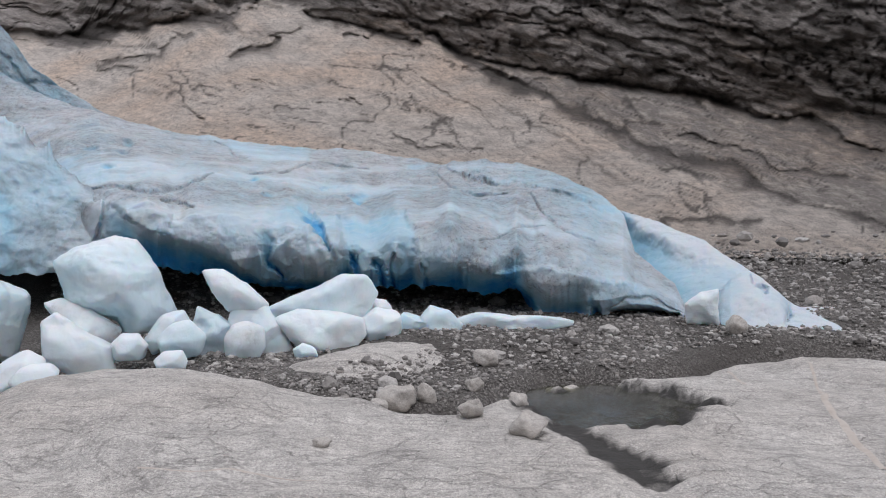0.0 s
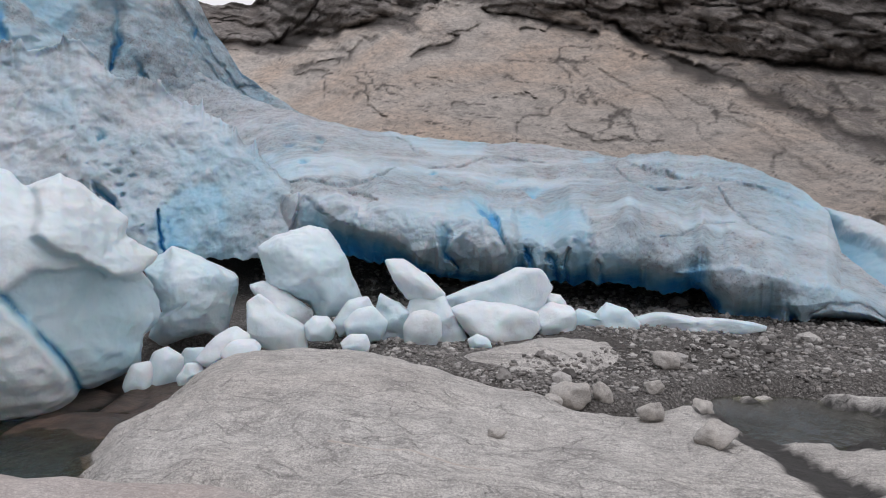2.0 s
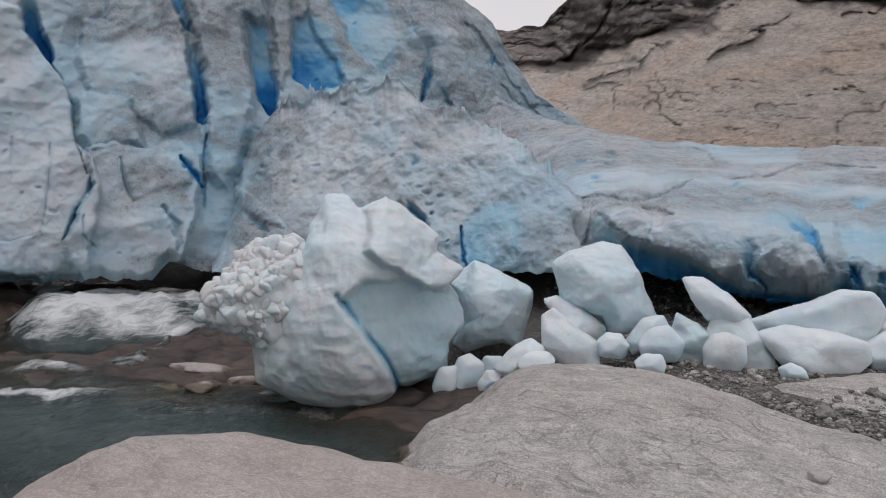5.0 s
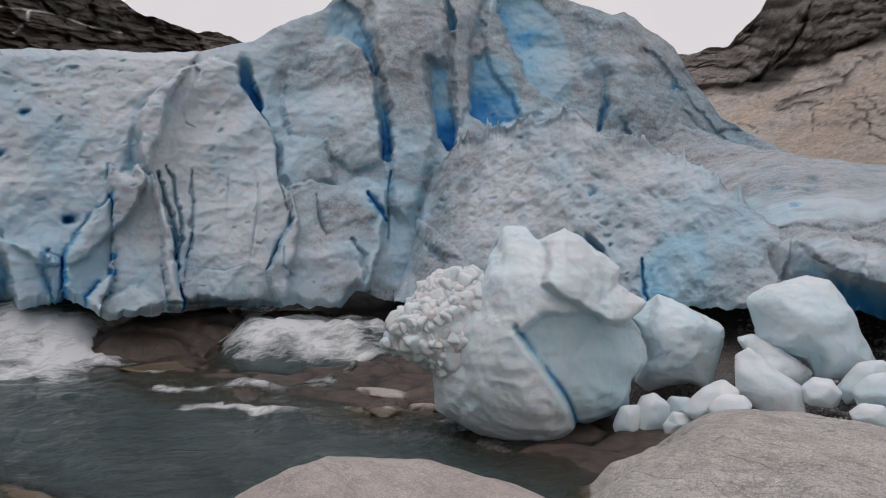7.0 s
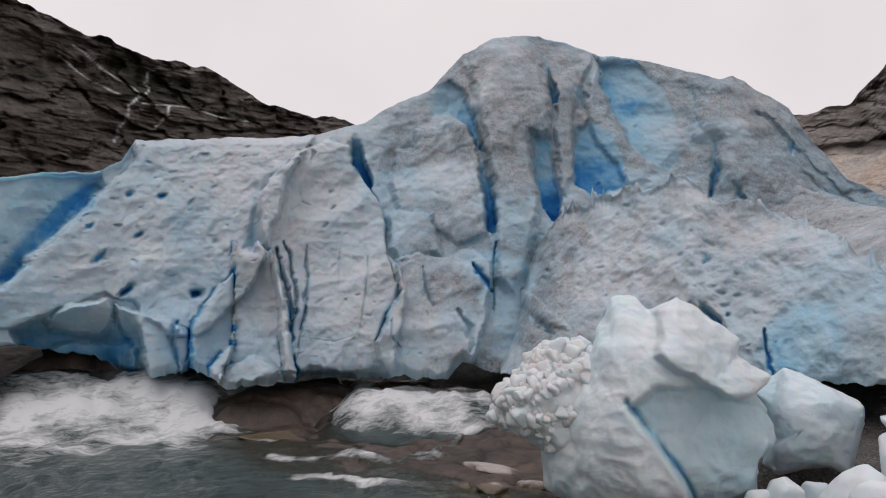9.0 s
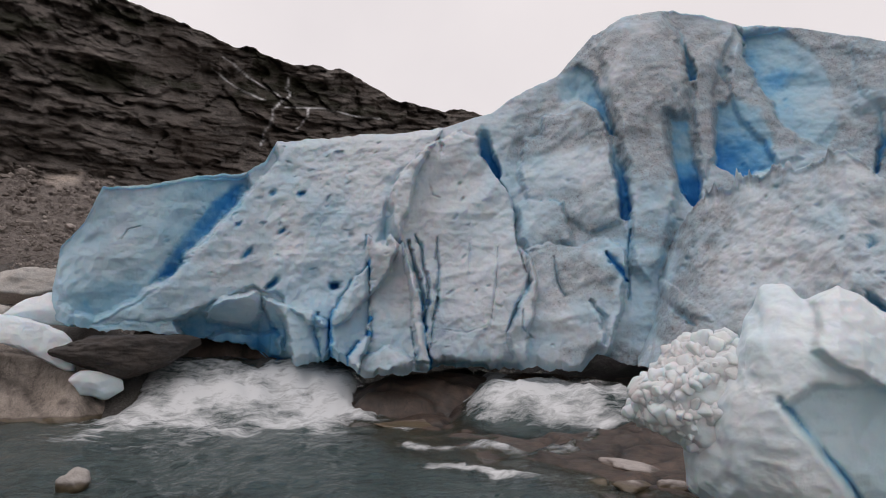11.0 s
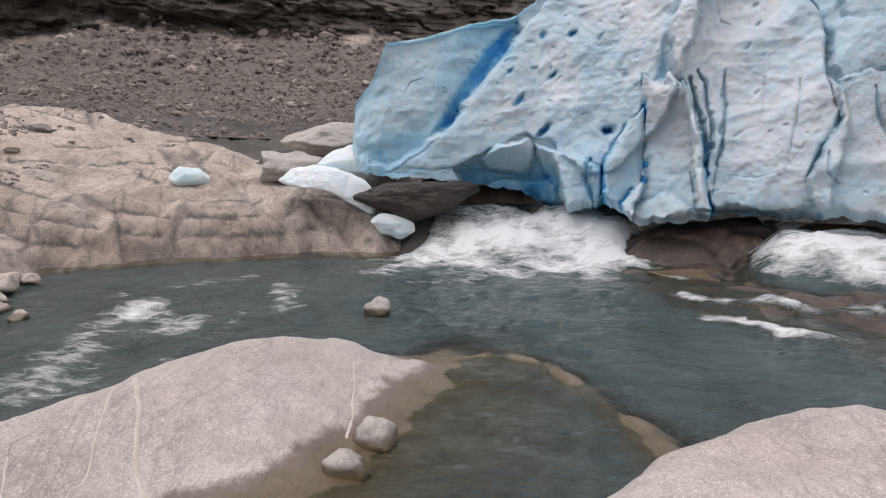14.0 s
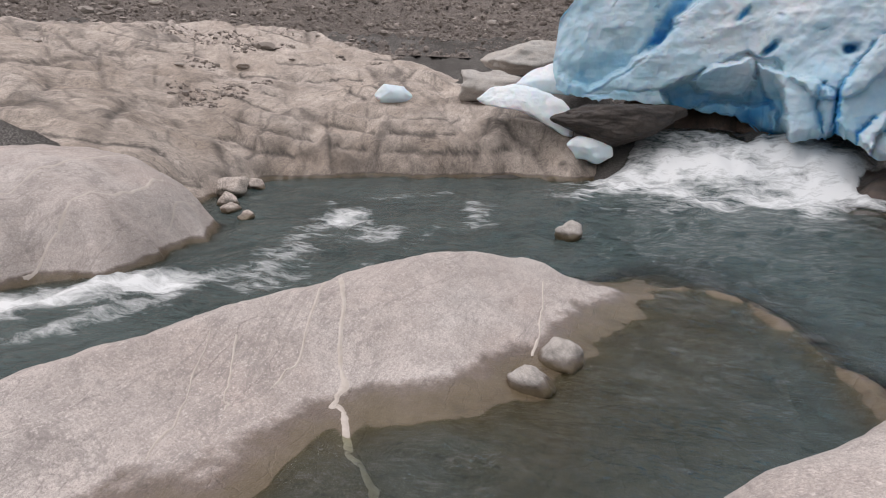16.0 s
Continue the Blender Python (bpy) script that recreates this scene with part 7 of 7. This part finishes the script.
# crushed ice heaped against the huge block: one crusted mass of small lumps
(hx, hy, hz), _, hturn, heap_lines = BLOCKS["heap"]
heap_v, heap_f, heap_q = carved_block([(a * 1.12 + 0.22, b * 1.04 - 0.12) for a, b in heap_lines[0]], 0.9, [(0.85, 0.25, 0.1), (0.80, -0.3, 0.1), (0.95, 0, -0.55), (1.0, 0.1, 0.6)], 6, 2.2)
big_warp = np.stack([fbm(heap_v[:, 0] * 1.6 + o, heap_v[:, 1] * 1.6, heap_v[:, 2] * 1.6, 5, 700 + o, 0.6) for o in (0, 9, 18)], -1)
warp_v = heap_v + 0.14 * big_warp
billow = [np.abs(vnoise(*(warp_v * k).T, 61 + n)) for n, k in enumerate((1.9, 4.2, 9.0))]
knob = 0.16 * billow[0] + 0.06 * billow[1] + 0.02 * billow[2] + 0.10 * fbm(heap_v[:, 0] * 1.3, heap_v[:, 1] * 1.3, heap_v[:, 2] * 1.3, 4, 63, 0.55) - 0.14
heap_v = heap_v + heap_q * knob[:, None]
rng = np.random.default_rng(71)
V, F, total = [heap_v], [heap_f], len(heap_v)
seats = np.flatnonzero((heap_v[:, 1] < 0.25) & (heap_v[:, 0] < 0.85))
shapes = [hewn(rng, 10, 22, 3, jitter=0.4) for _ in range(9)]
for n, at in enumerate(rng.choice(seats, 420)):
    p, f = shapes[n % 9]
    size = 0.04 * (4.0 ** (rng.uniform() ** 1.8))
    a, b = rng.uniform(0, 6.3, 2)
    turn_m = np.array(Matrix.Rotation(a, 3, "Z") @ Matrix.Rotation(b, 3, "X"))
    p = p * rng.uniform(0.75, 1.2, 3) @ turn_m.T * size
    p = p * (1 + 0.07 * fbm(p[:, 0] * 9 + n, p[:, 1] * 9, p[:, 2] * 9, 3, 73))[:, None]
    V.append(p + heap_v[at] - heap_q[at] * size * 0.35)
    F.append(f + total)
    total += len(p)
V, F = np.concatenate(V), np.concatenate(F)
rubble = thing("ice_rubble", "heap of crushed white ice lumps against the huge block", "ice rubble", kind="stuff",
               data=mesh_of("ice_rubble", V, F, block_ice, {"clean": np.full(len(V), 0.08), "grit": np.full(len(V), 0.015)}))
rubble.matrix_world = pose(hx, hy, hz, 0, 0, hturn)


# ---- loose stones ----
def stone(spec, seed, label, mat=None, level=4, sharp=14, planes=22, group="stones on the slab", name="stone"):
    x, y, z, sx, sy, sz, turn = spec
    rng = np.random.default_rng(seed)
    p, f = hewn(rng, planes, sharp, level, jitter=0.28)
    o = rng.uniform(0, 40, 3)
    p = p * (1 + 0.10 * fbm(p[:, 0] * 2 + o[0], p[:, 1] * 2 + o[1], p[:, 2] * 2 + o[2], 5, seed))[:, None]
    ob = thing(name, label, "stone", group, data=mesh_of(name, p * np.array([sx, sy, sz]), f, mat or stone_rock))
    ob.matrix_world = pose(x, y, z, 0, 0, turn)
    return ob


GREY = "grey angular stone lying on the slab"
for k, (x, y, sx, sy, sz, turn, label) in enumerate((
        (-0.53, 7.62, 0.25, 0.2, 0.2, 4, "heap-like grey boulder among smaller stones"), (-0.19, 7.75, 0.13, 0.12, 0.13, 40, GREY), (-0.70, 7.42, 0.11, 0.1, 0.08, 5, GREY), (-0.45, 7.40, 0.14, 0.11, 0.08, 80, GREY),
        (0.37, 8.14, 0.12, 0.1, 0.1, 10, GREY), (0.91, 8.08, 0.15, 0.12, 0.12, 50, GREY), (0.65, 9.5, 0.17, 0.15, 0.15, 20, "pale rounded stone on dark gravel"), (0.29, 6.8, 0.14, 0.12, 0.1, 15, "brown and white streaked stone on the slab"),
        (0.80, 6.3, 0.18, 0.14, 0.13, 8, "blocky pale grey stone on the slab"), (-1.04, 5.78, 0.085, 0.07, 0.05, 10, "small dark flat stone on the slab"), (4.8, 11.0, 0.17, 0.15, 0.17, 0, "rounded pale stone before the ice"))):
    rest_on = max(ground_at(x, y), float(on_rock("slab", np.array([x]), np.array([y]))[0]), float(on_rock("slab_hump", np.array([x]), np.array([y]))[0]))
    stone((x, y, rest_on + 0.6 * sz, sx, sy, sz, turn), 300 + k, label)
stone((-12.2, -2.25, 0.02, 0.27, 0.25, 0.27, 0), 341, "rounded pale stone standing in the river", wet_stone, group="stones in the water")
stone((-6.6, -1.15, 0.02, 0.27, 0.22, 0.20, 20), 332, "white angular stone in the quiet pool", wet_stone, group="stones in the water")
stone((-5.95, -1.3, 0.0, 0.24, 0.2, 0.18, 60), 333, "white angular stone in the quiet pool", wet_stone, group="stones in the water")
stone((-20.4, -2.75, 1.62, 1.55, 0.9, 0.56, 97), 334, "wet dark brown boulder under the ice fin", dark_rock, 6, 18, 14, "boulders on the bank", "boulder")
stone((-22.0, -7.0, 2.55, 1.0, 0.6, 0.5, 108), 335, "pale flat boulder on the bank", stone_rock, 5, 26, 8, "boulders on the bank", "boulder")
stone((-25.6, -6.6, 3.5, 1.4, 0.9, 0.55, 104), 336, "flat layered boulder on the bank", stone_rock, 5, 30, 7, "boulders on the bank", "boulder")


for k, (x, y, sx, sy, sz, turn) in enumerate(((-10.05, 6.25, 0.34, 0.26, 0.10, 20), (-10.5, 5.85, 0.18, 0.15, 0.08, 60), (-9.75, 6.7, 0.26, 0.2, 0.08, 100), (-16.9, 4.3, 0.8, 0.42, 0.14, 75), (-10.9, 6.8, 0.42, 0.3, 0.10, 30))):
    stone((x, y, float(on_rock("shelf_rock", np.array([x]), np.array([y]))[0]) - 0.01, sx, sy, sz, turn), 350 + k, "pale cracked stone embedded in the wet shelf", pink_rock, 4, 26, 7, group="stones in the water")

for k, spec in enumerate(((-13.2, -10.3, 0.18, 0.5, 0.4, 0.28, 20), (-12.2, -9.6, 0.06, 0.3, 0.25, 0.2, 60), (-11.6, -9.1, 0.02, 0.25, 0.2, 0.14, 10), (-14.4, -10.6, 0.1, 0.3, 0.24, 0.18, 80), (-11.2, -8.4, 0.0, 0.2, 0.16, 0.12, 30))):
    stone(spec, 360 + k, "wet brown stone at the edge of the river", bank_rock, group="stones in the water")

# ---- quartz veins in the polished rock ----
quartz = Mat("quartz")
quartz = quartz.done(Base_Color=quartz.mix(quartz.ramp(quartz.noise(9, 6, 0.7), (0.35, 0.0), (0.65, 1.0)), (0.50, 0.46, 0.425), (0.42, 0.37, 0.325)), Roughness=0.6)


def vein(rock, host, pts, width, seed):
    """A thin ribbon of quartz that follows the rock's surface."""
    P = np.array(pts, float)
    t = np.linspace(0, len(P) - 1, 40 * (len(P) - 1))
    x, y = np.interp(t, np.arange(len(P)), P[:, 0]), np.interp(t, np.arange(len(P)), P[:, 1])
    x, y = x + 0.03 * fbm(t * 2, t * 0, seed, 3, seed), y + 0.03 * fbm(t * 2, t * 0, seed + 3, 3, seed)
    dx, dy = np.gradient(x), np.gradient(y)
    n = np.hypot(dx, dy)
    w = width * (1 + 0.4 * fbm(t * 3, t * 0, seed, 3, seed + 1)) / 2
    k = np.linspace(-1, 1, 4)
    X, Y = x[:, None] - (dy / n * w)[:, None] * k, y[:, None] + (dx / n * w)[:, None] * k
    Z = on_rock(rock, X, Y) + 0.006 - 0.012 * np.abs(k) ** 3
    part("quartz_vein", sheet("quartz_vein", X, Y, Z, quartz), host, "white quartz vein")


vein("vein_rock", vein_rock, [(-6.4, -3.47), (-5.48, -2.93), (-5.08, -2.68), (-4.86, -2.63), (-4.82, -2.52), (-4.43, -2.28), (-4.28, -2.06), (-3.85, -1.73), (-3.6, -1.55)], 0.075, 1)
vein("vein_rock", vein_rock, [(-6.23, -3.49), (-5.03, -3.11), (-4.65, -3.12)], 0.03, 2)
vein("vein_rock", vein_rock, [(-8.23, -1.76), (-7.19, -1.54), (-6.53, -1.42)], 0.035, 3)
vein("vein_rock", vein_rock, [(-4.79, -3.81), (-3.87, -3.34), (-3.51, -3.31)], 0.025, 4)
vein("vein_rock", vein_rock, [(-4.9, -3.57), (-4.33, -3.26), (-4.28, -3.21)], 0.025, 5)
vein("river_boulder", river_boulder, [(-9.4, -8.6), (-8.0, -8.2), (-6.4, -8.2)], 0.05, 6)
vein("river_boulder", river_boulder, [(-9.2, -9.4), (-7.6, -8.9), (-5.6, -8.9)], 0.04, 7)
vein("river_boulder", river_boulder, [(-9.9, -8.5), (-8.6, -7.9)], 0.04, 8)
vein("slab", slab, [(5.2, 9.61), (4.13, 7.06), (3.68, 5.57)], 0.10, 9)
vein("slab", slab, [(4.08, 9.61), (3.86, 8.58)], 0.08, 10)
vein("slab", slab, [(-2.39, 5.2), (-1.6, 5.22), (-0.96, 5.09)], 0.03, 11)


# ---- river and pond water ----
azs = np.arange(20, 200, 0.35)
rs = 2.2 * 1.0125 ** np.arange(195)
A, Rr = np.meshgrid(azs, rs, indexing="ij")
WX, WY = polar(A, Rr)
bed = height(WX, WY)
for rock in ("vein_rock", "near_slab", "shelf_rock", "river_boulder", "foot_rock", "pool_sill", "bank_slab", "slab"):
    bed = np.maximum(bed, on_rock(rock, WX, WY))
fall = step(18.0, 22.3, Rr) * step(76, 82, A) * step(99, 95, A)
Aw = A + 2.2 * fbm(WX * 0.55, WY * 0.55, 0, 4, 26)
fall2 = step(15.9, 18.8, Rr) * step(56, 59, A) * step(73, 69, A)
W0 = 1.30 * fall + 0.85 * fall2
rapid = step(16.0, 18.8, Rr + 0.9 * fbm(WX * 0.6, WY * 0.6, 0, 3, 28)) * step(74, 81, Aw) * step(103, 96, Aw) * (0.35 + 0.65 * step(21.6, 20.0, Rr + 0.8 * fbm(WX * 0.9, WY * 0.9, 0, 3, 30)))
rapid2 = step(16.1, 17.6, Rr + 0.6 * fbm(WX * 0.8, WY * 0.8, 0, 3, 29)) * step(58.5, 62.5, Aw) * step(74, 67, Aw)
spread = step(11.5, 17.0, Rr) * step(72, 84, A) * step(112, 98, A)
lace = np.zeros_like(WX)
for pts, w, k in (([(-13.8, 3.57), (-13.6, 4.9), (-12.7, 5.4), (-12.5, 6.3)], 0.22, 0.85), ([(-12.3, 3.5), (-11.6, 4.4), (-10.9, 4.8)], 0.22, 0.9), ([(-18.5, 2.6), (-18.2, 3.5), (-16.7, 3.8)], 0.3, 0.8), ([(-14.5, 3.6), (-13.5, 4.2)], 0.2, 0.7),
                  ([(-18.6, 6.0), (-17.6, 6.8), (-16.4, 9.6)], 0.35, 0.8), ([(-12.6, 6.2), (-13.4, 7.4), (-14.6, 8.4)], 0.2, 0.6),
                  ([(-7.6, -5.5), (-9.2, -6.15), (-11.1, -6.75), (-12.4, -6.75)], 0.42, 0.95), ([(-12.4, -6.7), (-10.8, -5.3)], 0.35, 0.7), ([(-5.5, -7.4), (-6.2, -7.25), (-7.2, -6.45)], 0.40, 1.0), ([(-4.8, -6.5), (-5.6, -6.1), (-7.8, -6.05)], 0.25, 0.6),
                  ([(-7.0, -6.9), (-4.5, -8.6)], 0.4, 0.9), ([(-12.5, -4.2), (-14.5, -4.8)], 0.35, 0.45), ([(-9.0, -4.4), (-12.0, -4.6)], 0.2, 0.3), ([(-13.5, -7.6), (-15.5, -6.0)], 0.3, 0.45), ([(-5.2, -4.9), (-7.6, -4.4)], 0.22, 0.4)):
    for (ax, ay), (bx, by) in zip(pts, pts[1:]):
        lace = np.maximum(lace, k * np.exp(-((seg_dist(WX, WY, ax, ay, bx, by)[0] + 0.6 * w * fbm(WX * 1.3, WY * 1.3, 0, 3, 27)) / (1.4 * w)) ** 2))
foam = np.clip(0.60 * rapid + 0.47 * rapid2 + 0.34 * spread + 0.8 * lace + 0.30 * step(0.1, 0.4, fall2), 0, 1)
foam = foam * np.clip(0.85 + 0.45 * fbm(WX * 0.9, WY * 0.9, 0, 4, 25), 0.1, 1.3)
chop = 0.05 + 0.05 * step(0.3, 0.7, foam)
quiet = step(9.6, 8.4, Rr) * step(108, 100, A)
WZ = W0 + (chop * (1 - 0.35 * quiet)) * fbm(WX * 1.1, WY * 1.7, 0, 4, 21) + foam * (0.06 * fbm(WX * 1.2, WY * 2.4, 0, 5, 23, 0.62) + 0.04 * np.abs(vnoise(WX * 3.1, WY * 4.6, 0, 24))) * step(12, 17, Rr)
# a film of water runs over the rock where the cascades are
film = step(0.35, 0.6, lace) * step(50, 55, A) * step(80, 75, A)
WZ = np.maximum(WZ, np.where(film > 0.02, bed + 0.10 * film - 0.04, -9.0))
murk = 1 - np.exp(-np.maximum(WZ - bed, 0) / (0.20 + 0.10 * quiet))
foam = foam * step(-0.01, 0.06, WZ - bed)
river = thing("river", "milky grey-green glacial river with white rapids", "water", kind="structure",
              data=sheet("river", WX, WY, WZ, melt_water, {"murk": murk, "foam": foam}, flip=True))

px_, py_ = np.meshgrid(np.linspace(-0.6, 3.6, 60), np.linspace(4.6, 9.6, 70), indexing="ij")
pond = thing("pond", "still grey meltwater pond in a hollow of the slab", "water", kind="structure",
             data=sheet("pond", px_, py_, np.full(px_.shape, POND_LEVEL), pond_water,
                        {"murk": 1 - np.exp(-np.maximum(POND_LEVEL - np.maximum(height(px_, py_), on_rock("slab", px_, py_)), 0) / 0.16), "foam": px_ * 0}))




# ---- gravel and loose stones ----
def inside(x, y, poly):
    return poly_sd(np.asarray(x, float), np.asarray(y, float), poly) < 0


def pebbles(name, label, spots, mat, seed, level=1, flat=0.72):
    """Many small angular stones in one mesh. spots: x, y, z, size."""
    rng = np.random.default_rng(seed)
    v, f = ico(level)
    n, m = len(spots), len(v)
    P = v[None] * rng.uniform(0.72, 1.15, (n, m, 1))
    P = P * (spots[:, 3:4] * rng.uniform(0.6, 1.35, (n, 3)))[:, None, :] * np.array([1, 1, flat])
    a = rng.uniform(0, 6.3, n)
    X = P[..., 0] * np.cos(a)[:, None] - P[..., 1] * np.sin(a)[:, None] + spots[:, 0:1]
    Y = P[..., 0] * np.sin(a)[:, None] + P[..., 1] * np.cos(a)[:, None] + spots[:, 1:2]
    Z = P[..., 2] + spots[:, 2:3]
    F = (f[None] + (np.arange(n) * m)[:, None, None]).reshape(-1, 3)
    return thing(name, label, "gravel", kind="stuff", data=mesh_of(name, np.stack([X, Y, Z], -1), F, mat, smooth=False))


def scatter(n, seed, az, r, sizes, keep):
    rng = np.random.default_rng(seed)
    A, Rr = rng.uniform(*az, n), np.exp(rng.uniform(np.log(r[0]), np.log(r[1]), n))
    x, y = polar(A, Rr)
    s = sizes[0] * (sizes[1] / sizes[0]) ** (rng.uniform(0, 1, n) ** 3.0)
    s = s * np.maximum(1, (Rr / 9) ** 0.7) if r[0] < 10 else s
    ok = keep(x, y)
    return x[ok], y[ok], s[ok]


def off_slab(x, y):
    patch = fbm(x * 0.9, y * 0.9, 0, 3, 77)
    return (np.minimum(poly_sd(x, y, SLAB), poly_sd(x, y, ISLAND)) > -0.08 + 0.35 * patch) & (pond_depth(x, y) < -0.12) & (outlet(x, y) < 0.0) & (np.hypot(x, y) > 6)


def spots_of(x, y, s, lift=0.25):
    return np.stack([x, y, np.maximum(np.maximum(height(x, y), on_rock("slab", x, y)), on_rock("slab_hump", x, y)) + s * lift, s], -1)


x, y, s = scatter(52000, 401, (-40, 30), (7.6, 22), (0.008, 0.055), off_slab)
pebbles("gravel", "grey angular gravel between the slab and the ice", spots_of(x, y, s), gravel_stones, 403)
x, y, s = scatter(900, 405, (-40, 28), (7.2, 26), (0.03, 0.13), off_slab)
pebbles("cobbles", "scattered pale cobbles on the gravel", spots_of(x, y, s), gravel_stones, 406, 2)


def on_bank(x, y):
    return (poly_sd(x, y, RIVER) > 3.0) & ((poly_sd(x, y, BANK) > -0.5) | (fbm(x * 0.35, y * 0.35, 0, 3, 79) > 0.72 - 0.035 * (np.hypot(x, y) - 23)))


x, y, s = scatter(30000, 411, (97, 150), (22, 48), (0.025, 0.12), on_bank)
def bank_spots(x, y, s):
    z = np.maximum(height(x, y), np.where(poly_sd(x, y, BANK) < 0, on_rock("bank_slab", x, y), -9))
    return np.stack([x, y, z + s * 0.2, s], -1)


pebbles("scree", "brown-grey scree stones on the far bank", bank_spots(x, y, s), scree_stones, 413)

# loose rock on the slope under the left cliff
SX, SY, SZ, sc_w, s_el = SLOPES["mountain_left"]
pick_ok = np.flatnonzero((sc_w > 0.45).ravel() & (s_el.ravel() > 1.5) & (np.hypot(SX, SY).ravel() < 100))
rng = np.random.default_rng(421)
at = rng.choice(pick_ok, 16000)
far_k = np.hypot(SX.ravel()[at], SY.ravel()[at])
s = far_k / 40 * 0.04 * 8.0 ** (rng.uniform(0, 1, len(at)) ** 4.5)
slope_spots = np.stack([SX.ravel()[at] + rng.normal(0, 0.3, len(at)), SY.ravel()[at] + rng.normal(0, 0.3, len(at)), SZ.ravel()[at] + s * 0.15, s], -1)
pebbles("scree", "grey-brown rubble on the slope under the cliff", slope_spots, scree_stones, 423)
x, y, s = scatter(160, 431, (100, 150), (24, 44), (0.22, 0.75), lambda x, y: (poly_sd(x, y, RIVER) > 5.0) & (fbm(x * 0.25, y * 0.25, 0, 3, 83) > -0.1))
pebbles("slab_pieces", "pale flat slabs of bedrock lying in the scree", bank_spots(x, y, s * 0.6), slab_stones, 433, 2, 0.45)
